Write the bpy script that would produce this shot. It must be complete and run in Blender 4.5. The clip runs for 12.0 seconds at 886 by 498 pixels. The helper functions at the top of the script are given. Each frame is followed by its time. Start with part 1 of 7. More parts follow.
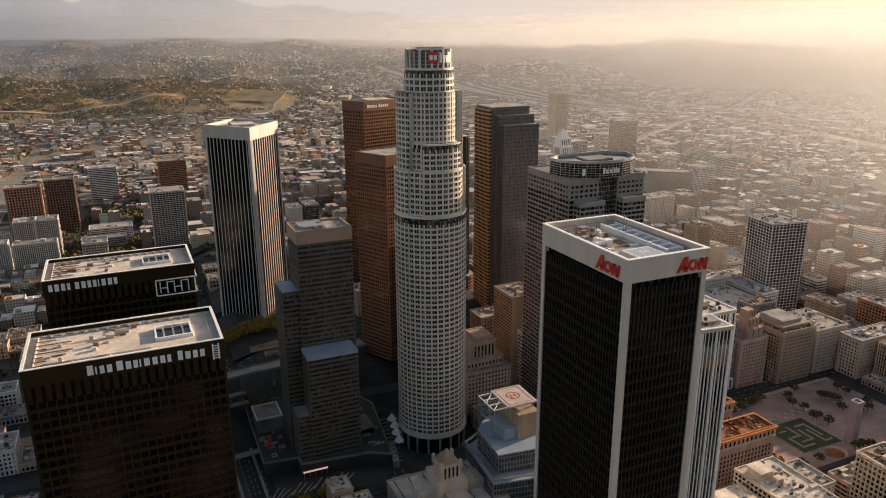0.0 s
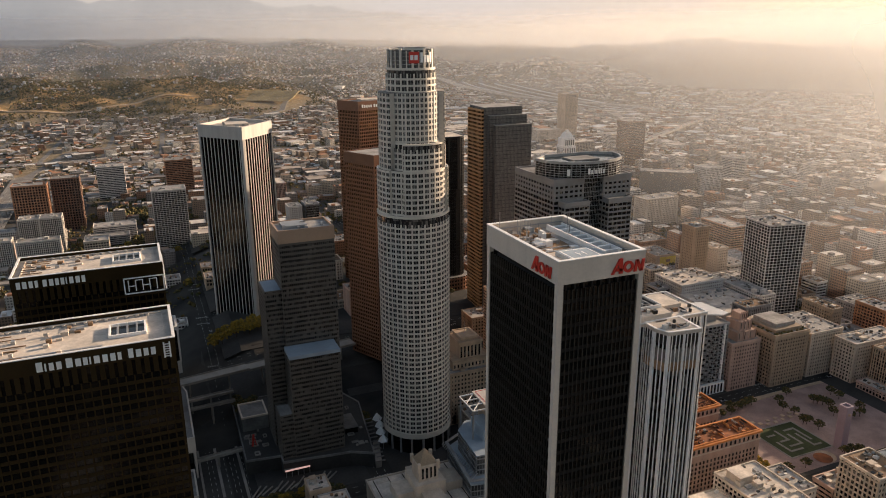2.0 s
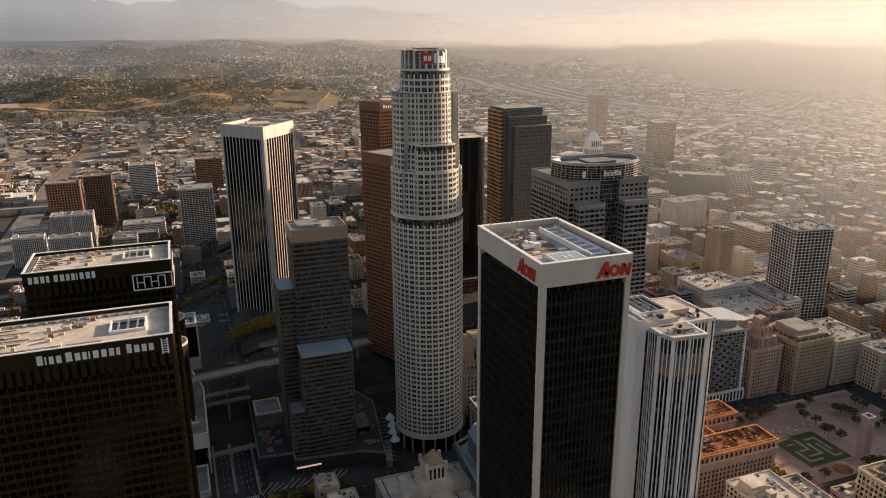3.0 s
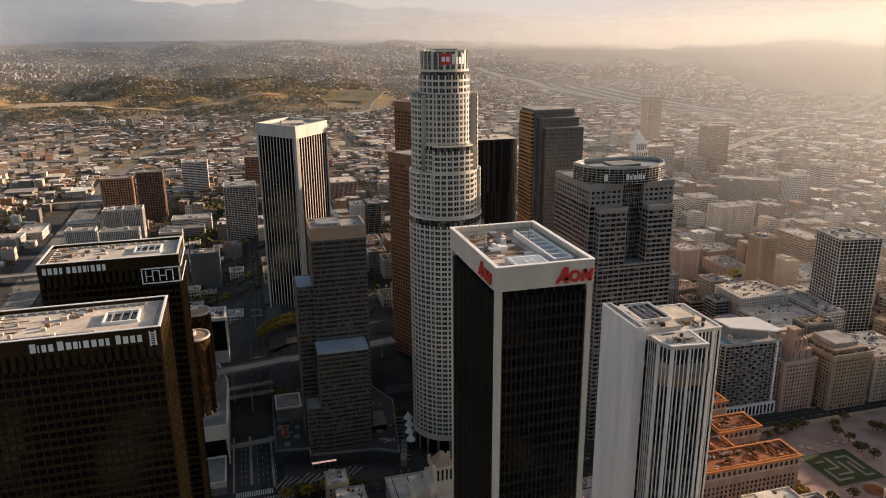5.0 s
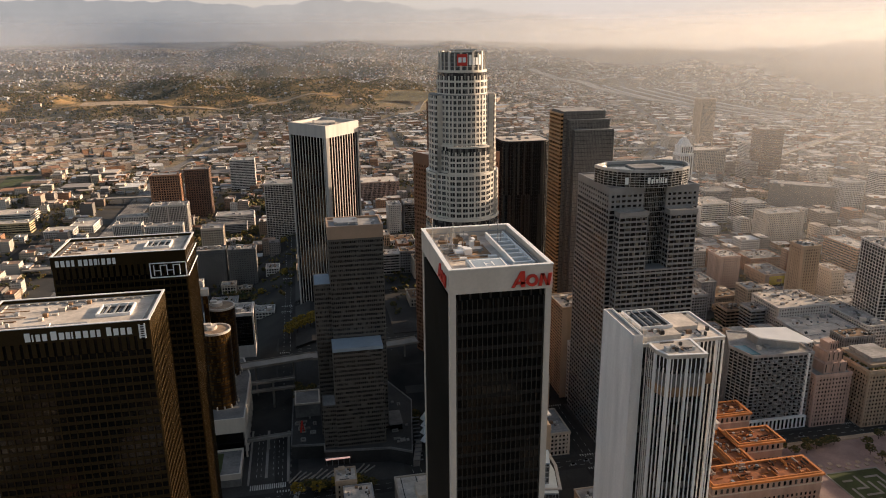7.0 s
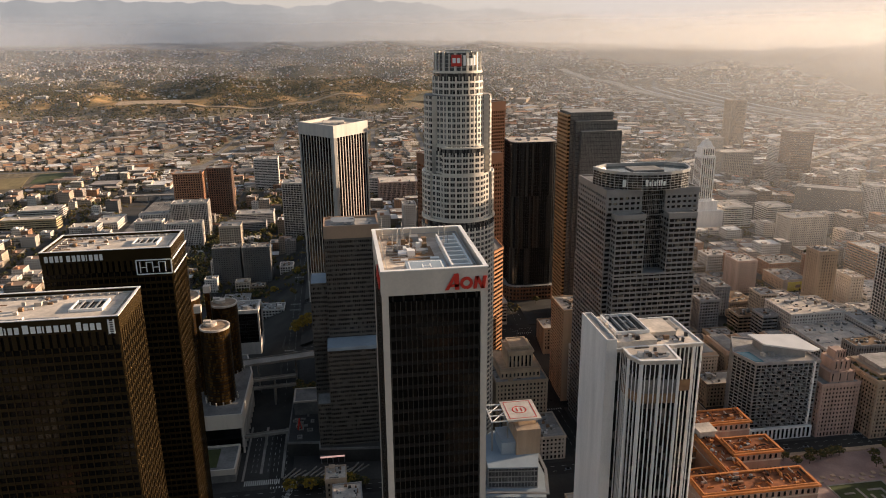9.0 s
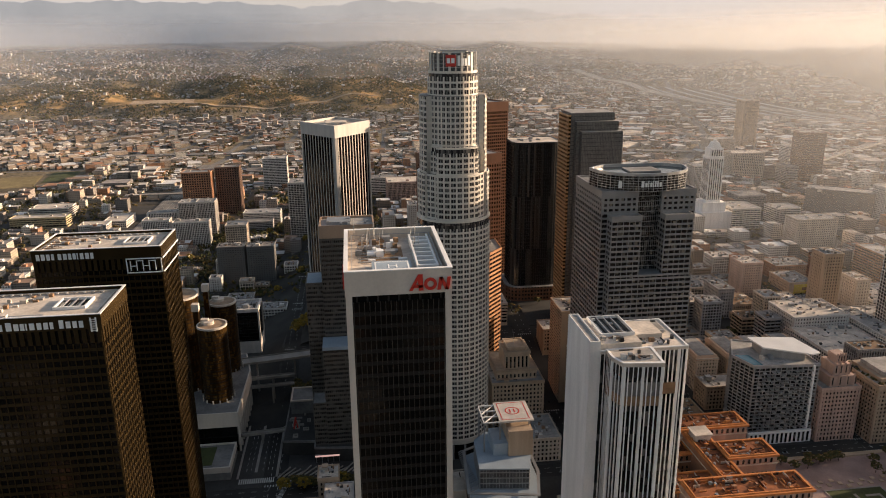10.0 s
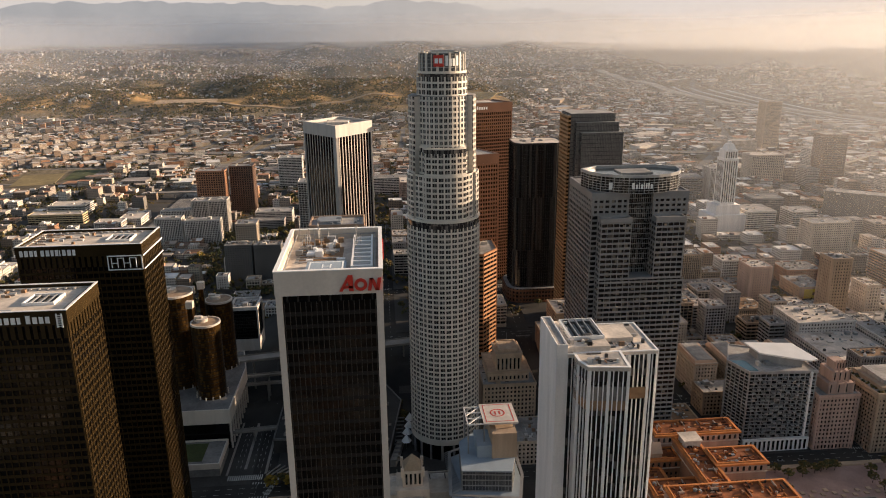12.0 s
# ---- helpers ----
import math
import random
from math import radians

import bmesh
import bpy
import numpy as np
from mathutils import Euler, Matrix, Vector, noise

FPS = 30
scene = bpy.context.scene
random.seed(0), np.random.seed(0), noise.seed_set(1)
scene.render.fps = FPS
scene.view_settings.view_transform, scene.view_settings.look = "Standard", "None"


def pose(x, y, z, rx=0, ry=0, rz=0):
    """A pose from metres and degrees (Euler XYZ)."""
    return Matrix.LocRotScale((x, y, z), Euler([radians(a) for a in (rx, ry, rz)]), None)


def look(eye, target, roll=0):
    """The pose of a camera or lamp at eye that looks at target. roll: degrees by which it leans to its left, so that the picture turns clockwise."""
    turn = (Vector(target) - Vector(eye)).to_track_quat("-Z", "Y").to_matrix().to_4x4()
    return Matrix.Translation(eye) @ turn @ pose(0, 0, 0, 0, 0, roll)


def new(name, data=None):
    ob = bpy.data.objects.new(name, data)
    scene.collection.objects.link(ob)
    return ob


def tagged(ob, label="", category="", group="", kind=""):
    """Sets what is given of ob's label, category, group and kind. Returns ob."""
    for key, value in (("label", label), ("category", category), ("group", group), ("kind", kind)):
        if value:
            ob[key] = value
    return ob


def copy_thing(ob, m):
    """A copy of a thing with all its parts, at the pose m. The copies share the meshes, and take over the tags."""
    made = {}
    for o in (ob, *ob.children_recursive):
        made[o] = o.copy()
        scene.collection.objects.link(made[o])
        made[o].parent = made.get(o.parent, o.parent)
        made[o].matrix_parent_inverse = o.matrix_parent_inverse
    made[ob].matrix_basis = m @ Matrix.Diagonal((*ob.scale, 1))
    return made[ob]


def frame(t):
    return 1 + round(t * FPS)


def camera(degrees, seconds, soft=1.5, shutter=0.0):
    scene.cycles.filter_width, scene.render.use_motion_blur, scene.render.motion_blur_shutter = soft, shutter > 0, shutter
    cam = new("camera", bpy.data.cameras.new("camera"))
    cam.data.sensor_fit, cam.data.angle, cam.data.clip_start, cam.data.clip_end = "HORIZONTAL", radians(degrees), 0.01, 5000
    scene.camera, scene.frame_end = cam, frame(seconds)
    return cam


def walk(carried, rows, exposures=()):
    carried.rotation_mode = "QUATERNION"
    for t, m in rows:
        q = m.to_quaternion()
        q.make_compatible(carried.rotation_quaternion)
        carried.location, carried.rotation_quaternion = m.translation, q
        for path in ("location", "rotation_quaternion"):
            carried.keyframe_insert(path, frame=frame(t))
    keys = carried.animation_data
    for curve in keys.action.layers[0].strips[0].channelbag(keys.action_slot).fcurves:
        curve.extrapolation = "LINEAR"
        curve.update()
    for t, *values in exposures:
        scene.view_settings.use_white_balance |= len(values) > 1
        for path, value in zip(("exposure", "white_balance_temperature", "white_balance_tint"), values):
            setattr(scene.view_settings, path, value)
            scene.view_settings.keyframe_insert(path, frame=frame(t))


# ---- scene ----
cam = camera(62.5, 12.0, soft=1.0)
METRES, EYE, TURN = 171.13, 328.1, -24.0
ROWS = [
    (0.0, 0.0, 0.0, 0.0, -0.09, -16.71, 0.3),
    (0.5, 0.0318, 0.0002, 0.0002, -0.12, -16.71, 0.31),
    (1.0, 0.0689, 0.0009, -0.0001, 0.0, -16.73, 0.33),
    (1.5, 0.1075, 0.0026, -0.0006, 0.35, -16.73, 0.34),
    (2.0, 0.1504, 0.0042, -0.0008, 1.24, -16.71, 0.37),
    (2.5, 0.1934, 0.0066, -0.0007, 2.63, -16.67, 0.39),
    (3.0, 0.2363, 0.0105, -0.0007, 3.87, -16.65, 0.41),
    (5.0, 0.4089, 0.033, -0.0015, 8.48, -16.56, 0.45),
    (5.5, 0.4493, 0.041, -0.0021, 9.56, -16.54, 0.47),
    (6.0, 0.4919, 0.0501, -0.0024, 10.71, -16.52, 0.49),
    (6.5, 0.5338, 0.0607, -0.0027, 11.83, -16.5, 0.5),
    (7.0, 0.5755, 0.0717, -0.0034, 12.92, -16.47, 0.5),
    (9.0, 0.7396, 0.1175, -0.0034, 15.66, -16.43, 0.53),
    (9.5, 0.7803, 0.1307, -0.0036, 16.23, -16.43, 0.53),
    (10.0, 0.8209, 0.1443, -0.0036, 16.83, -16.42, 0.53),
    (10.5, 0.8612, 0.1588, -0.0041, 17.47, -16.42, 0.53),
    (11.0, 0.8997, 0.1728, -0.0043, 18.09, -16.41, 0.54),
    (11.5, 0.9381, 0.1873, -0.0048, 18.49, -16.39, 0.53),
    (12.0, 0.973, 0.2007, -0.0053, 18.94, -16.39, 0.54),
]
walk(cam, [(t, pose(0, 0, EYE, 0, 0, TURN) @ pose(METRES * x, METRES * y, METRES * z, 90 + pitch, roll, yaw)) for t, x, y, z, yaw, pitch, roll in ROWS])

# ---- light ----
SUN_AZ, SUN_EL = 80.0, 12.5      # clockwise from +y; degrees above the horizon
world = bpy.data.worlds.new("world")
scene.world = world
world.use_nodes = True
wn, wl = world.node_tree.nodes, world.node_tree.links
wn.clear()
sky = wn.new("ShaderNodeTexSky")
sky.sky_type, sky.sun_disc = "NISHITA", False
sky.sun_elevation, sky.sun_rotation = radians(SUN_EL), radians(SUN_AZ)
sky.altitude, sky.air_density, sky.dust_density, sky.ozone_density = 100, 1.0, 2.5, 1.5
bg = wn.new("ShaderNodeBackground")
bg.inputs["Strength"].default_value = 0.12
wo = wn.new("ShaderNodeOutputWorld")
# thin high cloud over the whole sky, with soft streaks
wtc = wn.new("ShaderNodeTexCoord")
wmap = wn.new("ShaderNodeMapping")
wmap.inputs["Scale"].default_value = (2.0, 2.0, 9.0)
wl.new(wtc.outputs["Generated"], wmap.inputs[0])
cloud = wn.new("ShaderNodeTexNoise")
cloud.inputs["Scale"].default_value, cloud.inputs["Detail"].default_value = 1.6, 6
wl.new(wmap.outputs[0], cloud.inputs["Vector"])
cr = wn.new("ShaderNodeMapRange")
cr.inputs[1].default_value, cr.inputs[2].default_value, cr.inputs[3].default_value, cr.inputs[4].default_value = 0.35, 0.7, 0.62, 0.88
wl.new(cloud.outputs[0], cr.inputs[0])
veil = wn.new("ShaderNodeMix")
veil.data_type = "RGBA"
veil.inputs[7].default_value = (3.75, 3.4, 3.35, 1)
# the veil thins out overhead
wsep = wn.new("ShaderNodeSeparateXYZ")
wl.new(wtc.outputs["Generated"], wsep.inputs[0])
wup = wn.new("ShaderNodeMapRange")
wup.inputs[1].default_value, wup.inputs[2].default_value, wup.inputs[3].default_value, wup.inputs[4].default_value = 0.08, 0.42, 1.0, 0.06
wl.new(wsep.outputs[2], wup.inputs[0])
wmul = wn.new("ShaderNodeMath")
wmul.operation = "MULTIPLY"
wl.new(cr.outputs[0], wmul.inputs[0])
wl.new(wup.outputs[0], wmul.inputs[1])
# and towards the unseen south, added to keep south-facing walls dark
wdot = wn.new("ShaderNodeVectorMath")
wdot.operation = "DOT_PRODUCT"
wdot.inputs[1].default_value = (0.17, 0.985, 0)
wl.new(wtc.outputs["Generated"], wdot.inputs[0])
wside = wn.new("ShaderNodeMapRange")
wside.inputs[1].default_value, wside.inputs[2].default_value, wside.inputs[3].default_value, wside.inputs[4].default_value = -0.85, -0.1, 0.26, 1.0
wl.new(wdot.outputs["Value"], wside.inputs[0])
wmul2 = wn.new("ShaderNodeMath")
wmul2.operation = "MULTIPLY"
wl.new(wmul.outputs[0], wmul2.inputs[0])
wl.new(wside.outputs[0], wmul2.inputs[1])
wl.new(wmul2.outputs[0], veil.inputs[0])
# warm tint over the clear sky, added to warm the shade
sky_tint = wn.new("ShaderNodeMix")
sky_tint.data_type, sky_tint.blend_type = "RGBA", "MULTIPLY"
sky_tint.inputs[0].default_value, sky_tint.inputs[7].default_value = 1.0, (1.0, 0.89, 0.78, 1)
wl.new(sky.outputs[0], sky_tint.inputs[6])
wl.new(sky_tint.outputs[2], veil.inputs[6])
wl.new(veil.outputs[2], bg.inputs[0])
wl.new(bg.outputs[0], wo.inputs[0])
sun = new("sun", bpy.data.lights.new("sun", "SUN"))
sun.data.energy, sun.data.angle, sun.data.color = 6.4, radians(0.8), (1.0, 0.74, 0.51)
sx, sy = math.sin(radians(SUN_AZ)), math.cos(radians(SUN_AZ))
sun.matrix_world = look((0, 0, 0), (-sx * math.cos(radians(SUN_EL)), -sy * math.cos(radians(SUN_EL)), -math.sin(radians(SUN_EL))))
scene.view_settings.exposure = 0.80

# ---- materials ----


def nodes_of(name):
    m = bpy.data.materials.new(name)
    m.use_nodes = True
    n = m.node_tree.nodes
    return m, n, m.node_tree.links, n["Principled BSDF"]


def ramp_mix(n, l, fac, a, b):
    mix = n.new("ShaderNodeMix")
    mix.data_type = "RGBA"
    l.new(fac, mix.inputs[0])
    for slot, c in ((6, a), (7, b)):
        if isinstance(c, tuple):
            mix.inputs[slot].default_value = (*c, 1)
        else:
            l.new(c, mix.inputs[slot])
    return mix.outputs[2]


def noise_of(n, l, coord, scale, detail=4, low=0.3, high=0.7, stretch=None):
    t = n.new("ShaderNodeTexNoise")
    t.inputs["Scale"].default_value, t.inputs["Detail"].default_value = scale, detail
    if stretch:
        mp = n.new("ShaderNodeMapping")
        mp.inputs["Scale"].default_value = stretch
        l.new(coord, mp.inputs[0])
        coord = mp.outputs[0]
    l.new(coord, t.inputs["Vector"])
    r = n.new("ShaderNodeMapRange")
    r.inputs[1].default_value, r.inputs[2].default_value = low, high
    l.new(t.outputs[0], r.inputs[0])
    return r.outputs[0]


def shade(c, k):
    return tuple(min(1, v * k) for v in c)


def plain(name, color, rough=0.7, metal=0.0, fine=1.2, coarse=0.06, vary=0.25, bump=0.15, spec=0.4, jitter=0.0, streak=False):
    """A weathered surface: large stains, fine grain and a little relief; jitter varies it from object to object."""
    m, n, l, b = nodes_of(name)
    tc = n.new("ShaderNodeTexCoord").outputs["Object"]
    f1 = noise_of(n, l, tc, coarse, 5, stretch=(3, 3, 0.35) if streak else None)
    f2 = noise_of(n, l, tc, fine, 3)
    c = ramp_mix(n, l, f1, shade(color, 1 - vary), shade(color, 1 + vary * 0.6))
    c2 = ramp_mix(n, l, f2, (1 - vary * 0.7,) * 3, (1.0, 1.0, 1.0))
    mul = n.new("ShaderNodeMix")
    mul.data_type, mul.blend_type = "RGBA", "MULTIPLY"
    mul.inputs[0].default_value = 1
    l.new(c, mul.inputs[6])
    l.new(c2, mul.inputs[7])
    out = mul.outputs[2]
    if jitter:
        info = n.new("ShaderNodeObjectInfo")
        hsv = n.new("ShaderNodeHueSaturation")
        mr = n.new("ShaderNodeMapRange")
        mr.inputs[3].default_value, mr.inputs[4].default_value = 1 - jitter, 1 + jitter
        l.new(info.outputs["Random"], mr.inputs[0])
        l.new(mr.outputs[0], hsv.inputs["Value"])
        l.new(out, hsv.inputs["Color"])
        out = hsv.outputs[0]
    l.new(out, b.inputs["Base Color"])
    b.inputs["Roughness"].default_value, b.inputs["Metallic"].default_value = rough, metal
    b.inputs["Specular IOR Level"].default_value = spec
    if bump:
        bp = n.new("ShaderNodeBump")
        bp.inputs["Strength"].default_value, bp.inputs["Distance"].default_value = bump, 0.1
        l.new(f2, bp.inputs["Height"])
        l.new(bp.outputs[0], b.inputs["Normal"])
    return m


def glass(name, dark, light, cell=(1.5, 1.5, 4.0), share=0.25, rough=0.12, metal=0.0, spec=0.6, warp=0.02):
    """Window glass seen from outside: every pane has its own depth of tone, some show blinds; panes lean a little."""
    m, n, l, b = nodes_of(name)
    tc = n.new("ShaderNodeTexCoord").outputs["Object"]
    sn = n.new("ShaderNodeVectorMath")
    sn.operation = "SNAP"
    sn.inputs[1].default_value = cell
    l.new(tc, sn.inputs[0])
    wt = n.new("ShaderNodeTexWhiteNoise")
    l.new(sn.outputs[0], wt.inputs[0])
    pw = n.new("ShaderNodeMapRange")
    pw.inputs[1].default_value, pw.inputs[2].default_value = 1 - share, 1.0
    l.new(wt.outputs["Value"], pw.inputs[0])
    c = ramp_mix(n, l, pw.outputs[0], dark, light)
    l.new(c, b.inputs["Base Color"])
    b.inputs["Roughness"].default_value, b.inputs["Metallic"].default_value = rough, metal
    b.inputs["Specular IOR Level"].default_value = spec
    bp = n.new("ShaderNodeBump")
    bp.inputs["Strength"].default_value, bp.inputs["Distance"].default_value = 0.25, warp * 10
    t = n.new("ShaderNodeTexNoise")
    t.inputs["Scale"].default_value, t.inputs["Detail"].default_value = 0.15, 2
    l.new(tc, t.inputs["Vector"])
    l.new(t.outputs[0], bp.inputs["Height"])
    l.new(bp.outputs[0], b.inputs["Normal"])
    return m


def by_island(name, colors, rough=0.8, jitter=0.35, fine=0.0, windows=False):
    """One colour of a palette for each loose piece of a joined mesh."""
    m, n, l, b = nodes_of(name)
    geo = n.new("ShaderNodeNewGeometry")
    rmp = n.new("ShaderNodeValToRGB")
    rmp.color_ramp.interpolation = "CONSTANT"
    for i, c in enumerate(colors):
        e = rmp.color_ramp.elements[i] if i < 2 else rmp.color_ramp.elements.new(i / len(colors))
        e.position, e.color = i / len(colors), (*c, 1)
    l.new(geo.outputs["Random Per Island"], rmp.inputs[0])
    tc = n.new("ShaderNodeTexCoord").outputs["Object"]
    f = noise_of(n, l, tc, fine or 0.05, 4)
    c = ramp_mix(n, l, f, (1 - jitter,) * 3, (1.0, 1.0, 1.0))
    mul = n.new("ShaderNodeMix")
    mul.data_type, mul.blend_type = "RGBA", "MULTIPLY"
    mul.inputs[0].default_value = 1
    l.new(rmp.outputs[0], mul.inputs[6])
    l.new(c, mul.inputs[7])
    out = mul.outputs[2]
    if windows:
        # rows of small windows on walls that stay far off
        sep = n.new("ShaderNodeSeparateXYZ")
        l.new(tc, sep.inputs[0])

        def op(kind, a, v):
            o = n.new("ShaderNodeMath")
            o.operation = kind
            l.new(a, o.inputs[0])
            if isinstance(v, float):
                o.inputs[1].default_value = v
            else:
                l.new(v, o.inputs[1])
            return o.outputs[0]
        rows = op("GREATER_THAN", op("FRACT", op("DIVIDE", sep.outputs[2], 3.5), 0.0), 0.48)
        cols = op("GREATER_THAN", op("FRACT", op("DIVIDE", op("ADD", sep.outputs[0], sep.outputs[1]), 3.3), 0.0), 0.42)
        nz = n.new("ShaderNodeSeparateXYZ")
        l.new(geo.outputs["Normal"], nz.inputs[0])
        flat = op("LESS_THAN", op("ABSOLUTE", nz.outputs[2], 0.0), 0.3)
        out = ramp_mix(n, l, op("MULTIPLY", op("MULTIPLY", rows, cols), op("MULTIPLY", flat, 0.85)), out, (0.03, 0.03, 0.032))
    l.new(out, b.inputs["Base Color"])
    b.inputs["Roughness"].default_value = rough
    b.inputs["Specular IOR Level"].default_value = 0.2
    return m


GRANITE = plain("pale_granite", (0.62, 0.57, 0.50), 0.45, fine=2.5, vary=0.16, jitter=0.06)
CREAM = plain("cream_stone", (0.58, 0.51, 0.44), 0.6, vary=0.12, streak=True)
WHITE = plain("white_concrete", (0.80, 0.77, 0.74), 0.65, vary=0.14, streak=True)
WHITE_PANEL = plain("white_panel", (0.78, 0.765, 0.75), 0.5, vary=0.1, jitter=0.05)
BRONZE = plain("polished_bronze_cladding", (0.034, 0.0225, 0.0098), 0.2, metal=0.0, vary=0.2, jitter=0.12, spec=0.12)
MULLION = plain("dark_steel_mullion", (0.05, 0.046, 0.04), 0.35, metal=0.3, vary=0.2)
BLACK_METAL = plain("black_anodised_metal", (0.018, 0.017, 0.017), 0.4, metal=0.2, vary=0.3, jitter=0.3)
RED_GRANITE = plain("red_brown_granite", (0.19, 0.088, 0.05), 0.4, vary=0.2, jitter=0.08)
TAN_STONE = plain("tan_stone_spandrel", (0.115, 0.10, 0.085), 0.55, vary=0.2, jitter=0.08)
BROWN_PANEL = plain("brown_panel", (0.42, 0.28, 0.19), 0.6, vary=0.15)
GREY_STONE = plain("grey_granite", (0.25, 0.238, 0.23), 0.5, vary=0.18, jitter=0.08)
PRECAST = plain("pale_precast", (0.46, 0.43, 0.40), 0.65, vary=0.15, streak=True)
ROOF_PALE = plain("pale_gravel_roof", (0.64, 0.56, 0.48), 0.9, fine=0.6, coarse=0.09, vary=0.35)
ROOF_GREY = plain("grey_roof_membrane", (0.33, 0.31, 0.29), 0.85, fine=0.5, coarse=0.08, vary=0.4, jitter=0.25)
ROOF_BLUE = plain("blue_grey_roof", (0.30, 0.36, 0.42), 0.6, vary=0.2)
ROOF_BROWN = plain("brown_roof_deck", (0.26, 0.16, 0.09), 0.85, fine=0.4, vary=0.4)
TERRACOTTA = plain("orange_terracotta", (0.56, 0.20, 0.055), 0.8, fine=0.5, coarse=0.12, vary=0.3)
PODIUM = plain("grey_podium_concrete", (0.20, 0.19, 0.18), 0.85, fine=0.5, coarse=0.07, vary=0.4)
ROOF_TAN = plain("tan_gravel_roof", (0.34, 0.24, 0.16), 0.9, fine=0.6, coarse=0.12, vary=0.35)
TILE = plain("tan_tile", (0.36, 0.27, 0.18), 0.7, fine=1.0, vary=0.3)
# copper tone that carries the reflected glow of one west face
WEST_GLOW = plain("west_glow_panel", (0.46, 0.26, 0.12), 0.5, vary=0.15, jitter=0.1)
RUST = plain("rust_red_roof_deck", (0.30, 0.095, 0.03), 0.85, fine=0.35, coarse=0.1, vary=0.5)
METAL_GREY = plain("galvanised_metal", (0.36, 0.36, 0.36), 0.45, metal=0.5, vary=0.25, jitter=0.2)
SIGN_RED = plain("red_sign_face", (0.55, 0.035, 0.02), 0.5, vary=0.1)
SIGN_WHITE = plain("white_sign_face", (0.82, 0.82, 0.80), 0.5, vary=0.08)
YELLOW = plain("yellow_paint", (0.62, 0.46, 0.05), 0.6, vary=0.2)
ASPHALT = plain("asphalt", (0.035, 0.034, 0.035), 0.85, fine=0.7, coarse=0.03, vary=0.35)
# darkened to put the streets' shade into the paving colour
PAVING = plain("shade_toned_paving", (0.045, 0.042, 0.039), 0.85, fine=0.5, coarse=0.04, vary=0.4, jitter=0.12)
MARK = plain("road_paint", (0.55, 0.54, 0.50), 0.7, vary=0.3)
BRIDGE = plain("bridge_concrete", (0.30, 0.27, 0.24), 0.8, vary=0.3)
GRASS = plain("grass", (0.06, 0.075, 0.02), 0.9, fine=0.8, coarse=0.05, vary=0.45)
PINKISH = plain("rose_paving", (0.36, 0.25, 0.22), 0.85, vary=0.3)
PURPLE = plain("pale_mauve_stucco", (0.36, 0.28, 0.32), 0.8, vary=0.15)
BARK = plain("bark", (0.07, 0.045, 0.03), 0.9)
GLASS_BLACK = glass("black_glass", (0.003, 0.003, 0.003), (0.010, 0.008, 0.006), (1.5, 1.5, 4.0), 0.3, 0.10, spec=0.25)
GLASS_DARK = glass("dark_glass", (0.008, 0.009, 0.010), (0.12, 0.11, 0.10), (1.6, 1.6, 3.95), 0.35, 0.12, spec=0.4)
GLASS_SILVER = glass("silver_grey_glass", (0.016, 0.016, 0.018), (0.16, 0.15, 0.14), (1.2, 1.2, 3.95), 0.55, 0.16, spec=0.5)
GLASS_BLUE = glass("grey_blue_glass", (0.06, 0.065, 0.07), (0.16, 0.16, 0.165), (1.5, 1.5, 4.0), 0.5, 0.16, metal=0.3)
GLASS_BRONZE = glass("bronze_mirror_glass", (0.06, 0.031, 0.009), (0.20, 0.11, 0.028), (1.5, 1.5, 3.4), 0.4, 0.33, metal=0.8)
GLASS_GOLD = glass("gold_mirror_glass", (0.07, 0.035, 0.012), (0.42, 0.22, 0.07), (1.5, 1.5, 3.6), 0.35, 0.14, metal=0.85)
GLASS_WIN = glass("window_glass", (0.008, 0.008, 0.009), (0.22, 0.19, 0.15), (2.2, 2.2, 3.6), 0.16, 0.15, spec=0.3)
WALLS = [plain("facade_" + nm, c, 0.75, vary=0.2, jitter=0.15, streak=True) for nm, c in (
    ("cream", (0.54, 0.45, 0.36)), ("buff", (0.46, 0.34, 0.24)), ("white", (0.64, 0.59, 0.54)), ("brick", (0.32, 0.16, 0.09)),
    ("tan", (0.36, 0.27, 0.19)), ("grey", (0.34, 0.32, 0.31)), ("rose", (0.45, 0.31, 0.25)))]
GLASS_GREY = glass("grey_mirror_glass", (0.22, 0.208, 0.197), (0.28, 0.264, 0.246), (1.6, 1.6, 4.0), 0.8, 0.10, metal=0.35, spec=0.8)
# 60 m cells streak the glass lighter in place of vertical reflections
GLASS_SMOKE = glass("smoke_mirror_glass", (0.024, 0.024, 0.025), (0.13, 0.12, 0.11), (2.2, 2.2, 60.0), 0.45, 0.15, metal=0.5)
HOUSES = by_island("house_walls", [(0.72, 0.66, 0.58), (0.44, 0.36, 0.29), (0.60, 0.54, 0.47), (0.30, 0.22, 0.16), (0.38, 0.29, 0.22), (0.70, 0.66, 0.60), (0.24, 0.22, 0.20),
                                   (0.40, 0.22, 0.13), (0.52, 0.44, 0.34), (0.33, 0.29, 0.26)], windows=True)
ROOFS = by_island("house_roofs", [(0.75, 0.72, 0.68), (0.45, 0.38, 0.32), (0.28, 0.19, 0.14), (0.62, 0.57, 0.52), (0.20, 0.18, 0.17), (0.80, 0.78, 0.75), (0.42, 0.22, 0.13), (0.55, 0.48, 0.42), (0.34, 0.31, 0.29)])
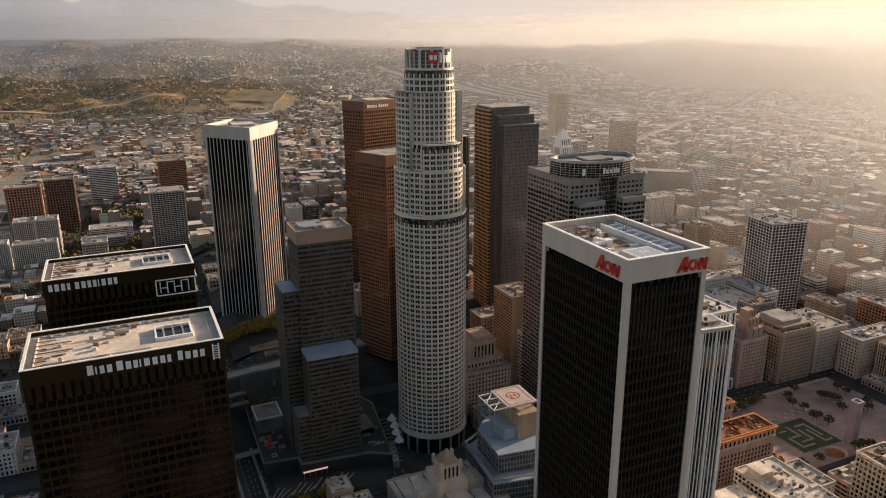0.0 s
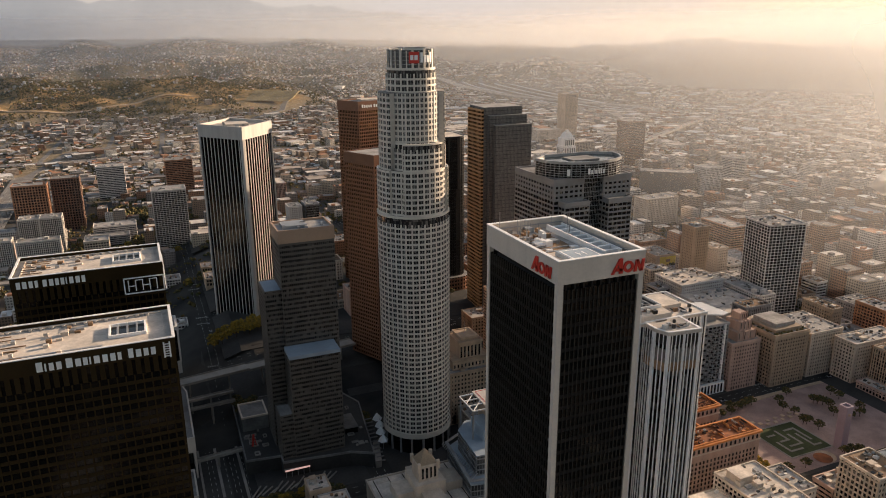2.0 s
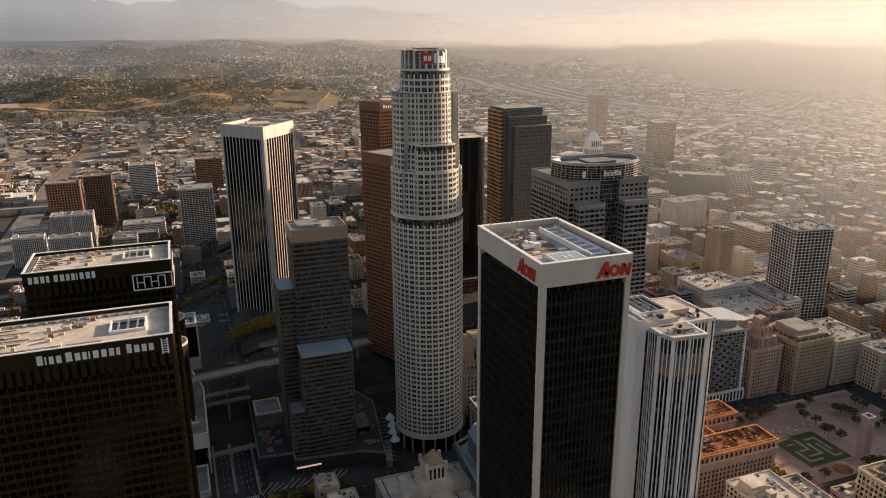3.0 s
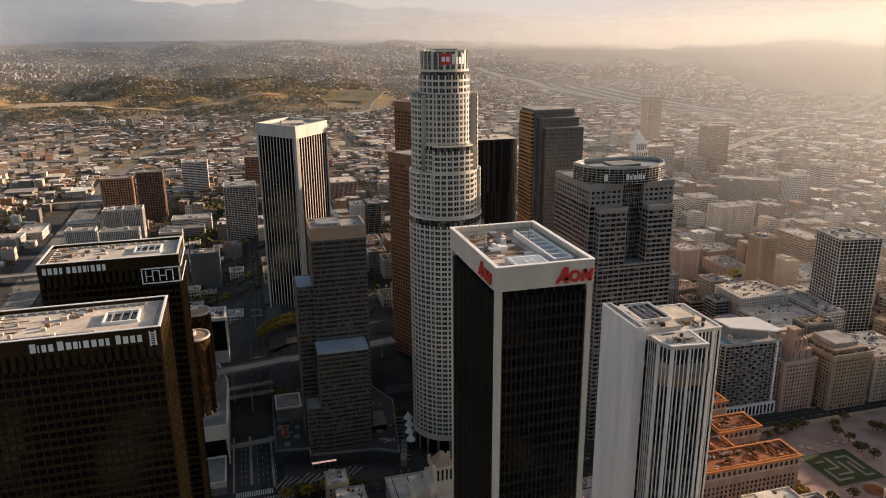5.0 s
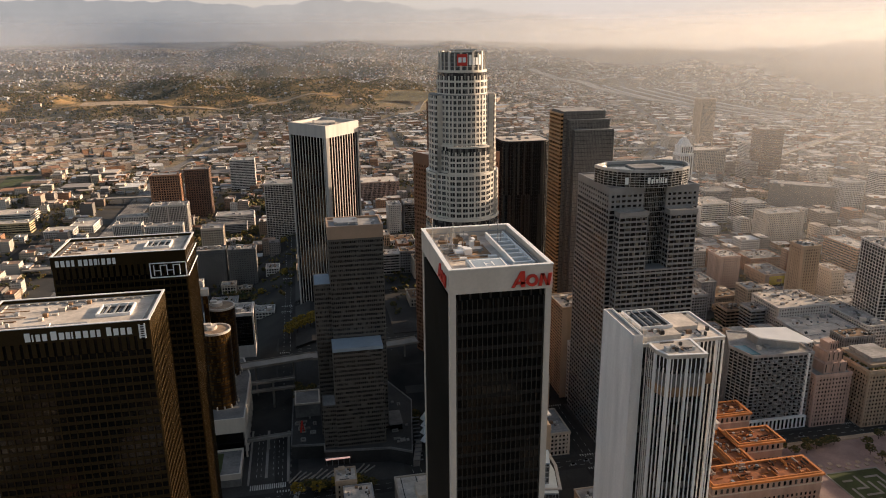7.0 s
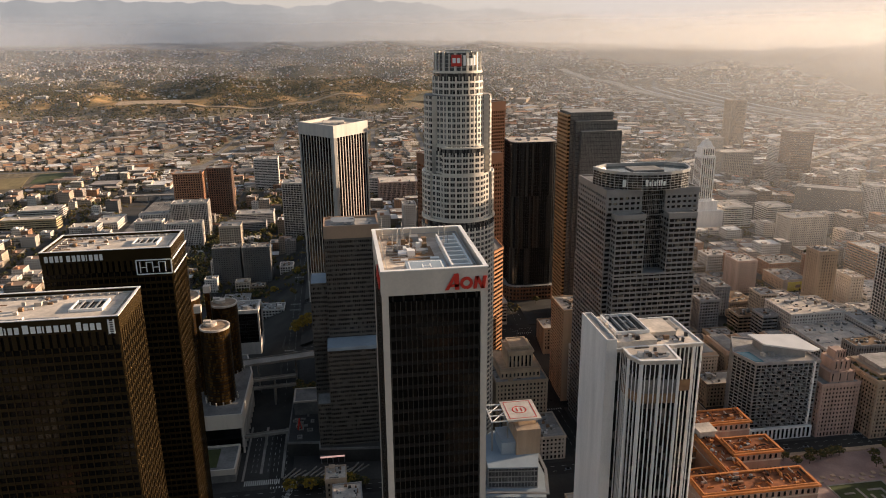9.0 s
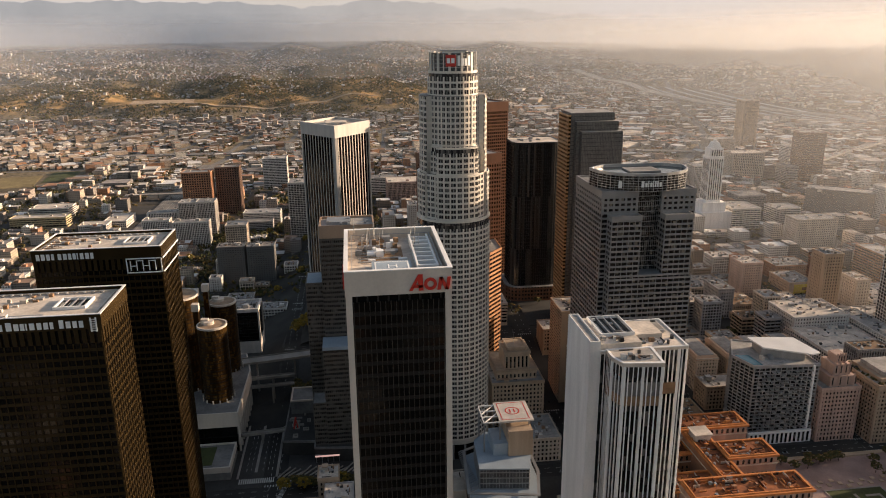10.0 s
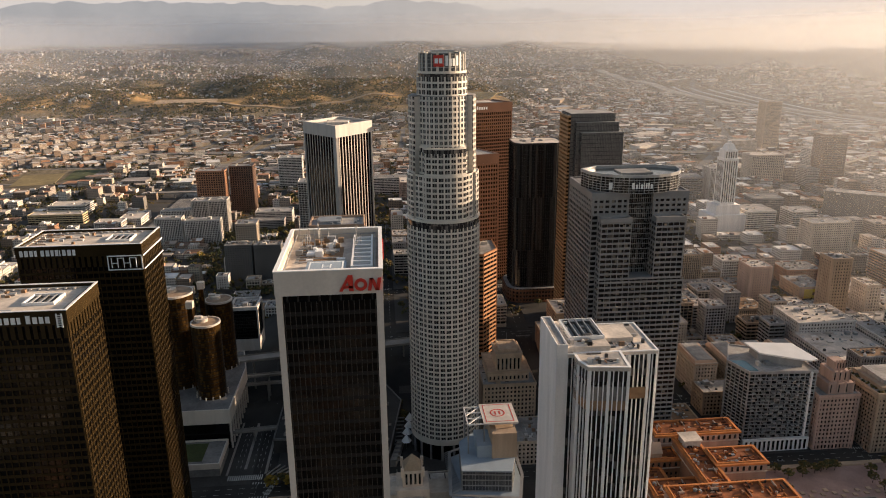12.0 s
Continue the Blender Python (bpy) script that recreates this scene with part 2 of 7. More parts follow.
HILL_HOUSES = by_island("hill_house_walls", [(0.66, 0.62, 0.57), (0.45, 0.38, 0.31), (0.72, 0.69, 0.66), (0.32, 0.25, 0.20), (0.55, 0.50, 0.44)], jitter=0.15)
LEAVES = by_island("tree_crowns", [(0.06, 0.066, 0.022), (0.09, 0.08, 0.028), (0.13, 0.10, 0.035), (0.05, 0.055, 0.022), (0.17, 0.11, 0.035), (0.14, 0.11, 0.038)], 0.9, 0.5, 0.4)
LEAVES_GOLD = by_island("yellow_tree_crowns", [(0.28, 0.19, 0.03), (0.36, 0.23, 0.03), (0.18, 0.14, 0.03)], 0.9, 0.5, 0.5)
CLUTTER = by_island("roof_plant_paint", [(0.36, 0.36, 0.36), (0.62, 0.60, 0.57), (0.16, 0.14, 0.12), (0.26, 0.16, 0.10), (0.48, 0.44, 0.40), (0.06, 0.06, 0.06)], 0.6, 0.3, 0.6)
RUSTY = by_island("rusty_roof_plant", [(0.40, 0.14, 0.04), (0.16, 0.06, 0.03), (0.55, 0.22, 0.07), (0.05, 0.035, 0.03), (0.45, 0.36, 0.30)], 0.8, 0.3, 0.6)
CARS = by_island("car_paint", [(0.55, 0.55, 0.55), (0.03, 0.03, 0.035), (0.25, 0.26, 0.28), (0.30, 0.04, 0.03), (0.65, 0.64, 0.62)], 0.35, 0.1)

# ---- mesh tools ----


class MB:
    """Collects boxes and prisms, in world metres, for one mesh."""

    def __init__(self):
        self.v, self.f = [], []

    def face(self, *pts):
        k = len(self.v)
        self.v.extend(pts)
        self.f.append(tuple(range(k, k + len(pts))))

    def box(self, x0, y0, z0, x1, y1, z1):
        k = len(self.v)
        self.v += [(x0, y0, z0), (x1, y0, z0), (x1, y1, z0), (x0, y1, z0), (x0, y0, z1), (x1, y0, z1), (x1, y1, z1), (x0, y1, z1)]
        self.f += [(k, k + 3, k + 2, k + 1), (k + 4, k + 5, k + 6, k + 7), (k, k + 1, k + 5, k + 4), (k + 1, k + 2, k + 6, k + 5), (k + 2, k + 3, k + 7, k + 6), (k + 3, k, k + 4, k + 7)]
        return self

    def beam(self, a, b, w, h):
        """A bar of width w and height h from a to b."""
        a, b = Vector(a), Vector(b)
        d = (b - a).normalized()
        side = d.cross(Vector((0, 0, 1)))
        side = side.normalized() if side.length > 1e-4 else Vector((1, 0, 0))
        up = side.cross(d)
        s, u = side * w / 2, up * h / 2
        k = len(self.v)
        self.v += [tuple(p + q) for p in (a, b) for q in (-s - u, s - u, s + u, -s + u)]
        self.f += [(k, k + 1, k + 2, k + 3), (k + 7, k + 6, k + 5, k + 4)] + [(k + i, k + 4 + i, k + 4 + (i + 1) % 4, k + (i + 1) % 4) for i in range(4)]
        return self

    def prism(self, poly, z0, z1, top=True, bottom=False, shrink=1.0):
        n, k = len(poly), len(self.v)
        cx, cy = sum(p[0] for p in poly) / n, sum(p[1] for p in poly) / n
        self.v += [(x, y, z0) for x, y in poly] + [(cx + (x - cx) * shrink, cy + (y - cy) * shrink, z1) for x, y in poly]
        self.f += [(k + i, k + (i + 1) % n, k + n + (i + 1) % n, k + n + i) for i in range(n)]
        if top:
            self.f.append(tuple(range(k + n, k + 2 * n)))
        if bottom:
            self.f.append(tuple(range(k + n - 1, k - 1, -1)))
        return self

    def ring(self, poly, inner, outer, z0, z1):
        """A closed band along a footprint, from offset inner to offset outer."""
        a, b = grown(poly, inner), grown(poly, outer)
        n, k = len(poly), len(self.v)
        self.v += [(x, y, z) for z in (z0, z1) for p in (a, b) for x, y in p]
        for i in range(n):
            j = (i + 1) % n
            self.f += [(k + n + i, k + n + j, k + 3 * n + j, k + 3 * n + i), (k + 2 * n + i, k + 3 * n + i, k + 3 * n + j, k + 2 * n + j),
                       (k + i, k + j, k + n + j, k + n + i), (k + j, k + i, k + 2 * n + i, k + 2 * n + j)]
        return self

    def cyl(self, x, y, r, z0, z1, n=16, r2=None):
        self.prism(circle(x, y, r, n), z0, z1, shrink=1.0 if r2 is None else r2 / r)
        return self


def circle(x, y, r, n=24):
    return [(x + r * math.cos(2 * math.pi * i / n), y + r * math.sin(2 * math.pi * i / n)) for i in range(n)]


def rect(x0, y0, x1, y1):
    return [(x0, y0), (x1, y0), (x1, y1), (x0, y1)]


def grown(poly, d):
    if not d:
        return list(poly)
    n, out = len(poly), []
    for i in range(n):
        p, q, r = Vector(poly[i - 1]), Vector(poly[i]), Vector(poly[(i + 1) % n])
        e1, e2 = (q - p).normalized(), (r - q).normalized()
        n1, n2 = Vector((e1.y, -e1.x)), Vector((e2.y, -e2.x))
        m = n1 + n2
        m = m / max(0.35, m.dot(n1)) if m.length > 1e-6 else n1
        out.append(tuple(q + m * d))
    return out


def mesh_of(name, mb, material, origin=(0, 0, 0)):
    me = bpy.data.meshes.new(name)
    v = np.array(mb.v, dtype=float) - np.array(origin, dtype=float)
    me.from_pydata(v.tolist(), [], mb.f)
    me.materials.append(material)
    return me


def thing(name, x, y, z, label, category, group="", kind=""):
    ob = new(name)
    ob.empty_display_size = 2
    ob.location = (x, y, z)
    return tagged(ob, label, category, group, kind)


def part(name, mb, material, parent, label="", at=None):
    """A mesh under a thing or a part; mb is in world metres."""
    root = parent
    base = Vector((0, 0, 0))
    while root:
        base, root = base + root.location, root.parent
    ob = new(name, mesh_of(name, mb, material, base))
    ob.parent = parent
    return tagged(ob, label)


def again(ob, dx, dy, dz):
    """The same mesh once more, moved, as a part of the same thing."""
    c = ob.copy()
    scene.collection.objects.link(c)
    c.location = ob.location + Vector((dx, dy, dz))
    return c


def solo(name, mb, material, label, category="", kind="", group=""):
    ob = new(name, mesh_of(name, mb, material))
    return tagged(ob, label, category, group, kind)


def smooth(a, b, x):
    t = max(0.0, min(1.0, (x - a) / (b - a)))
    return t * t * (3 - 2 * t)


def edges_of(poly):
    for i in range(len(poly)):
        yield Vector(poly[i]), Vector(poly[(i + 1) % len(poly)])


def pier_at(mb, p, d, nrm, w, inner, out, z0, z1):
    a, b = p - d * w / 2, p + d * w / 2
    q = [tuple(a + nrm * out), tuple(b + nrm * out), tuple(b - nrm * inner), tuple(a - nrm * inner)]
    mb.prism([q[0], q[1], q[2], q[3]][::1], z0, z1, True, True)


def facade(owner, poly, z0, z1, fh, band, bay, pier, wall, pane, sides=None, split=True, corner=0.0, names=("spandrel", "pier")):
    """One storeyed stretch of a tower: a glazed core, a proud band at every floor and proud piers along every side.
    band, pier: (size, how far proud). split: every band and pier is a part of its own."""
    part("glazing", MB().prism(poly, z0, z1), pane, owner)
    bh, bo = band
    pw, po = pier
    floors = max(1, int((z1 - z0) / fh + 0.01))
    if bh > 0:
        zs = [z0 + k * fh for k in range(floors + 1)]
        if split:
            ob = part(names[0], MB().ring(poly, -0.2, bo, zs[0], zs[0] + bh), wall, owner)
            for z in zs[1:]:
                if z + bh <= z1 + 0.1:
                    again(ob, 0, 0, z - zs[0])
        else:
            mb = MB()
            for z in zs:
                if z + bh <= z1 + 0.1:
                    mb.ring(poly, -0.2, bo, z, z + bh)
            tagged(part("wall", mb, wall, owner), kind="stuff")
    joined = MB()
    if pw > 0:
        for e, (a, b) in enumerate(edges_of(poly)):
            ln = (b - a).length
            if ln < bay * 0.6 or (sides is not None and e not in sides):
                continue
            d = (b - a) / ln
            nrm = Vector((d.y, -d.x))
            nb = max(1, round(ln / bay))
            ob = None
            for k in range(nb + 1):
                p = a + d * (ln * k / nb)
                if k == 0:
                    p = p + d * pw / 2
                if k == nb:
                    p = p - d * pw / 2
                if not split:
                    pier_at(joined, p, d, nrm, pw, 0.2, po, z0, z1)
                elif ob is None:
                    mb = MB()
                    pier_at(mb, p, d, nrm, pw, 0.2, po, z0, z1)
                    ob, p0 = part(names[1], mb, wall, owner), p
                else:
                    again(ob, p.x - p0.x, p.y - p0.y, 0)
        if joined.v:
            tagged(part("wall_rib", joined, wall, owner), kind="stuff")
    if corner:
        for x, y in poly:
            part("corner_pier", MB().box(x - corner / 2, y - corner / 2, z0, x + corner / 2, y + corner / 2, z1), wall, owner)


def roof_of(owner, poly, z, material, wall, parapet=1.2, thick=0.5, out=0.3):
    part("roof", MB().prism(grown(poly, -thick + 0.02), z - 0.4, z + 0.12), material, owner)
    part("parapet", MB().ring(poly, -thick, out, z - 0.4, z + parapet), wall, owner)


rng = random.Random(7)


def clutter(owner, x0, y0, x1, y1, z, n, seed=0):
    """Ducts, pipes, hatches and small plant strewn over a roof."""
    r = random.Random(seed + int(x0 * 3 + y1))
    m = MB()
    for _ in range(n):
        if r.random() < 0.25:
            w, d, h = (r.uniform(3, 9), 0.5, 0.6) if r.random() < 0.5 else (0.5, r.uniform(3, 9), 0.6)
        else:
            w, d, h = r.uniform(0.7, 2.6), r.uniform(0.7, 2.6), r.uniform(0.5, 2.2)
        x, y = r.uniform(x0, max(x0 + 0.1, x1 - w)), r.uniform(y0, max(y0 + 0.1, y1 - d))
        m.box(x, y, z, min(x + w, x1), min(y + d, y1), z + h)
    tagged(part("roof_clutter", m, CLUTTER, owner), kind="stuff")


def roof_units(owner, x0, y0, x1, y1, z, n, material=None, seed=0, big=1.0):
    r = random.Random(seed + int(x0 * 7 + y0))
    for _ in range(n):
        w, d, h = r.uniform(1.6, 4.5) * big, r.uniform(1.6, 4) * big, r.uniform(1.0, 2.6) * big
        x, y = r.uniform(x0 + 1, max(x0 + 1.1, x1 - w - 1)), r.uniform(y0 + 1, max(y0 + 1.1, y1 - d - 1))
        mb = MB().box(x, y, z, x + w, y + d, z + h)
        mb.box(x + w * 0.2, y + d * 0.2, z + h, x + w * 0.8, y + d * 0.8, z + h + 0.35)
        part("roof_unit", mb, material or METAL_GREY, owner)

# ---- ground ----


def ground_z(x, y):
    bunker = 34 * smooth(20, 100, x) * smooth(470, 350, x) * smooth(545, 700, y) * smooth(1330, 1060, y)
    west = 12 * smooth(-100, -500, x) * smooth(600, 1000, y) * smooth(2400, 1800, y)
    d = math.hypot(x - 80, y)
    az = math.degrees(math.atan2(x - 80, y))
    # the scrubby park hills, with a levelled terrace
    park = 132 * smooth(2550, 3480, y) * smooth(4250, 3700, y) * smooth(1000, 380, x - 0.12 * (y - 2900)) * smooth(-2900, -1900, x)
    park *= 0.80 + 0.38 * noise.noise((x * 0.0024, y * 0.0024, 3.1)) + 0.22 * noise.noise((x * 0.007, y * 0.007, 5.3))
    park = max(0.0, park)
    level = smooth(240, 150, abs(x + 610)) * smooth(170, 90, abs(y - 3110))
    park += (72 - park) * level
    # basin bent up to fit the camera's view of farther land, low ridges across
    far = (288 - 66 * smooth(4, 40, az)) * max(0.0, (min(d, 4880) - 3250) / 1630) ** 1.25
    fold = 1 - abs(noise.noise((x * 0.0013, y * 0.0024, 7.7))) * 2.2
    far += smooth(3650, 4050, d) * smooth(4880, 4500, d) * smooth(62, 40, az) * max(-12.0, 52 * max(0.0, fold - 0.25) + 26 * noise.noise((x * 0.0042, y * 0.006, 1.7)))
    east = 40 * smooth(60, 45, az) * smooth(2900, 3700, d) * max(0.0, noise.noise((x * 0.002, y * 0.002, 9.0))) * smooth(20, 34, az)
    return bunker + west + max(park, max(0.0, far)) + east


STEP = 45
gx = [-3900 + STEP * i for i in range(int(8900 / STEP) + 1)]
gy = [-1800 + STEP * i for i in range(int(6750 / STEP) + 1)]
mb = MB()
mb.v = [(x, y, ground_z(x, y) - 0.05) for y in gy for x in gx]
W = len(gx)
mb.f = [(j * W + i, j * W + i + 1, (j + 1) * W + i + 1, (j + 1) * W + i) for j in range(len(gy) - 1) for i in range(W - 1)]
gm, n, l, b = nodes_of("city_ground")
tc = n.new("ShaderNodeTexCoord").outputs["Object"]
sep = n.new("ShaderNodeSeparateXYZ")
l.new(tc, sep.inputs[0])
f_fine = noise_of(n, l, tc, 0.02, 6, 0.35, 0.65)
f_big = noise_of(n, l, tc, 0.004, 4, 0.4, 0.6)
f_grain = noise_of(n, l, tc, 0.12, 4, 0.3, 0.7)
# urban tone darkened near the towers in place of street shade
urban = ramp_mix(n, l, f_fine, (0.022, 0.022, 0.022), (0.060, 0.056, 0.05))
wild = ramp_mix(n, l, f_fine, (0.10, 0.08, 0.035), (0.42, 0.26, 0.11))
suburb = ramp_mix(n, l, f_grain, (0.10, 0.085, 0.05), (0.30, 0.24, 0.17))
hill = n.new("ShaderNodeMapRange")
hill.inputs[1].default_value, hill.inputs[2].default_value = 38.0, 62.0
l.new(sep.outputs[2], hill.inputs[0])
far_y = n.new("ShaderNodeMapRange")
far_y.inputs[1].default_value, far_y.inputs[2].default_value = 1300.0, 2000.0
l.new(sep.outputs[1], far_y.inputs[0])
# unseen ground behind the camera, darkened so tower fronts mirror it black
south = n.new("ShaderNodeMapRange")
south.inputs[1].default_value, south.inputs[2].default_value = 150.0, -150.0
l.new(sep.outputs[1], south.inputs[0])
ring = n.new("ShaderNodeMapRange")
ring.inputs[1].default_value, ring.inputs[2].default_value = 3300.0, 3900.0
rad = n.new("ShaderNodeVectorMath")
rad.operation = "LENGTH"
l.new(tc, rad.inputs[0])
l.new(rad.outputs["Value"], ring.inputs[0])
far_land = ramp_mix(n, l, f_big, (0.07, 0.062, 0.035), (0.22, 0.17, 0.11))
far_land = ramp_mix(n, l, f_fine, far_land, (0.12, 0.11, 0.075))
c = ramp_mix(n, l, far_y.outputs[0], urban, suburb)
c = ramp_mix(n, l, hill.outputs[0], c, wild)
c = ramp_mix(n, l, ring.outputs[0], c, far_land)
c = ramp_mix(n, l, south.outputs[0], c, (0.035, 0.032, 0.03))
l.new(c, b.inputs["Base Color"])
b.inputs["Roughness"].default_value = 0.95
b.inputs["Specular IOR Level"].default_value = 0.1
solo("ground", mb, gm, "city ground of asphalt and dry earth, shade-darkened near the towers, rising to scrubby hills", "ground", "structure")

# far mountain backdrop, its crest line shaped to fit the camera's view
mb = MB()
NR = 300
for i in range(NR + 1):
    a = radians(-62 + 122 * i / NR)
    r = 4930
    x, y = 80 + r * math.sin(a), r * math.cos(a) - 10
    deg = math.degrees(a)
    crest = 345 + 160 * smooth(28, 8, deg) + 34 * abs(noise.noise((deg * 0.17, 6.3, 0))) * smooth(25, 5, deg) + 26 * noise.noise((deg * 0.12, 0.3, 0)) + 26 * noise.noise((deg * 0.3, 4.3, 0)) + 18 * noise.noise((deg * 0.9, 2.3, 0)) + 8 * noise.noise((deg * 2.7, 8.3, 0))
    crest -= 60 * smooth(40, 58, deg)
    s = 0.994
    mb.v += [(x * s, y * s, 100), (x * (s + 1) / 2, y * (s + 1) / 2, 100 + (crest - 100) * 0.6), (x, y, crest), (x * 1.01, y * 1.01, 100)]
mb.f = [(4 * i + k, 4 * i + k + 1, 4 * i + 5 + k, 4 * i + 4 + k) for i in range(NR) for k in range(3)]
mm, n, l, b = nodes_of("haze_painted_mountains")
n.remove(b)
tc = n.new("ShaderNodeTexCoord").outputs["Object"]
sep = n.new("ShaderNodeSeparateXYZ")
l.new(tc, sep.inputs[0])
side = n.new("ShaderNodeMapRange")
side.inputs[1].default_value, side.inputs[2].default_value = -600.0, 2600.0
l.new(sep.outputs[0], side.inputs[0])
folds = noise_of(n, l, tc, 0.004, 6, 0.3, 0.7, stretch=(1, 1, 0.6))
# haze put into the emission colour, greyer west, paler and warmer east
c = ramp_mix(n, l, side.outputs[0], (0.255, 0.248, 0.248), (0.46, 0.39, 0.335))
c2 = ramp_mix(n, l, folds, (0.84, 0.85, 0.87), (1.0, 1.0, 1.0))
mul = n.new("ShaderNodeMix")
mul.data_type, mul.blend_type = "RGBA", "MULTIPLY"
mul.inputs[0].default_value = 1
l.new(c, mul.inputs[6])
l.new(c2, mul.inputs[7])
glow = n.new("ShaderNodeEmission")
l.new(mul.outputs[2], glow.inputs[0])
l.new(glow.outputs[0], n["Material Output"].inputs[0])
solo("backdrop", mb, mm, "mountain range along the horizon with haze painted into its glow", "mountains", "structure")

# translucent sheets in place of haze, fading in from the foot by camera height
HAZE = ((900, 0.11, 0.08), (1700, 0.09, 0.3), (2600, 0.10, 0.6), (3500, 0.15, 1.0), (4150, 0.25, 1.0), (4600, 0.46, 1.3))


def mist(deep, west, top):
    m = bpy.data.materials.new("haze_sheet_tint")
    m.use_nodes = True
    n, l = m.node_tree.nodes, m.node_tree.links
    n.remove(n["Principled BSDF"])
    tc = n.new("ShaderNodeTexCoord").outputs["Object"]
    sep = n.new("ShaderNodeSeparateXYZ")
    l.new(tc, sep.inputs[0])

    def ranged(src, *v):
        r = n.new("ShaderNodeMapRange")
        for k, q in enumerate(v):
            r.inputs[k + 1].default_value = q
        l.new(src, r.inputs[0])
        return r.outputs[0]

    def op(kind, a, b):
        o = n.new("ShaderNodeMath")
        o.operation = kind
        l.new(a, o.inputs[0])
        if isinstance(b, float):
            o.inputs[1].default_value = b
        else:
            l.new(b, o.inputs[1])
        return o.outputs[0]
    lift = n.new("ShaderNodeUVMap")
    lift.uv_map = "height"
    hs = n.new("ShaderNodeSeparateXYZ")
    l.new(lift.outputs[0], hs.inputs[0])
    up = hs.outputs[1]
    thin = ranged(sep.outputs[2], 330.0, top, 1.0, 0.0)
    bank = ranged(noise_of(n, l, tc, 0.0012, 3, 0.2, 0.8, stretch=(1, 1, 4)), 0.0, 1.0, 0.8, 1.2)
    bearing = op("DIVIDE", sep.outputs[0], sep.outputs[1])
    # density raised to the east to carry the glow on the sun's side
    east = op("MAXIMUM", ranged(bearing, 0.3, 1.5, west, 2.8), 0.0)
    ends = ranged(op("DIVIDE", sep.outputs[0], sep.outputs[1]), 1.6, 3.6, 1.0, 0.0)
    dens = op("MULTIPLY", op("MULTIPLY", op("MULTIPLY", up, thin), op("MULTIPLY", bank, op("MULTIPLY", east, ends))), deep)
    tr, tl, df = n.new("ShaderNodeBsdfTransparent"), n.new("ShaderNodeBsdfTranslucent"), n.new("ShaderNodeBsdfDiffuse")
    half, mx = n.new("ShaderNodeMixShader"), n.new("ShaderNodeMixShader")
    tl.inputs[0].default_value = df.inputs[0].default_value = (0.95, 0.95, 0.96, 1)
    half.inputs[0].default_value = 0.5
    l.new(tl.outputs[0], half.inputs[1])
    l.new(df.outputs[0], half.inputs[2])
    # fixed tilted normal and blue-to-warm tint paint the sun-side glow into the sheet
    glow_tint, both = n.new("ShaderNodeBsdfDiffuse"), n.new("ShaderNodeMixShader")
    l.new(ramp_mix(n, l, ranged(bearing, 0.0, 0.9, 0.0, 1.0), (0.48, 0.60, 0.86), (1.0, 0.82, 0.78)), glow_tint.inputs[0])
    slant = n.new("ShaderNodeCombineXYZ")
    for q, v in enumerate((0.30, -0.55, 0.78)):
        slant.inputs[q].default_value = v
    l.new(slant.outputs[0], glow_tint.inputs["Normal"])
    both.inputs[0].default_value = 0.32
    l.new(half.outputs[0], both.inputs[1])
    l.new(glow_tint.outputs[0], both.inputs[2])
    l.new(dens, mx.inputs[0])
    l.new(tr.outputs[0], mx.inputs[1])
    l.new(both.outputs[0], mx.inputs[2])
    l.new(mx.outputs[0], n["Material Output"].inputs[0])
    return m


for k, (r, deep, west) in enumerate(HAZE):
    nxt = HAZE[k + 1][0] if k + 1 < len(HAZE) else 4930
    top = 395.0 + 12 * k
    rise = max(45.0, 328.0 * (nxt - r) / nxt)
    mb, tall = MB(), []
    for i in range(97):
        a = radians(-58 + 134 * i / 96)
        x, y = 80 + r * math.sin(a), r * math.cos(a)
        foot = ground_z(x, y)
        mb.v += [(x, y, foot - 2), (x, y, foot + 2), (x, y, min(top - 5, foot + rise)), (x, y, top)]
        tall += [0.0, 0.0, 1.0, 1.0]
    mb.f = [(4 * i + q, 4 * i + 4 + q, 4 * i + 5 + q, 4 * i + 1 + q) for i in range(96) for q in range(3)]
    ob = solo("haze", mb, mist(deep, west, top), "translucent sheet standing in for haze, tinted from blue to warm", "haze", "structure")
    layer = ob.data.uv_layers.new(name="height")
    for loop in ob.data.loops:
        layer.data[loop.index].uv = (0.0, tall[loop.vertex_index])

# ---- towers ----


def word(owner, text_widths, p, d, z, h, material, depth=0.35, name="letter", slant=0.0):
    """A company sign as a row of plain blocks: (gap before, width, height share) each, along direction d from p."""
    d = Vector(d)
    nrm = Vector((d.y, -d.x))
    s = 0.0
    for gap, w, k in text_widths:
        gap, w = gap + 0.22 * w, 0.78 * w
        s += gap
        a, b = Vector(p) + d * s, Vector(p) + d * (s + w)
        q = [tuple(a + nrm * depth), tuple(b + nrm * depth), tuple(b + nrm * 0.02), tuple(a + nrm * 0.02)]
        m = MB().prism(q, z, z + h * k, True, True)
        part(name, m, material, owner)
        s += w


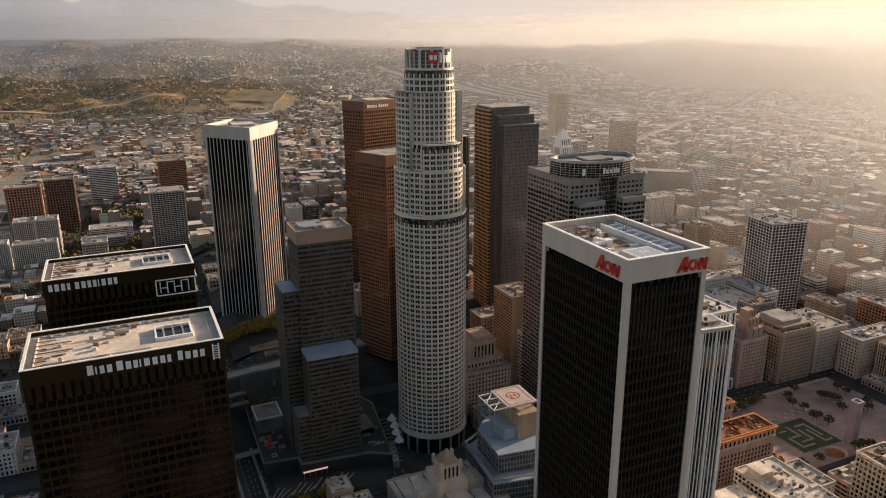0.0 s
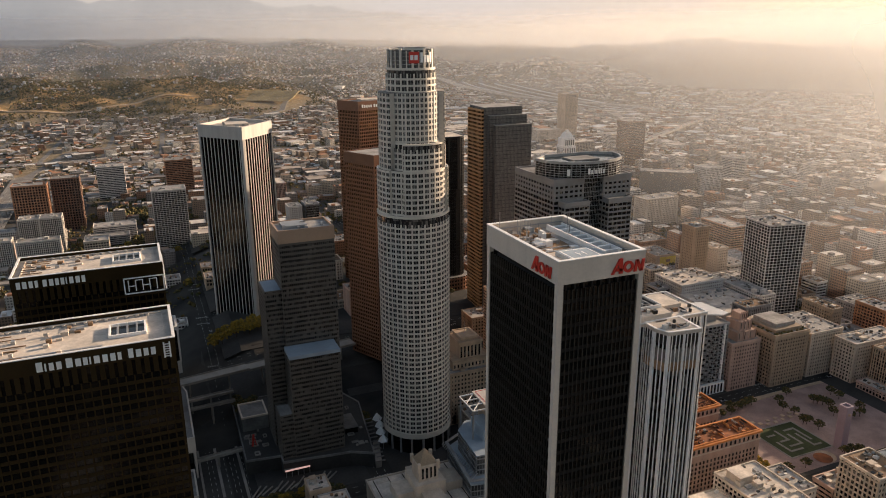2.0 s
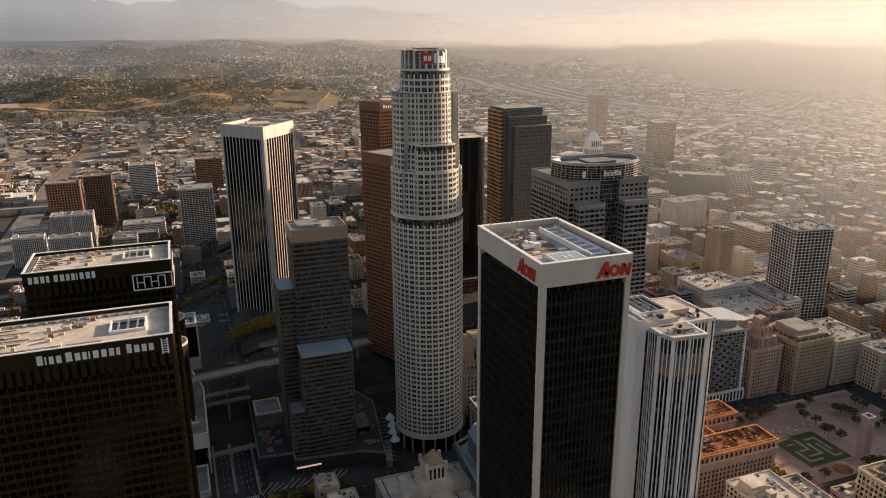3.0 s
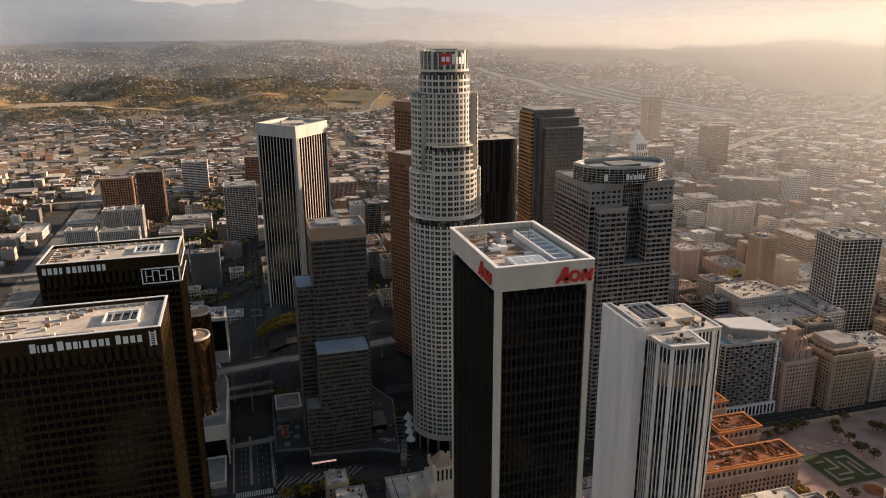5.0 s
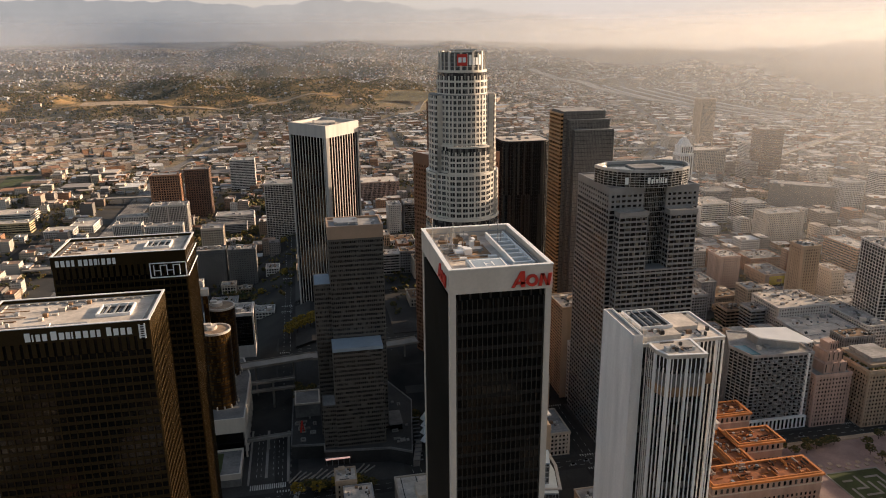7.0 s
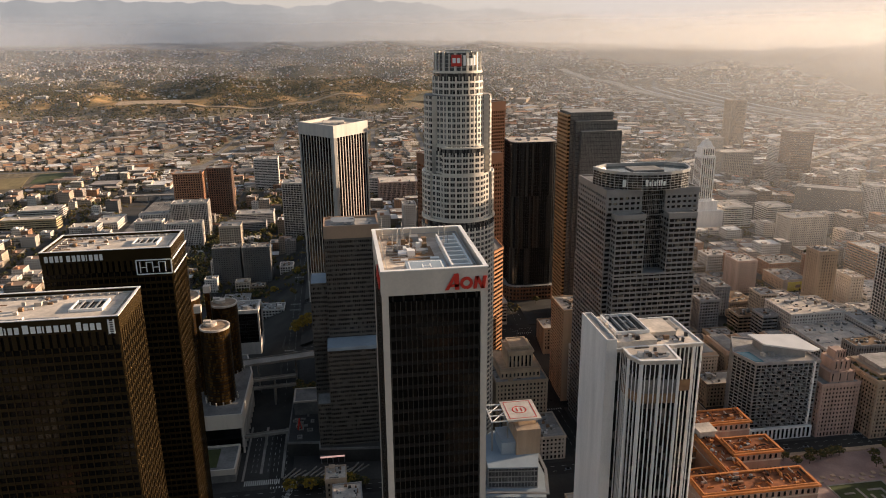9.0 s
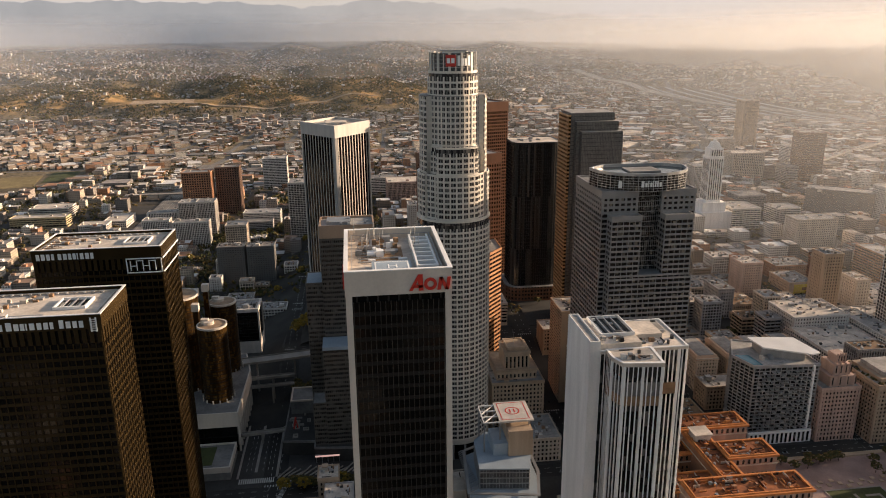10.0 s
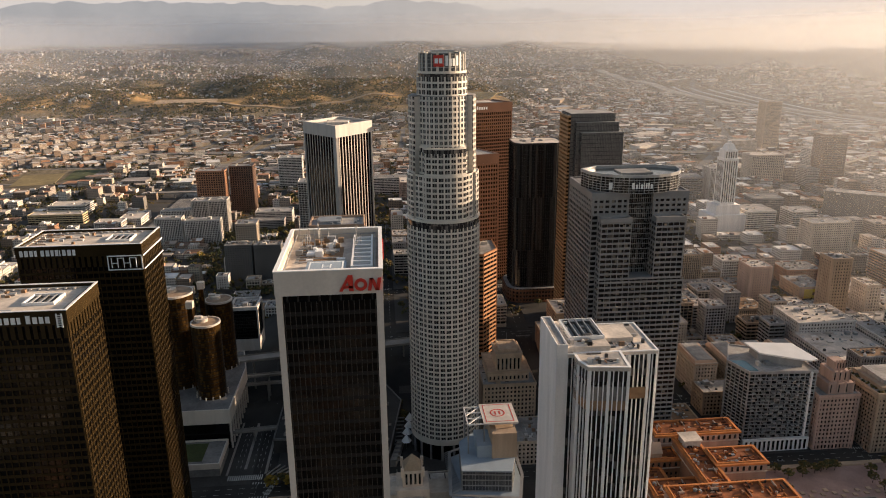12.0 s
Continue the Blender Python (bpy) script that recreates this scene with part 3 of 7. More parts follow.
def panes_on(owner, a, b, nrm, z0, z1, bay, fh, gap_x, gap_z, material, limit=300, name="window_pane"):
    """Single panes a little proud of the glazed core, from the top floor down."""
    a, b, nrm = Vector(a), Vector(b), Vector(nrm)
    ln = (b - a).length
    d = (b - a) / ln
    nb = round(ln / bay)
    w = ln / nb
    ob, count, floor = None, 0, 0
    while count + nb <= limit and z1 - (floor + 1) * fh > z0:
        z = z1 - (floor + 1) * fh
        for k in range(nb):
            p = a + d * (w * k + gap_x)
            if ob is None:
                q0, q1 = p, p + d * (w - 2 * gap_x)
                m = MB().prism([tuple(q0 + nrm * 0.05), tuple(q1 + nrm * 0.05), tuple(q1), tuple(q0)], z + gap_z, z + fh, True, True)
                ob, p0, zz = part(name, m, material, owner), p, z
            else:
                again(ob, p.x - p0.x, p.y - p0.y, z - zz)
            count += 1
        floor += 1


def aon():
    x0, y0, x1, y1, H = 134.5, 166.5, 165.6, 214.5, 262.0
    P = rect(x0, y0, x1, y1)
    t = thing("office_tower", 150, 190, 0, "black glass tower with cream corners, cream crown and red signs", "skyscraper")
    facade(t, grown(P, -0.7), 0, 252.4, 4.0, (0, 0), 1.55, (0.22, 0.42), MULLION, GLASS_BLACK, names=("spandrel", "mullion"))
    spandrel = part("spandrel", MB().ring(grown(P, -0.7), -0.2, 0.05, 0, 1.3), BLACK_METAL, t)
    for k in range(1, 63):
        again(spandrel, 0, 0, 4.0 * k)
    for x, y in P:
        a, b = (x, x + 1.9) if x == x0 else (x - 1.9, x)
        c, d = (y, y + 1.9) if y == y0 else (y - 1.9, y)
        part("corner_column", MB().box(a, c, 0, b, d, 254.6), CREAM, t)
    part("recess", MB().prism(grown(P, -1.6), 252.4, 254.7), GLASS_BLACK, t)
    for k in range(9):
        x = x0 + 3 + k * 3.1
        part("recess_post", MB().box(x, y0 + 0.6, 252.4, x + 0.5, y0 + 1.6, 254.6), BLACK_METAL, t)
    crown = part("crown", MB().ring(P, -0.8, 0.15, 254.6, H), CREAM, t)
    part("coping", MB().ring(P, -1.0, 0.3, H, H + 0.25), WHITE_PANEL, t)
    part("roof", MB().prism(grown(P, -0.78), 254.6, 258.6), ROOF_PALE, t)
    part("roof_deck", MB().box(x0 + 5, y0 + 19, 258.6, x1 - 12.5, y0 + 35, 258.9), ROOF_BROWN, t)
    # landing pad: a raised square with a painted border and a landing mark
    pad = part("landing_pad", MB().box(x0 + 8.2, y0 + 5, 258.6, x0 + 20.2, y0 + 15.5, 260.1), ROOF_BLUE, t)
    part("pad_border", MB().ring(rect(x0 + 9, y0 + 5.8, x0 + 19.4, y0 + 14.7), -0.45, 0, 260.1, 260.16), SIGN_WHITE, pad)
    m = MB().box(x0 + 13, y0 + 8.4, 260.1, x0 + 13.4, y0 + 12, 260.16).box(x0 + 15.4, y0 + 8.4, 260.1, x0 + 15.8, y0 + 12, 260.16).box(x0 + 13.4, y0 + 10, 260.1, x0 + 15.4, y0 + 10.4, 260.16)
    part("landing_mark", m, SIGN_WHITE, pad)
    part("terrace", MB().box(x0 + 1.2, y0 + 1.2, 258.6, x0 + 21.5, y0 + 4.2, 259.2), ROOF_BLUE, t)
    # east-side cooling wells, their shade laid on as black sheet, bridged by pale beams
    part("cooling_well", MB().box(x1 - 8.6, y0 + 9, 258.6, x1 - 3.6, y0 + 43, 258.75), GLASS_BLACK, t)
    for k in range(8):
        part("well_beam", MB().box(x1 - 9.0, y0 + 9 + 4.6 * k, 258.7, x1 - 3.2, y0 + 10.1 + 4.6 * k, 260.3), WHITE_PANEL, t)
    for xx in (x1 - 9.4, x1 - 3.4):
        part("well_wall", MB().box(xx, y0 + 8, 258.6, xx + 0.6, y0 + 44, 260.6), WHITE_PANEL, t)
    part("track_rail", MB().ring(grown(P, -2.0), -0.25, 0, 260.4, 260.7), METAL_GREY, t)
    r = random.Random(3)
    for k in range(26):
        x, y = r.uniform(x0 + 3, x0 + 17), r.uniform(y0 + 17, y1 - 4)
        w, d, h = r.uniform(0.8, 3.2), r.uniform(0.8, 3), r.uniform(0.5, 2.4)
        part("roof_unit", MB().box(x, y, 258.7, x + w, y + d, 258.7 + h), r.choice((METAL_GREY, WHITE_PANEL, ROOF_BROWN)), t)
    for k in range(14):
        x, y = r.uniform(x0 + 3, x1 - 4), r.uniform(y0 + 22, y1 - 2)
        part("antenna", MB().cyl(x, y, 0.12, 258.6, r.uniform(263, 267.5), 6), METAL_GREY, t)
    for k in range(7):
        y = y0 + 18 + k * 2.9
        part("pipe", MB().beam((x0 + 4, y, 259.3), (x0 + r.uniform(11, 18), y + r.uniform(-1, 1), 259.3), 0.35, 0.35), METAL_GREY, t)
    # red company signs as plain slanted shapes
    def sign(o, d):
        o, d = Vector(o), Vector(d)
        nrm = Vector((d.y, -d.x))

        def slab(pts):
            m = MB()
            f, bk = [], []
            for s, z in pts:
                p = o + d * s
                f.append((*(p + nrm * 0.5), z))
                bk.append((*(p + nrm * 0.12), z))
            m.face(*f)
            for i in range(len(f)):
                j = (i + 1) % len(f)
                m.face(f[i], bk[i], bk[j], f[j])
            part("sign_shape", m, SIGN_RED, crown, "red sign shape")
        z = 255.6
        slab([(0, z), (1.0, z), (2.6, z + 3.1), (2.9, z), (4.2, z), (4.0, z + 4.9), (2.7, z + 4.9)])
        slab([(1.0, z + 0.9), (4.0, z + 0.9), (4.0, z + 1.7), (1.6, z + 1.7)])
        ring = [(6.3 + 1.9 * math.cos(u), z + 1.9 + 1.9 * math.sin(u)) for u in [k * math.pi / 8 for k in range(16)]]
        hole = [(6.3 + 1.0 * math.cos(u), z + 1.9 + 1.0 * math.sin(u)) for u in [k * math.pi / 8 for k in range(16)]]
        for k in range(16):
            j = (k + 1) % 16
            slab([hole[k], ring[k], ring[j], hole[j]])
        slab([(8.3, z), (9.3, z), (9.9, z + 3.8), (8.9, z + 3.8)])
        slab([(9.0, z + 3.8), (10.0, z + 3.8), (11.6, z), (10.6, z)])
        slab([(10.7, z), (11.7, z), (12.3, z + 3.8), (11.3, z + 3.8)])
    sign((x1 - 12.6, y0 - 0.15), (1, 0))
    sign((x0 - 0.15, y0 + 15.5), (0, -1))
    sign((x1 + 0.15, y0 + 30), (0, 1))


def twin(y0, y1, label, sign, logo):
    x0, x1, H = -41.2, 28.3, 214.0
    P = rect(x0, y0, x1, y1)
    t = thing("office_tower", -6, (y0 + y1) / 2, 0, label, "skyscraper", "pair of dark twin towers")
    facade(t, grown(P, -0.5), 0, 201, 4.02, (1.5, 0.28), 3.17, (0.55, 0.5), BRONZE, GLASS_BLACK, names=("spandrel", "mullion"))
    part("louvre_floor", MB().prism(grown(P, -0.9), 201, 207.5), GLASS_BLACK, t)
    for a, b in edges_of(P):
        d = (b - a).normalized()
        nrm, nb = Vector((d.y, -d.x)), round((b - a).length / 3.17)
        ob = None
        for k in range(nb):
            p = a + d * (b - a).length * (k + 0.5) / nb
            if ob is None:
                m = MB()
                pier_at(m, p, d, nrm, 1.9, 0.9, -0.1, 201, 207.5)
                ob, q = part("louvre_panel", m, BRONZE, t), p
            else:
                again(ob, p.x - q.x, p.y - q.y, 0)
    part("top_band", MB().ring(P, -0.6, 0.0, 207.3, H), BRONZE, t)
    part("coping", MB().ring(P, -1.0, 0.15, H, H + 0.3), WHITE_PANEL, t)
    part("roof", MB().prism(grown(P, -0.58), 207.5, 212.4), ROOF_PALE, t)
    part("inner_kerb", MB().ring(grown(P, -3.4), -0.4, 0, 212.4, 213.0), ROOF_PALE, t)
    pit = part("well_frame", MB().ring(rect(x1 - 24, y0 + 12, x1 - 10, y0 + 25), -0.7, 0, 212.4, 213.7), WHITE_PANEL, t)
    # black sheet laid on the roof in place of the well's shade
    part("well_floor", MB().box(x1 - 23.4, y0 + 12.6, 212.4, x1 - 10.6, y0 + 24.4, 212.5), GLASS_BLACK, pit)
    for k in range(3):
        part("well_beam", MB().box(x1 - 21 + 3.6 * k, y0 + 12.6, 213.0, x1 - 20.3 + 3.6 * k, y0 + 24.4, 213.5), METAL_GREY, pit)
    r = random.Random(int(y0))
    for k in range(14):
        x = x0 + 8 + k * 4.0
        part("roof_vent", MB().cyl(x, y1 - 4.6, 0.9, 212.4, 213.4, 8), METAL_GREY, t)
    for k in range(16):
        x, y, w = r.uniform(x0 + 4, x1 - 30), r.uniform(y0 + 5, y1 - 8), r.uniform(0.8, 3.4)
        part("roof_unit", MB().box(x, y, 212.4, x + w, y + r.uniform(0.8, 2.5), 212.4 + r.uniform(0.5, 1.9)), r.choice((METAL_GREY, ROOF_PALE, ROOF_BROWN)), t)
    part("roof_walkway", MB().box(x0 + 6, y0 + 6.0, 212.4, x1 - 26, y0 + 7.2, 212.6), METAL_GREY, t)
    for k in range(7):
        part("roof_pipe", MB().beam((x0 + 3, y0 + 5 + k * 4, 212.9), (x0 + 3 + r.uniform(4, 14), y0 + 5 + k * 4, 212.9), 0.4, 0.4), ROOF_BROWN, t)
    letters, s0, h = sign
    word(t, letters, (x0 + s0, y0), (1, 0), 208.4, h, SIGN_WHITE)
    if logo == "ladder":
        for k in range(2):
            part("emblem_rail", MB().box(x1 - 4.6 + 2.1 * k, y0 - 0.4, 206.2, x1 - 4.0 + 2.1 * k, y0 - 0.02, 212.6), SIGN_WHITE, t)
        for k in range(6):
            part("emblem_rung", MB().box(x1 - 4.0, y0 - 0.35, 206.6 + k, x1 - 2.5, y0 - 0.02, 206.9 + k), SIGN_WHITE, t)
    else:
        fx0, fz0 = x1 - 19.5, 198.8
        part("emblem_frame", MB().box(fx0, y0 - 0.75, fz0, x1, y0 - 0.4, fz0 + 0.6).box(fx0, y0 - 0.75, fz0 + 8.2, x1, y0 - 0.4, fz0 + 8.8).box(fx0, y0 - 0.75, fz0, fx0 + 0.6, y0 - 0.4, fz0 + 8.8).box(x1 - 0.6, y0 - 0.75, fz0, x1, y0 - 0.4, fz0 + 8.8), SIGN_WHITE, t)
        part("emblem_frame", MB().box(x1 + 0.4, y0, fz0, x1 + 0.8, y1, fz0 + 0.7).box(x1 + 0.4, y0, fz0 + 8.0, x1 + 0.8, y1, fz0 + 8.8), SIGN_WHITE, t)
        for k in range(5):
            part("emblem_bar", MB().box(fx0 + 2.0 + 3.4 * k, y0 - 0.7, fz0 + 1.4, fx0 + 2.5 + 3.4 * k, y0 - 0.42, fz0 + 7.4), SIGN_WHITE, t)
        for k in range(4):
            part("emblem_bar", MB().box(fx0 + 2.0 + 3.4 * k, y0 - 0.7, fz0 + 4.0 + (k % 2) * 3, fx0 + 5.4 + 3.4 * k, y0 - 0.42, fz0 + 4.4 + (k % 2) * 3), SIGN_WHITE, t)
    panes_on(t, (x1 - 0.5, y0 + 0.5), (x1 - 0.5, y1 - 0.5), (1, 0), 0, 201, 3.17, 4.02, 0.3, 1.55, GLASS_BLACK)


def granite_round_tower():
    cx, cy = 212.5, 501.0
    t = thing("office_tower", cx, cy, 0, "tall round stepped tower of pale granite with a notched crown", "skyscraper")

    def foot(lobe_ns, lobe_ew, diag, wide_ns=34, wide_ew=31):
        pts, last = [], None
        for k in range(144):
            a = 2.5 * k + 1.25
            near = a % 90
            near = min(near, 90 - near)
            axis = round(a / 90) % 2
            r = (lobe_ns if near < wide_ns else diag) if axis else (lobe_ew if near < wide_ew else diag)
            if last is not None and abs(r - last) > 0.3:
                am = radians(2.5 * k)
                pts += [(cx + last * math.cos(am), cy + last * math.sin(am)), (cx + r * math.cos(am), cy + r * math.sin(am))]
            pts.append((cx + r * math.cos(radians(a)), cy + r * math.sin(radians(a))))
            last = r
        return pts

    def tier(poly, z0, z1, fh=3.95):
        facade(t, poly, z0, z1, fh, (1.45, 0.35), 99, (0, 0), GRANITE, GLASS_SILVER)
        n, ob = len(poly), None
        arc = 0.0
        k = 0
        for a, b in edges_of(poly):
            ln = (b - a).length
            d = (b - a) / ln
            nrm = Vector((d.y, -d.x))
            radial = abs((((a + b) / 2) - Vector((cx, cy))).normalized().dot(nrm)) > 0.6
            if radial:
                if k % 4 == 0:
                    m = MB()
                    pier_at(m, (a + b) / 2, d, nrm, 1.15, 0.2, 0.4, z0, z1)
                    part("pier", m, GRANITE, t)
                elif k % 4 == 2:
                    m = MB()
                    pier_at(m, (a + b) / 2, d, nrm, 0.28, 0.2, 0.2, z0, z1)
                    part("mullion", m, METAL_GREY, t)
                k += 1
            elif ln > 1:
                m = MB()
                pier_at(m, (a + b) / 2, d, nrm, ln * 0.8, 0.2, 0.35, z0, z1)
                part("return_wall", m, GRANITE, t)

    low = foot(27.3, 27.3, 27.0)
    # black base and grey columns put the shade under the cornice into colour
    part("base", MB().prism(circle(cx, cy, 26.2, 72), 0, 16), GLASS_BLACK, t)
    part("base_cornice", MB().ring(circle(cx, cy, 27.6, 72), -1.4, 0.5, 14, 18.2), GRANITE, t)
    for k in range(18):
        a = 2 * math.pi * k / 18
        part("base_column", MB().cyl(cx + 26.9 * math.cos(a), cy + 26.9 * math.sin(a), 0.9, 0, 14, 10), GREY_STONE, t)
    tier(low, 17.25, 191)
    part("dark_storey", MB().prism(grown(low, -0.25), 191, 195.4), GLASS_SILVER, t)
    part("cornice", MB().ring(low, -1.5, 0.45, 195.4, 197), GRANITE, t)
    t2 = foot(26.4, 26.6, 24.6)
    tier(t2, 197, 230)
    t3 = foot(26.0, 24.6, 21.0)
    tier(t3, 230, 246)
    part("dark_storey", MB().prism(foot(25.8, 20.0, 20.0), 246, 249), GLASS_SILVER, t)
    part("cornice", MB().ring(foot(25.8, 20.2, 20.2), -1.5, 0.45, 248.8, 250), GRANITE, t)
    t4 = foot(19.3, 24.4, 19.6)
    tier(t4, 246, 285)
    part("roof", MB().prism(grown(t4, -0.3), 284.6, 285.6), ROOF_GREY, t)
    t5 = circle(cx, cy, 18.0, 96)
    tier([*t5], 285, 298.6, 4.5)
    part("dark_storey", MB().prism(circle(cx, cy, 17.3, 72), 298.6, 300.8), GLASS_SILVER, t)
    part("cornice", MB().ring(circle(cx, cy, 17.4, 72), -1.5, 0.5, 300.8, 302.4), GRANITE, t)
    part("crown_glass", MB().ring(circle(cx, cy, 16.4, 72), -0.6, 0, 302.4, 314.6), GLASS_BLUE, t)
    part("crown_roof", MB().prism(circle(cx, cy, 15.7, 48), 306, 308), ROOF_GREY, t)
    for k in range(24):
        a = 2 * math.pi * k / 24
        m = MB()
        p, nrm = Vector((cx + 16.4 * math.cos(a), cy + 16.4 * math.sin(a))), Vector((math.cos(a), math.sin(a)))
        pier_at(m, p, Vector((-nrm.y, nrm.x)), nrm, 1.7 if k % 2 else 0.7, 0.2, 0.7, 302.4, 315.2 if k % 2 else 314.0)
        part("crown_fin", m, GRANITE, t)
    for k in range(4):
        part("crown_rail", MB().ring(circle(cx, cy, 16.4, 72), 0, 0.25, 304.8 + 2.6 * k, 305.1 + 2.6 * k), METAL_GREY, t)
    part("roof_house", MB().box(cx - 7, cy - 6, 308, cx + 8, cy + 6, 315.8), WHITE_PANEL, t)
    part("roof_house_cap", MB().box(cx - 8, cy - 7, 315.8, cx + 9, cy + 7, 316.4), METAL_GREY, t)
    for k in range(5):
        a = 2 * math.pi * k / 5
        part("mast", MB().cyl(cx + 12 * math.cos(a), cy + 12 * math.sin(a), 0.12, 308, 318, 6), METAL_GREY, t)

    def curved(a0, a1, z0, z1, material, r=17.35, name="sign_block"):
        m = MB()
        q = [(cx + rr * math.cos(radians(a)), cy + rr * math.sin(radians(a))) for rr, seq in ((r, (a0, (a0 + a1) / 2, a1)), (r - 0.8, (a1, (a0 + a1) / 2, a0))) for a in seq]
        m.prism(q, z0, z1, True, True)
        part(name, m, material, t)
    curved(246, 270, 305.6, 313.4, SIGN_RED)
    curved(249, 256.5, 307.8, 311.2, SIGN_WHITE, 17.6)
    curved(259, 266.5, 307.8, 311.2, SIGN_WHITE, 17.6)
    for a in (274, 283, 292, 301):
        curved(a, a + 6, 306, 311 if a not in (274, 301) else 313, SIGN_WHITE)


def striped_diamond_tower():
    P = [(84.2, 788), (120.7, 742), (157, 788), (120.7, 834)]
    t = thing("office_tower", 120.7, 788, 34, "tower of dark glass between white vertical fins, white top band", "skyscraper")
    facade(t, P, 20, 223.5, 4.0, (0, 0), 4.9, (0.95, 0.4), PRECAST, GLASS_BLACK, names=("spandrel", "fin"))
    for x, y in P:
        q = Vector((x - 120.7, y - 788)).normalized()
        m = MB().prism([(x + q.x * 1.3, y + q.y * 1.3), (x - q.y * 2.6, y + q.x * 2.6), (x - q.x * 2, y - q.y * 2), (x + q.y * 2.6, y - q.x * 2.6)], 20, 224)
        part("corner_column", m, PRECAST, t)
    part("top_band", MB().ring(P, -1.2, 1.3, 223.5, 236.4), PRECAST, t)
    part("roof", MB().prism(grown(P, -1.1), 223.5, 233.5), ROOF_PALE, t)
    part("penthouse", MB().box(110, 776, 233.5, 133, 800, 236.0), ROOF_PALE, t)
    part("sign_mark", MB().prism([(153.2, 781.3), (155.2, 783.9), (154.8, 784.2), (152.8, 781.6)], 227.5, 231.5), SIGN_RED, t)
    roof_units(t, 105, 770, 136, 806, 233.6, 8, seed=1)


def stepped_tower():
    t = thing("office_tower", 130, 515, 2, "stepped office tower with tan bands and dark ribbon windows", "skyscraper")
    hi = rect(110.6, 511, 152.0, 541)
    facade(t, hi, 0, 178, 3.75, (1.75, 0.3), 1.5, (0.35, 0.2), TAN_STONE, GLASS_DARK, names=("spandrel", "mullion"))
    part("top_band", MB().ring(hi, -0.8, 0.5, 178, 188), BROWN_PANEL, t)
    part("roof", MB().prism(grown(hi, -0.7), 178, 186.4), ROOF_GREY, t)
    part("penthouse", MB().box(116, 520, 186.4, 134, 536, 188.6), METAL_GREY, t)
    roof_units(t, 113, 513, 150, 539, 186.4, 12, seed=2)
    wst = rect(97.7, 513, 110.6, 541)
    facade(t, wst, 0, 141, 3.75, (1.75, 0.3), 1.5, (0.35, 0.2), TAN_STONE, GLASS_DARK, split=False)
    roof_of(t, wst, 141.4, ROOF_BLUE, TAN_STONE, 0.6)
    low = rect(109.0, 490.8, 147.2, 511)
    facade(t, low, 0, 94, 3.75, (1.75, 0.3), 1.5, (0.35, 0.2), TAN_STONE, GLASS_DARK, names=("spandrel", "mullion"))
    part("roof", MB().prism(grown(low, 0.3), 94, 96.6), ROOF_BLUE, t)
    lo2 = rect(99, 492, 109, 511)
    facade(t, lo2, 0, 48, 3.75, (1.75, 0.3), 1.5, (0.35, 0.2), TAN_STONE, GLASS_DARK, split=False)
    roof_of(t, lo2, 48.4, ROOF_GREY, TAN_STONE, 0.6)


def red_granite_pair():
    t = thing("office_tower", 225, 640, 34, "red-brown granite tower with a slanted top and gridded windows", "skyscraper", "pair of red granite towers")
    P = [(197, 638), (214, 603), (274, 621), (258, 656)]
    facade(t, P, 25, 214, 3.9, (1.7, 0.35), 2.6, (0.9, 0.4), RED_GRANITE, GLASS_GOLD, names=("spandrel", "pier"))
    part("top_band", MB().ring(P, -0.8, 0.5, 214, 222.5), RED_GRANITE, t)
    part("roof", MB().prism(grown(P, -0.7), 214, 221.8), ROOF_GREY, t)
    t = thing("office_tower", 265, 850, 34, "taller red-brown granite tower with copper glass and white sign", "skyscraper", "pair of red granite towers")
    P = [(243, 829), (259, 800), (322, 820), (306, 858)]
    facade(t, P, 25, 240, 3.9, (1.5, 0.3), 2.6, (0.8, 0.35), RED_GRANITE, GLASS_GOLD, names=("spandrel", "pier"))
    part("top_band", MB().ring(P, -0.8, 0.5, 240, 251), RED_GRANITE, t)
    part("roof", MB().prism(grown(P, -0.7), 240, 249.5), ROOF_GREY, t)
    part("penthouse", MB().box(268, 815, 249.5, 298, 838, 251.4), ROOF_PALE, t)
    d = Vector((63, 20)).normalized()
    word(t, [(0.5, 2.6, 1)] + [(0.7, 2.2, 0.8)] * 4 + [(2.2, 2.2, 1)] + [(0.7, 2.2, 0.8)] * 4, Vector((262, 801)) + Vector((-d.y, d.x)) * -0.7, d, 243.6, 3.6, SIGN_WHITE)


def glass_stepped_tower():
    t = thing("office_tower", 376, 685, 34, "dark reflective glass tower with staggered setbacks at its top", "skyscraper")
    for P, H in ((rect(353, 668, 397, 703), 251.5), (rect(357, 662.5, 399.5, 668), 243.5), (rect(361, 657, 402.5, 662.5), 234)):
        facade(t, P, 20, H, 4.0, (0.35, 0.10), 1.6, (0.18, 0.12), BLACK_METAL, GLASS_GREY, split=False)
        part("roof", MB().prism(grown(P, -0.2), H, H + 0.5), ROOF_GREY, t)
    part("east_fin", MB().box(402.5, 659, 20, 404, 690, 228), CREAM, t)
    # added west slab, coloured copper and gold in place of reflected sunlight
    west = rect(350.6, 669, 353, 702)
    facade(t, west, 20, 250, 4.0, (1.9, 0.3), 3.0, (0.4, 0.25), WEST_GLOW, GLASS_GOLD, names=("spandrel", "pier"), sides=[3])


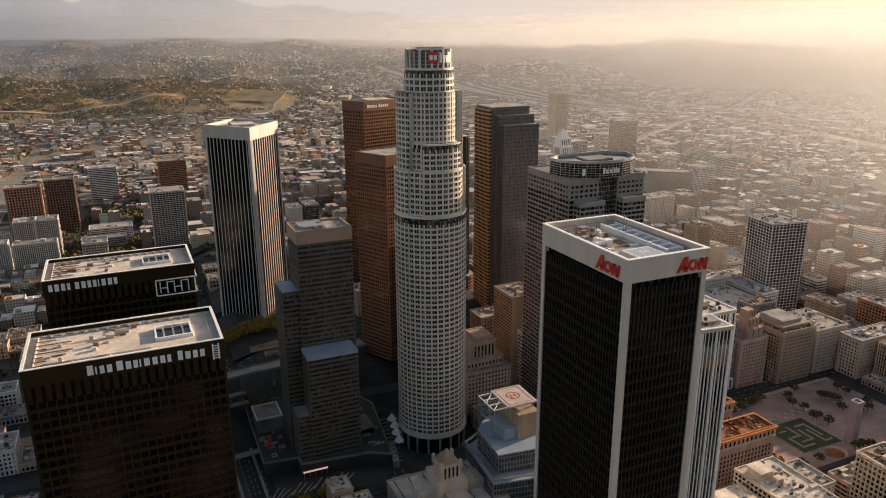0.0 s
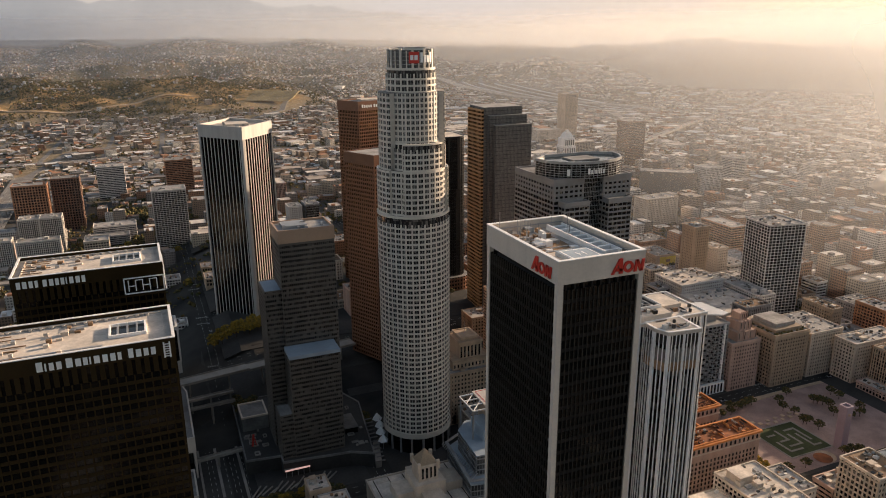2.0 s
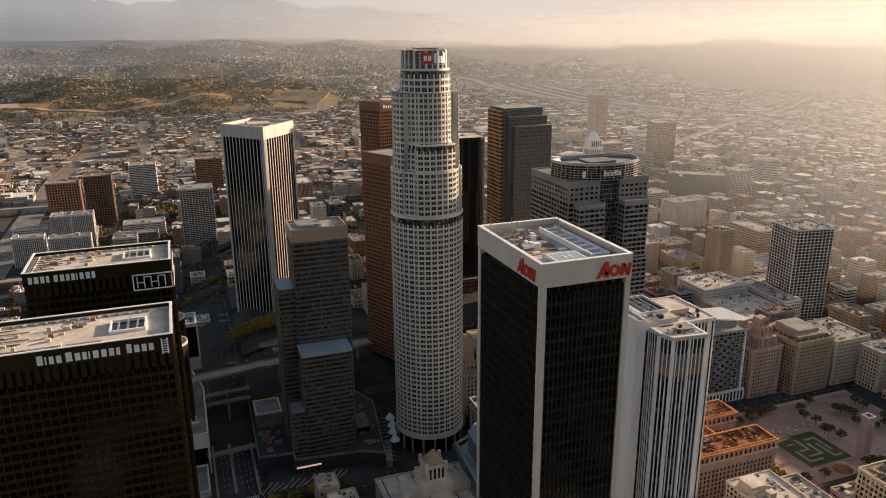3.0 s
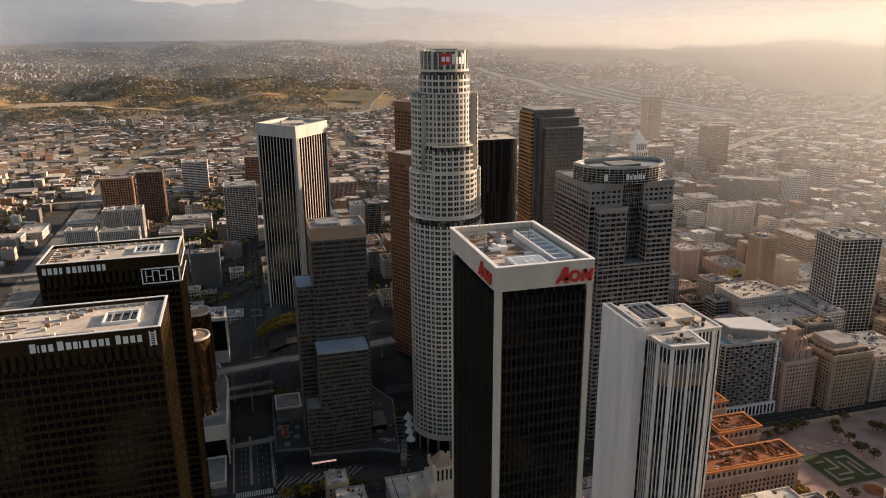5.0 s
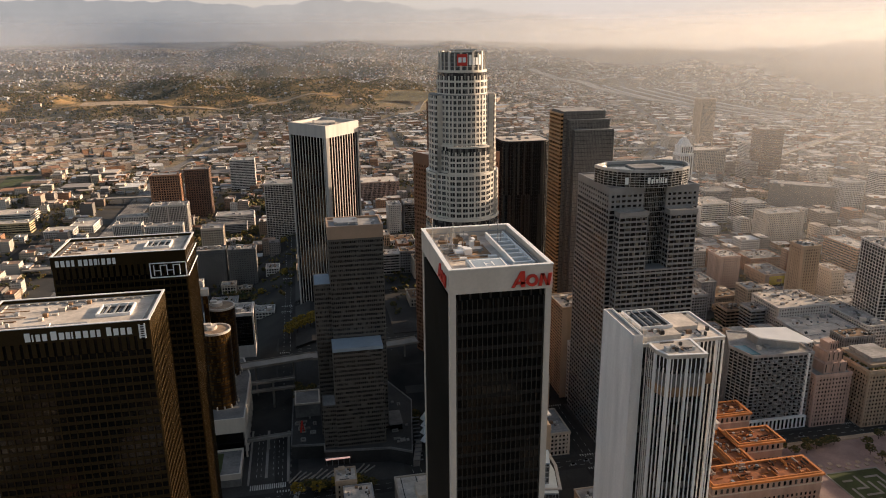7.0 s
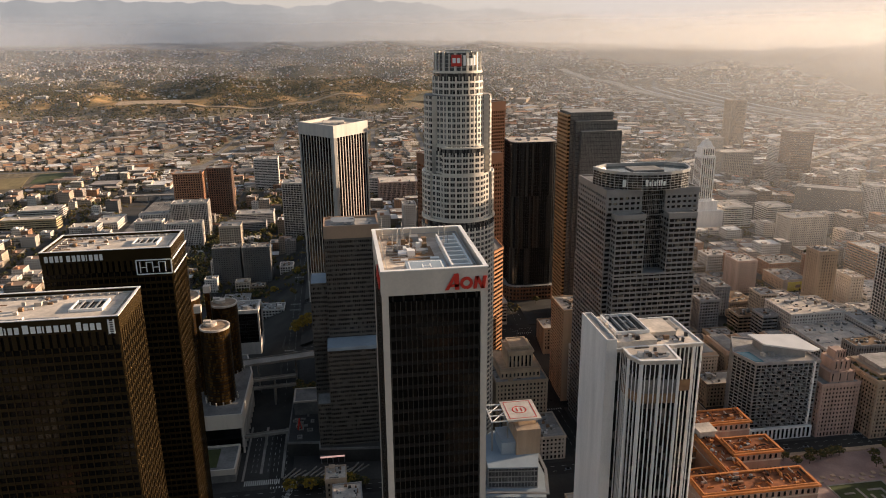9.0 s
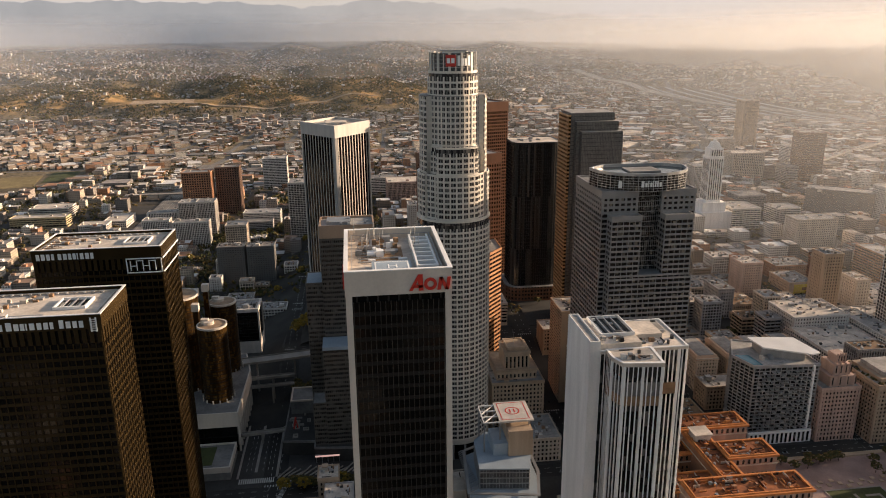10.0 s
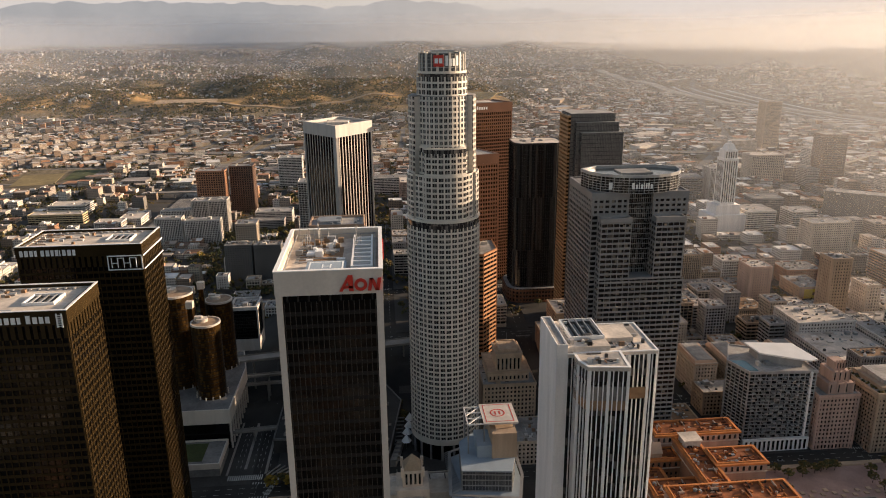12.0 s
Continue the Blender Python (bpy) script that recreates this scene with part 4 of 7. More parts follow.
def round_glass_tower():
    t = thing("office_tower", 338, 755, 34, "black glass tower with rounded corners and a curved base", "skyscraper")
    P = []
    for cx, cy, a0 in ((322, 747, 180), (354, 747, 270), (354, 771, 0), (322, 771, 90)):
        P += [(cx + 11 * math.cos(radians(a0 + 15 * k)), cy + 11 * math.sin(radians(a0 + 15 * k))) for k in range(7)]
    facade(t, P, 46, 213, 4.0, (0.3, 0.06), 2.4, (0.2, 0.25), BLACK_METAL, GLASS_SMOKE, split=False)
    part("roof", MB().prism(grown(P, -0.3), 213, 213.6), ROOF_PALE, t)
    part("parapet", MB().ring(P, -0.8, 0.2, 212, 214), BLACK_METAL, t)
    roof_units(t, 318, 745, 356, 770, 213.6, 6, seed=4)
    base = grown(P, 5)
    facade(t, base, 25, 50, 4.4, (1.8, 0.4), 3.5, (0.9, 0.5), RED_GRANITE, GLASS_DARK, split=False)
    part("base_roof", MB().prism(base, 50, 50.5), ROOF_GREY, t)


def crowned_tower():
    t = thing("office_tower", 356, 505, 6, "grey granite tower with a glass notch and a curved glass crown", "skyscraper")
    gp = dict(fh=3.9, band=(1.55, 0.4), bay=4.6, pier=(0.35, 0.42), wall=GREY_STONE, pane=GLASS_WIN)
    facade(t, rect(319.5, 473, 391.5, 538), 0, 151, names=("spandrel", "pier"), **gp)
    facade(t, rect(324.5, 464, 389, 472.6), 0, 151, names=("spandrel", "pier"), sides=[0, 1, 3], **gp)
    part("notch_sill", MB().box(346, 463.4, 151, 366.3, 477, 152.4), GREY_STONE, t)
    for x0, x1, b0, b1 in ((319.5, 346.8, 324.5, 346.8), (365.5, 391.5, 365.5, 387)):
        P = rect(x0, 473, x1, 536)
        facade(t, P, 151, 198, names=("spandrel", "pier"), sides=[0, 1, 3], **gp)
        # the top floors: square windows in pairs
        facade(t, P, 198, 213, 3.9, (2.0, 0.4), 4.5, (1.5, 0.45), GREY_STONE, GLASS_WIN, split=False)
        part("shoulder_band", MB().ring(P, -1.0, 0.6, 211.6, 215.5), GREY_STONE, t)
        part("shoulder_roof", MB().prism(grown(P, -0.9), 211.6, 214.6), ROOF_GREY, t)
        B = rect(b0, 464, b1, 472.6)
        facade(t, B, 151, 196.5, names=("spandrel", "pier"), sides=[0, 1, 3], **gp)
        part("bay_coping", MB().ring(B, -0.6, 0.6, 195.4, 198.2), GREY_STONE, t)
        part("bay_roof", MB().prism(grown(B, -0.5), 195.4, 197.2), ROOF_GREY, t)
    facade(t, rect(346.8, 477, 365.5, 530), 151, 216, 3.9, (0.55, 0.14), 1.56, (0.14, 0.12), METAL_GREY, GLASS_DARK, split=False)
    crown = [(318, 500), (320.5, 488), (327, 478.5), (335, 473), (345, 469.5), (356, 468), (367, 469.5), (377, 473), (385, 478.5), (390.5, 488), (392.5, 500), (380, 511), (332, 511)]
    facade(t, crown, 215, 226.4, 1.9, (0.3, 0.3), 3.6, (0.22, 0.2), METAL_GREY, GLASS_DARK, split=False)
    part("crown_rim", MB().ring(crown, -0.9, 0.5, 226.4, 228.6), METAL_GREY, t)
    part("crown_floor", MB().prism(grown(crown, -0.8), 222, 224), ROOF_GREY, t)
    part("plant_house", MB().box(344, 484, 224, 368, 502, 227.4), ROOF_GREY, t)
    part("rear_roof", MB().box(346, 511, 214, 366, 534, 217), ROOF_GREY, t)
    roof_units(t, 328, 482, 384, 508, 224, 7, seed=6)
    word(t, [(0, 2.6, 1.0)] + [(0.5, 1.9, 0.72)] + [(0.5, 0.8, 1.0)] + [(0.5, 2.0, 0.72)] + [(0.5, 0.7, 0.95), (0.5, 1.3, 0.9), (0.4, 1.3, 0.9), (0.5, 1.9, 0.72)], (346, 467.6), (1, 0), 218.6, 4.6, SIGN_WHITE)
    part("emblem", MB().box(331.5, 473.2, 217.5, 334, 474.0, 222.5), SIGN_WHITE, t)


def white_finned_tower():
    t = thing("office_tower", 270, 285, 0, "white concrete tower with vertical fins and a blank side wall", "skyscraper")
    main = rect(246.5, 272, 294, 306)
    facade(t, main, 0, 181, 4.0, (0, 0), 2.2, (0.5, 0.55), WHITE_PANEL, GLASS_DARK, sides=[0, 1, 2], names=("spandrel", "fin"))
    part("blank_wall", MB().box(245.4, 271, 0, 250.5, 307, 187.2), WHITE, t)
    part("east_wall", MB().box(291.5, 272.5, 0, 295.0, 306.5, 182.2), WHITE_PANEL, t)
    part("roof", MB().prism(grown(main, 0.4), 181, 182.6), ROOF_PALE, t)
    part("upper_roof", MB().box(250.5, 273, 182.6, 271.5, 306, 185.6), ROOF_PALE, t)
    prow = [(254.5, 272), (254.5, 264), (257, 257.5), (274.5, 255.5), (275.5, 272)]
    facade(t, prow, 0, 181, 4.0, (0, 0), 2.2, (0.5, 0.55), WHITE_PANEL, GLASS_DARK, names=("spandrel", "fin"))
    part("prow_roof", MB().prism(grown(prow, 0.9), 181, 182.9), ROOF_PALE, t)
    part("sky_lobby", MB().ring(grown(prow, 0.1), -0.3, 0.25, 166, 173), GLASS_GREY, t)
    part("dark_band", MB().ring(grown(prow, 0.1), -0.3, 0.3, 161, 166), ROOF_BROWN, t)
    part("dark_band", MB().ring(grown(prow, 0.1), -0.3, 0.3, 175.5, 181), BLACK_METAL, t)
    part("east_dark_band", MB().box(276, 271.2, 158, 291, 272.3, 164), ROOF_BROWN, t)
    for px, py in ((257.2, 257.2), (274.6, 255.4), (265.8, 256.3), (254.3, 264.5), (290, 271.6), (280, 271.6)):
        part("main_column", MB().box(px - 0.65, py - 0.65, 0, px + 0.65, py + 0.65, 181.2), WHITE_PANEL, t)
    part("prow_coping", MB().ring(prow, -0.3, 0.95, 182.8, 183.15), WHITE_PANEL, t)
    part("main_coping", MB().ring(main, -0.3, 0.6, 182.5, 183.0), WHITE_PANEL, t)
    clutter(t, 271, 274, 291, 304, 182.6, 34, 3)
    clutter(t, 252, 275, 269, 304, 185.6, 22, 4)
    clutter(t, 257, 259, 273, 271, 182.9, 12, 5)
    part("roof_stain", MB().box(276, 290, 182.7, 291, 304, 182.9), ROOF_GREY, t)
    part("prow_patch", MB().prism([(264, 258), (273.5, 257), (274.5, 270), (268, 270)], 182.9, 183.0), ROOF_GREY, t)
    part("wall_trench", MB().box(246.4, 272, 187.2, 249.6, 306, 187.4), ROOF_GREY, t)
    part("trench_kerb", MB().ring(rect(245.4, 271, 250.5, 307), -0.5, 0, 187.2, 188.0), WHITE, t)
    part("roof_stack", MB().box(261, 274, 185.6, 263, 276, 187.6), BLACK_METAL, t)
    part("screen_wall", MB().ring(rect(254, 281, 271, 304), -0.6, 0, 185.6, 187.4), WHITE_PANEL, t)
    for k in range(5):
        part("screen_beam", MB().beam((255 + 3.6 * k, 281.3, 187.1), (255 + 3.6 * k, 303.5, 187.1), 0.5, 0.4), METAL_GREY, t)
    part("roof_floor", MB().box(254.6, 281.6, 185.6, 270.4, 303.4, 186), GLASS_BLACK, t)
    roof_units(t, 273, 276, 292, 303, 182.6, 10, seed=5, big=0.7)
    part("plant", MB().box(272, 283, 182.6, 286, 300, 185.0), ROOF_PALE, t)


aon()
CITY = [(0, 2.6, 1.0), (0.5, 0.7, 0.8), (0.5, 2.0, 0.8), (0.4, 2.2, 0.8), (0.9, 2.8, 1.0), (0.4, 2.4, 0.8), (0.3, 2.0, 0.8), (0.4, 0.7, 0.8), (0.5, 2.5, 0.8), (0.5, 2.3, 0.8), (0.4, 2.3, 0.8), (0.4, 1.7, 0.8),
        (1.9, 2.3, 1.0), (0.4, 2.4, 0.8), (0.4, 2.2, 0.8), (0.4, 2.2, 0.8)]
LAW = [(0, 2.2, 1), (0.4, 2.4, 1), (0.5, 2.2, 1), (0.5, 1.7, 1), (1.6, 2.3, 1), (0.5, 2.4, 1), (0.4, 2.0, 1), (0.4, 2.0, 1), (0.5, 0.7, 1), (0.6, 2.3, 1), (0.5, 2.4, 1), (0.4, 2.0, 1)]
twin(273.0, 311.0, "dark bronze and black glass twin tower with a white sign", (CITY, 20.5, 3.7), "ladder")
twin(378.5, 416.2, "dark bronze twin tower with a white outlined emblem on its corner", (LAW, 2.0, 3.4), "frame")
granite_round_tower()
striped_diamond_tower()
stepped_tower()
red_granite_pair()
glass_stepped_tower()
round_glass_tower()
crowned_tower()
white_finned_tower()

# ---- lesser buildings ----
TAKEN = [(130, 160, 170, 220), (-46, 268, 33, 421), (180, 470, 245, 533), (80, 738, 160, 838), (92, 485, 156, 546), (190, 600, 282, 655), (240, 795, 325, 855),
         (348, 650, 406, 706), (306, 728, 370, 788), (314, 460, 396, 542), (242, 250, 298, 310)]
KINDS = {"grid": (1.3, 0.3, 3.4, 1.1, 0.35), "ribbon": (1.7, 0.35, 6.0, 0.3, 0.2), "fins": (0.7, 0.05, 2.6, 0.9, 0.6), "punched": (1.7, 0.3, 3.2, 1.6, 0.35),
         "frame": (0.7, 0.5, 4.5, 0.6, 0.5), "garage": (1.3, 0.4, 7.0, 0.8, 0.3), "square": (1.5, 0.4, 4.4, 1.6, 0.45), "glassy": (0.5, 0.15, 1.8, 0.15, 0.15)}


def building(poly, h, wall, style="grid", label="", fh=3.6, pane=None, roof=None, units=4, z=None, name="office_building", category="building", group="", blind=(), parapet=1.0, keep=True):
    """A plain city building: glazed core, storey bands and piers, roof with parapet and roof plant."""
    xs, ys = [p[0] for p in poly], [p[1] for p in poly]
    cx, cy = sum(xs) / len(xs), sum(ys) / len(ys)
    z0 = ground_z(cx, cy) if z is None else z
    low = min(ground_z(x, y) for x, y in poly) - 1.0 if z is None else z - 2
    if keep:
        TAKEN.append((min(xs) - 2, min(ys) - 2, max(xs) + 2, max(ys) + 2))
    t = thing(name, cx, cy, z0, label, category, group)
    bh, bo, bay, pw, po = KINDS[style]
    top = z0 + h
    part("glazing", MB().prism(grown(poly, -0.1), low, top), pane or GLASS_WIN, t)
    grid = MB()
    k = z0 + 0.4
    grid.ring(poly, -0.15, bo, low, z0 + 1.0)
    while k + fh + bh < top + 0.2:
        k += fh
        grid.ring(poly, -0.15, bo, k, k + bh)
    for e, (a, b) in enumerate(edges_of(poly)):
        ln = (b - a).length
        if ln < 1.0:
            continue
        d = (b - a) / ln
        nrm = Vector((d.y, -d.x))
        if e in blind:
            m = MB()
            pier_at(m, (a + b) / 2, d, nrm, ln, 0.1, bo + 0.1, low, top)
            part("party_wall", m, wall, t)
            continue
        nb = max(1, round(ln / bay))
        for q in range(nb + 1):
            p = a + d * (ln * q / nb)
            p = p + d * pw / 2 if q == 0 else p - d * pw / 2 if q == nb else p
            pier_at(grid, p, d, nrm, pw, 0.15, po, low, top)
    tagged(part("wall", grid, wall, t), kind="stuff")
    part("cornice", MB().ring(poly, -0.35, bo + 0.25, top - 1.1, top + parapet), wall, t)
    part("roof", MB().prism(grown(poly, -0.33), top - 0.9, top + 0.1), roof or ROOF_GREY, t)
    r = random.Random(int(cx * 13 + cy * 7))
    for _ in range(units):
        w, d, hh = r.uniform(2, 6), r.uniform(2, 5), r.uniform(1.2, 3.4)
        x, y = r.uniform(min(xs) + 1.5, max(min(xs) + 1.6, max(xs) - w - 1.5)), r.uniform(min(ys) + 1.5, max(min(ys) + 1.6, max(ys) - d - 1.5))
        m = MB().box(x, y, top, x + w, y + d, top + hh)
        m.box(x - 0.2, y - 0.2, top + hh, x + w + 0.2, y + d + 0.2, top + hh + 0.25)
        part("roof_unit", m, r.choice((METAL_GREY, wall, ROOF_PALE)), t)
    if len(poly) == 4 and math.hypot(cx - 80, cy) < 1100:
        clutter(t, min(xs) + 1.5, min(ys) + 1.5, max(xs) - 1.5, max(ys) - 1.5, top, int(min(40, 6 + (max(xs) - min(xs)) * (max(ys) - min(ys)) / 40)))
    return t


CREAM_W, BUFF_W, WHITE_W, BRICK_W, TAN_W, GREY_W, ROSE_W = WALLS


def cylinder_hotel():
    t = thing("round_hotel", -10, 568, 2, "mirror-glass hotel of round towers on a pale concrete podium", "hotel")
    pod = [(-62, 509), (37.6, 509), (38, 588), (30, 626), (-50, 626), (-62, 612)]
    TAKEN.append((-80, 440, 72, 650))
    # black core stands in for the shaded recess under the podium band
    part("podium", MB().prism(grown(pod, -2.5), -1, 24.5), GLASS_BLACK, t)
    part("podium_wall", MB().ring(pod, -1.2, 0.0, 24, 36.6), CREAM, t)
    part("podium_roof", MB().prism(grown(pod, -1.1), 24, 35.6), PODIUM, t)
    for k in range(9):
        part("podium_pillar", MB().box(36, 511 + 9.4 * k, -1, 37.4, 512.4 + 9.4 * k, 24), CREAM, t)
    for (x, y, r, h) in ((18, 540, 11.8, 101), (17, 597, 11.8, 100), (-38, 540, 11.8, 101), (-38, 597, 11.8, 100), (-12, 566, 15.5, 119)):
        P = circle(x, y, r, 40)
        drum = part("drum", MB().prism(P, 30, h), GLASS_BRONZE, t)
        m = MB()
        for k in range(int((h - 38) / 3.4)):
            m.ring(P, -0.1, 0.14, 37 + 3.4 * k, 37.5 + 3.4 * k)
        tagged(part("floor_line", m, BLACK_METAL, drum), kind="stuff")
        part("drum_roof", MB().ring(P, -0.8, 0.3, h - 0.8, h + 0.9), CREAM, drum)
        part("drum_cap", MB().prism(grown(P, -0.7), h - 1, h + 0.3), ROOF_TAN, drum)
        part("roof_house", MB().cyl(x - 3, y + 2, 4.6, h, h + 3.0, 18).box(x - 9, y + 1, h, x - 3, y + 5, h + 4.4), CREAM, drum)
        m = MB()
        for k in range(14):
            u = 2 * math.pi * k / 14
            m.box(x + (r + 1.2) * math.cos(u) - 0.5, y + (r + 1.2) * math.sin(u) - 0.5, 35.5, x + (r + 1.2) * math.cos(u) + 0.5, y + (r + 1.2) * math.sin(u) + 0.5, 38.4)
        tagged(part("drum_foot", m, CREAM, drum), kind="stuff")
    for x, y, top in ((8, 577, 124), (-2, 582, 118), (4, 551, 116), (-26, 552, 116), (-27, 581, 118)):
        shaft = part("lift_shaft", MB().box(x - 2.0, y - 2.0, 30, x + 2.0, y + 2.0, top - 6), GLASS_BRONZE, t)
        part("shaft_cap", MB().box(x - 2.8, y - 2.8, top - 6, x + 2.8, y + 2.8, top), CREAM, shaft)
    # the lower garden deck in front
    deck = part("garden_deck", MB().box(-40, 471, -1, 34.5, 507, 10), PODIUM, t)
    part("deck_parapet", MB().ring(rect(-40, 471, 34.5, 507), -0.9, 0.3, 6.5, 11.2), CREAM, deck)
    part("deck_garden", MB().box(-34, 477, 10, 20, 503, 10.3), GRASS, deck)


cylinder_hotel()

SLATE_W = plain("dark_slate_concrete", (0.13, 0.127, 0.125), 0.75, vary=0.2)

# office blocks that stand out, from the middle of the city outwards
t = building(rect(11, 668, 37, 697), 36, BLACK_METAL, "glassy", "low black glass block with a white concrete frame", pane=GLASS_BLACK, roof=ROOF_GREY, z=28, units=3)
part("white_frame", MB().ring(rect(10.4, 667.4, 37.6, 697.6), -1.6, 0.4, 62, 65.4), WHITE_W, t)
part("white_base", MB().ring(rect(10.4, 667.4, 37.6, 697.6), -1.6, 0.4, 18, 30.5), WHITE_W, t)
for x, y in ((10.4, 667.4), (37.6, 667.4), (37.6, 697.6), (10.4, 697.6)):
    part("frame_post", MB().box(x - 0.8, y - 0.8, 30, x + 0.8, y + 0.8, 62.5), WHITE_W, t)
building(rect(-50, 945, -14, 968), 52, SLATE_W, "punched", "dark grey concrete apartment slab", fh=3.0, name="apartment_block")
building(rect(-10, 942, 26, 965), 52, SLATE_W, "punched", "dark grey concrete apartment slab", fh=3.0, name="apartment_block")
building(rect(-62, 1090, -30, 1120), 46, CREAM_W, "grid", "cream office block with a flat roof", name="office_building")
for x0, y0, x1, y1, h in ((-156, 1210, -128, 1240, 58), (-126, 1204, -96, 1232, 60), (-210, 1216, -160, 1236, 40), (-152, 1138, -96, 1158, 42), (-200, 1145, -158, 1165, 44)):
    building(rect(x0, y0, x1, y1), h, WHITE_W, "fins", "white ribbed residential tower with tall vertical piers", fh=3.2, group="ribbed white towers")
building(rect(-176, 1340, -124, 1372), 86, plain("orange_tan_precast", (0.36, 0.18, 0.10), 0.7, vary=0.15, jitter=0.1), "square", "orange-tan gridded office tower", fh=4.4, pane=GLASS_BLACK)
building(rect(-120, 1366, -76, 1398), 90, plain("dark_brown_precast", (0.15, 0.088, 0.06), 0.7, vary=0.15), "square", "dark brown gridded office tower", fh=4.4, pane=GLASS_BLACK)
building(rect(-60, 1606, -8, 1640), 66, WHITE_W, "ribbon", "white office slab with ribbon windows", blind=(3,))
building(rect(34, 1131, 82, 1165), 90, WHITE_W, "frame", "pale grey apartment tower with a fine balcony grid", fh=2.9, name="apartment_tower")
building(rect(70, 1556, 122, 1600), 78, BRICK_W, "ribbon", "brown office tower with dark floors and a box roof")
building(rect(-58, 1255, 6, 1285), 26, WHITE_W, "ribbon", "white stepped apartment block", fh=3.0)
building(rect(-70, 1225, -5, 1248), 17, GREY_W, "ribbon", "grey stepped apartment block", fh=3.0)
building(rect(205, 1420, 285, 1480), 40, ROSE_W, "fins", "broad concert hall with a flat canopy roof and columns", pane=GLASS_DARK, roof=ROOF_PALE)
building(rect(150, 1505, 230, 1540), 34, WHITE_W, "ribbon", "white civic block with a long flat roof")
building(rect(219, 1047, 238, 1075), 44, WHITE_W, "punched", "white apartment tower beside a black one", fh=3.0)
building(rect(243, 1045, 263, 1075), 46, GREY_W, "glassy", "narrow black glass apartment tower", pane=GLASS_BLACK)
building([(236, 571), (254, 571), (268, 588), (268, 628), (236, 628)], 141, plain("orange_stone", (0.40, 0.19, 0.085), 0.5, vary=0.15), "ribbon", "orange stone tower with strong horizontal bands", fh=4.0, pane=GLASS_BLACK, name="office_tower", z=0)
building(rect(316, 552, 345, 588), 90, BUFF_W, "ribbon", "beige hotel slab with a blank end wall", blind=(0,), fh=3.0, name="hotel_slab", z=0)
building(rect(322, 541, 346, 551.5), 58, WHITE_W, "ribbon", "white low block with strip windows", z=0)


building(rect(-330, 1235, -285, 1265), 13, WHITE_W, "grid", "low white office range with square windows", roof=ROOF_PALE)
building(rect(-300, 1270, -262, 1330), 12, WHITE_W, "grid", "low white office range beside the motorway", roof=ROOF_PALE)
building(rect(-455, 1272, -362, 1300), 17, plain("yellow_ochre_wall", (0.52, 0.41, 0.24), 0.75, vary=0.2), "ribbon", "low yellow ochre school block", roof=ROOF_PALE)
building(rect(-445, 1330, -378, 1372), 20, WHITE_W, "ribbon", "white school block with a pale roof", roof=ROOF_PALE)


def stone_insurance_block():
    t = building(rect(245, 506, 289, 556), 48, BUFF_W, "punched", "stepped stone office building with a small penthouse tower", fh=3.8, units=3)
    for (a, b, c, d, z0, z1) in ((250, 512, 284, 550, 46, 54), (257, 514, 278, 538, 54, 69), (260, 517, 275, 535, 69, 72)):
        up = part("upper_tier", MB().box(a, b, z0 + 2, c, d, z1 + 3), BUFF_W, t)
        part("tier_cornice", MB().ring(rect(a, b, c, d), -0.4, 0.8, z1 + 1.6, z1 + 3.6), BUFF_W, up)
        n = int((c - a) / 3.4)
        for k in range(n):
            if z1 - z0 > 5:
                part("arched_window", MB().box(a + 1 + 3.4 * k, b - 0.12, z0 + 4, a + 2.4 + 3.4 * k, b + 0.1, z1 - 1), GLASS_DARK, up)
    part("flagpole", MB().cyl(267, 526, 0.15, 75, 86, 6), METAL_GREY, t)
    for k in range(10):
        part("ground_arch", MB().box(247.5 + 4 * k, 505.4, 1, 250 + 4 * k, 505.9, 9), GLASS_DARK, t)
    building(rect(250, 462, 292, 500), 20, CREAM_W, "punched", "low cream stone annex", units=3)


stone_insurance_block()


def library():
    t = thing("library", 181, 402, 0, "stucco library with a tiled pyramid tower and flat roofs", "library")
    TAKEN.append((140, 360, 228, 432))
    body = part("wall", MB().box(146, 372, -1, 216, 428, 20), CREAM_W, t)
    part("cornice", MB().ring(rect(146, 372, 216, 428), -0.8, 0.4, 19, 21.2), CREAM_W, body)
    part("flat_roof", MB().box(147, 373, 20, 215, 427, 20.4), ROOF_PALE, t)
    for k in range(6):
        part("roof_joint", MB().box(150 + 11 * k, 374, 20.4, 150.5 + 11 * k, 426, 20.7), GLASS_BLACK, t)
    part("lower_tower", MB().box(170, 391, 20, 192, 413, 32), CREAM_W, t)
    part("tower", MB().box(174, 395, 32, 188, 409, 44), CREAM_W, t)
    for k in range(4):
        part("tower_window", MB().box(176 + 3 * k, 394.8, 34, 177.4 + 3 * k, 395.2, 42), GLASS_DARK, t)
        part("tower_window", MB().box(187.9, 397 + 3 * k, 34, 188.2, 398.4 + 3 * k, 42), GLASS_DARK, t)
    part("pyramid_roof", MB().prism(rect(174.5, 395.5, 187.5, 408.5), 44, 53, shrink=0.04), TILE, t)
    for x, y in ((174, 395), (188, 395), (188, 409), (174, 409)):
        part("corner_post", MB().box(x - 1, y - 1, 40, x + 1, y + 1, 46.5), CREAM_W, t)
    for dx0, dx1, dy0, dy1 in ((158, 170, 394, 410), (192, 206, 394, 410), (174, 188, 378, 391), (174, 188, 413, 424)):
        part("roof_wing", MB().box(dx0, dy0, 20, dx1, dy1, 27), CREAM_W, t)


library()


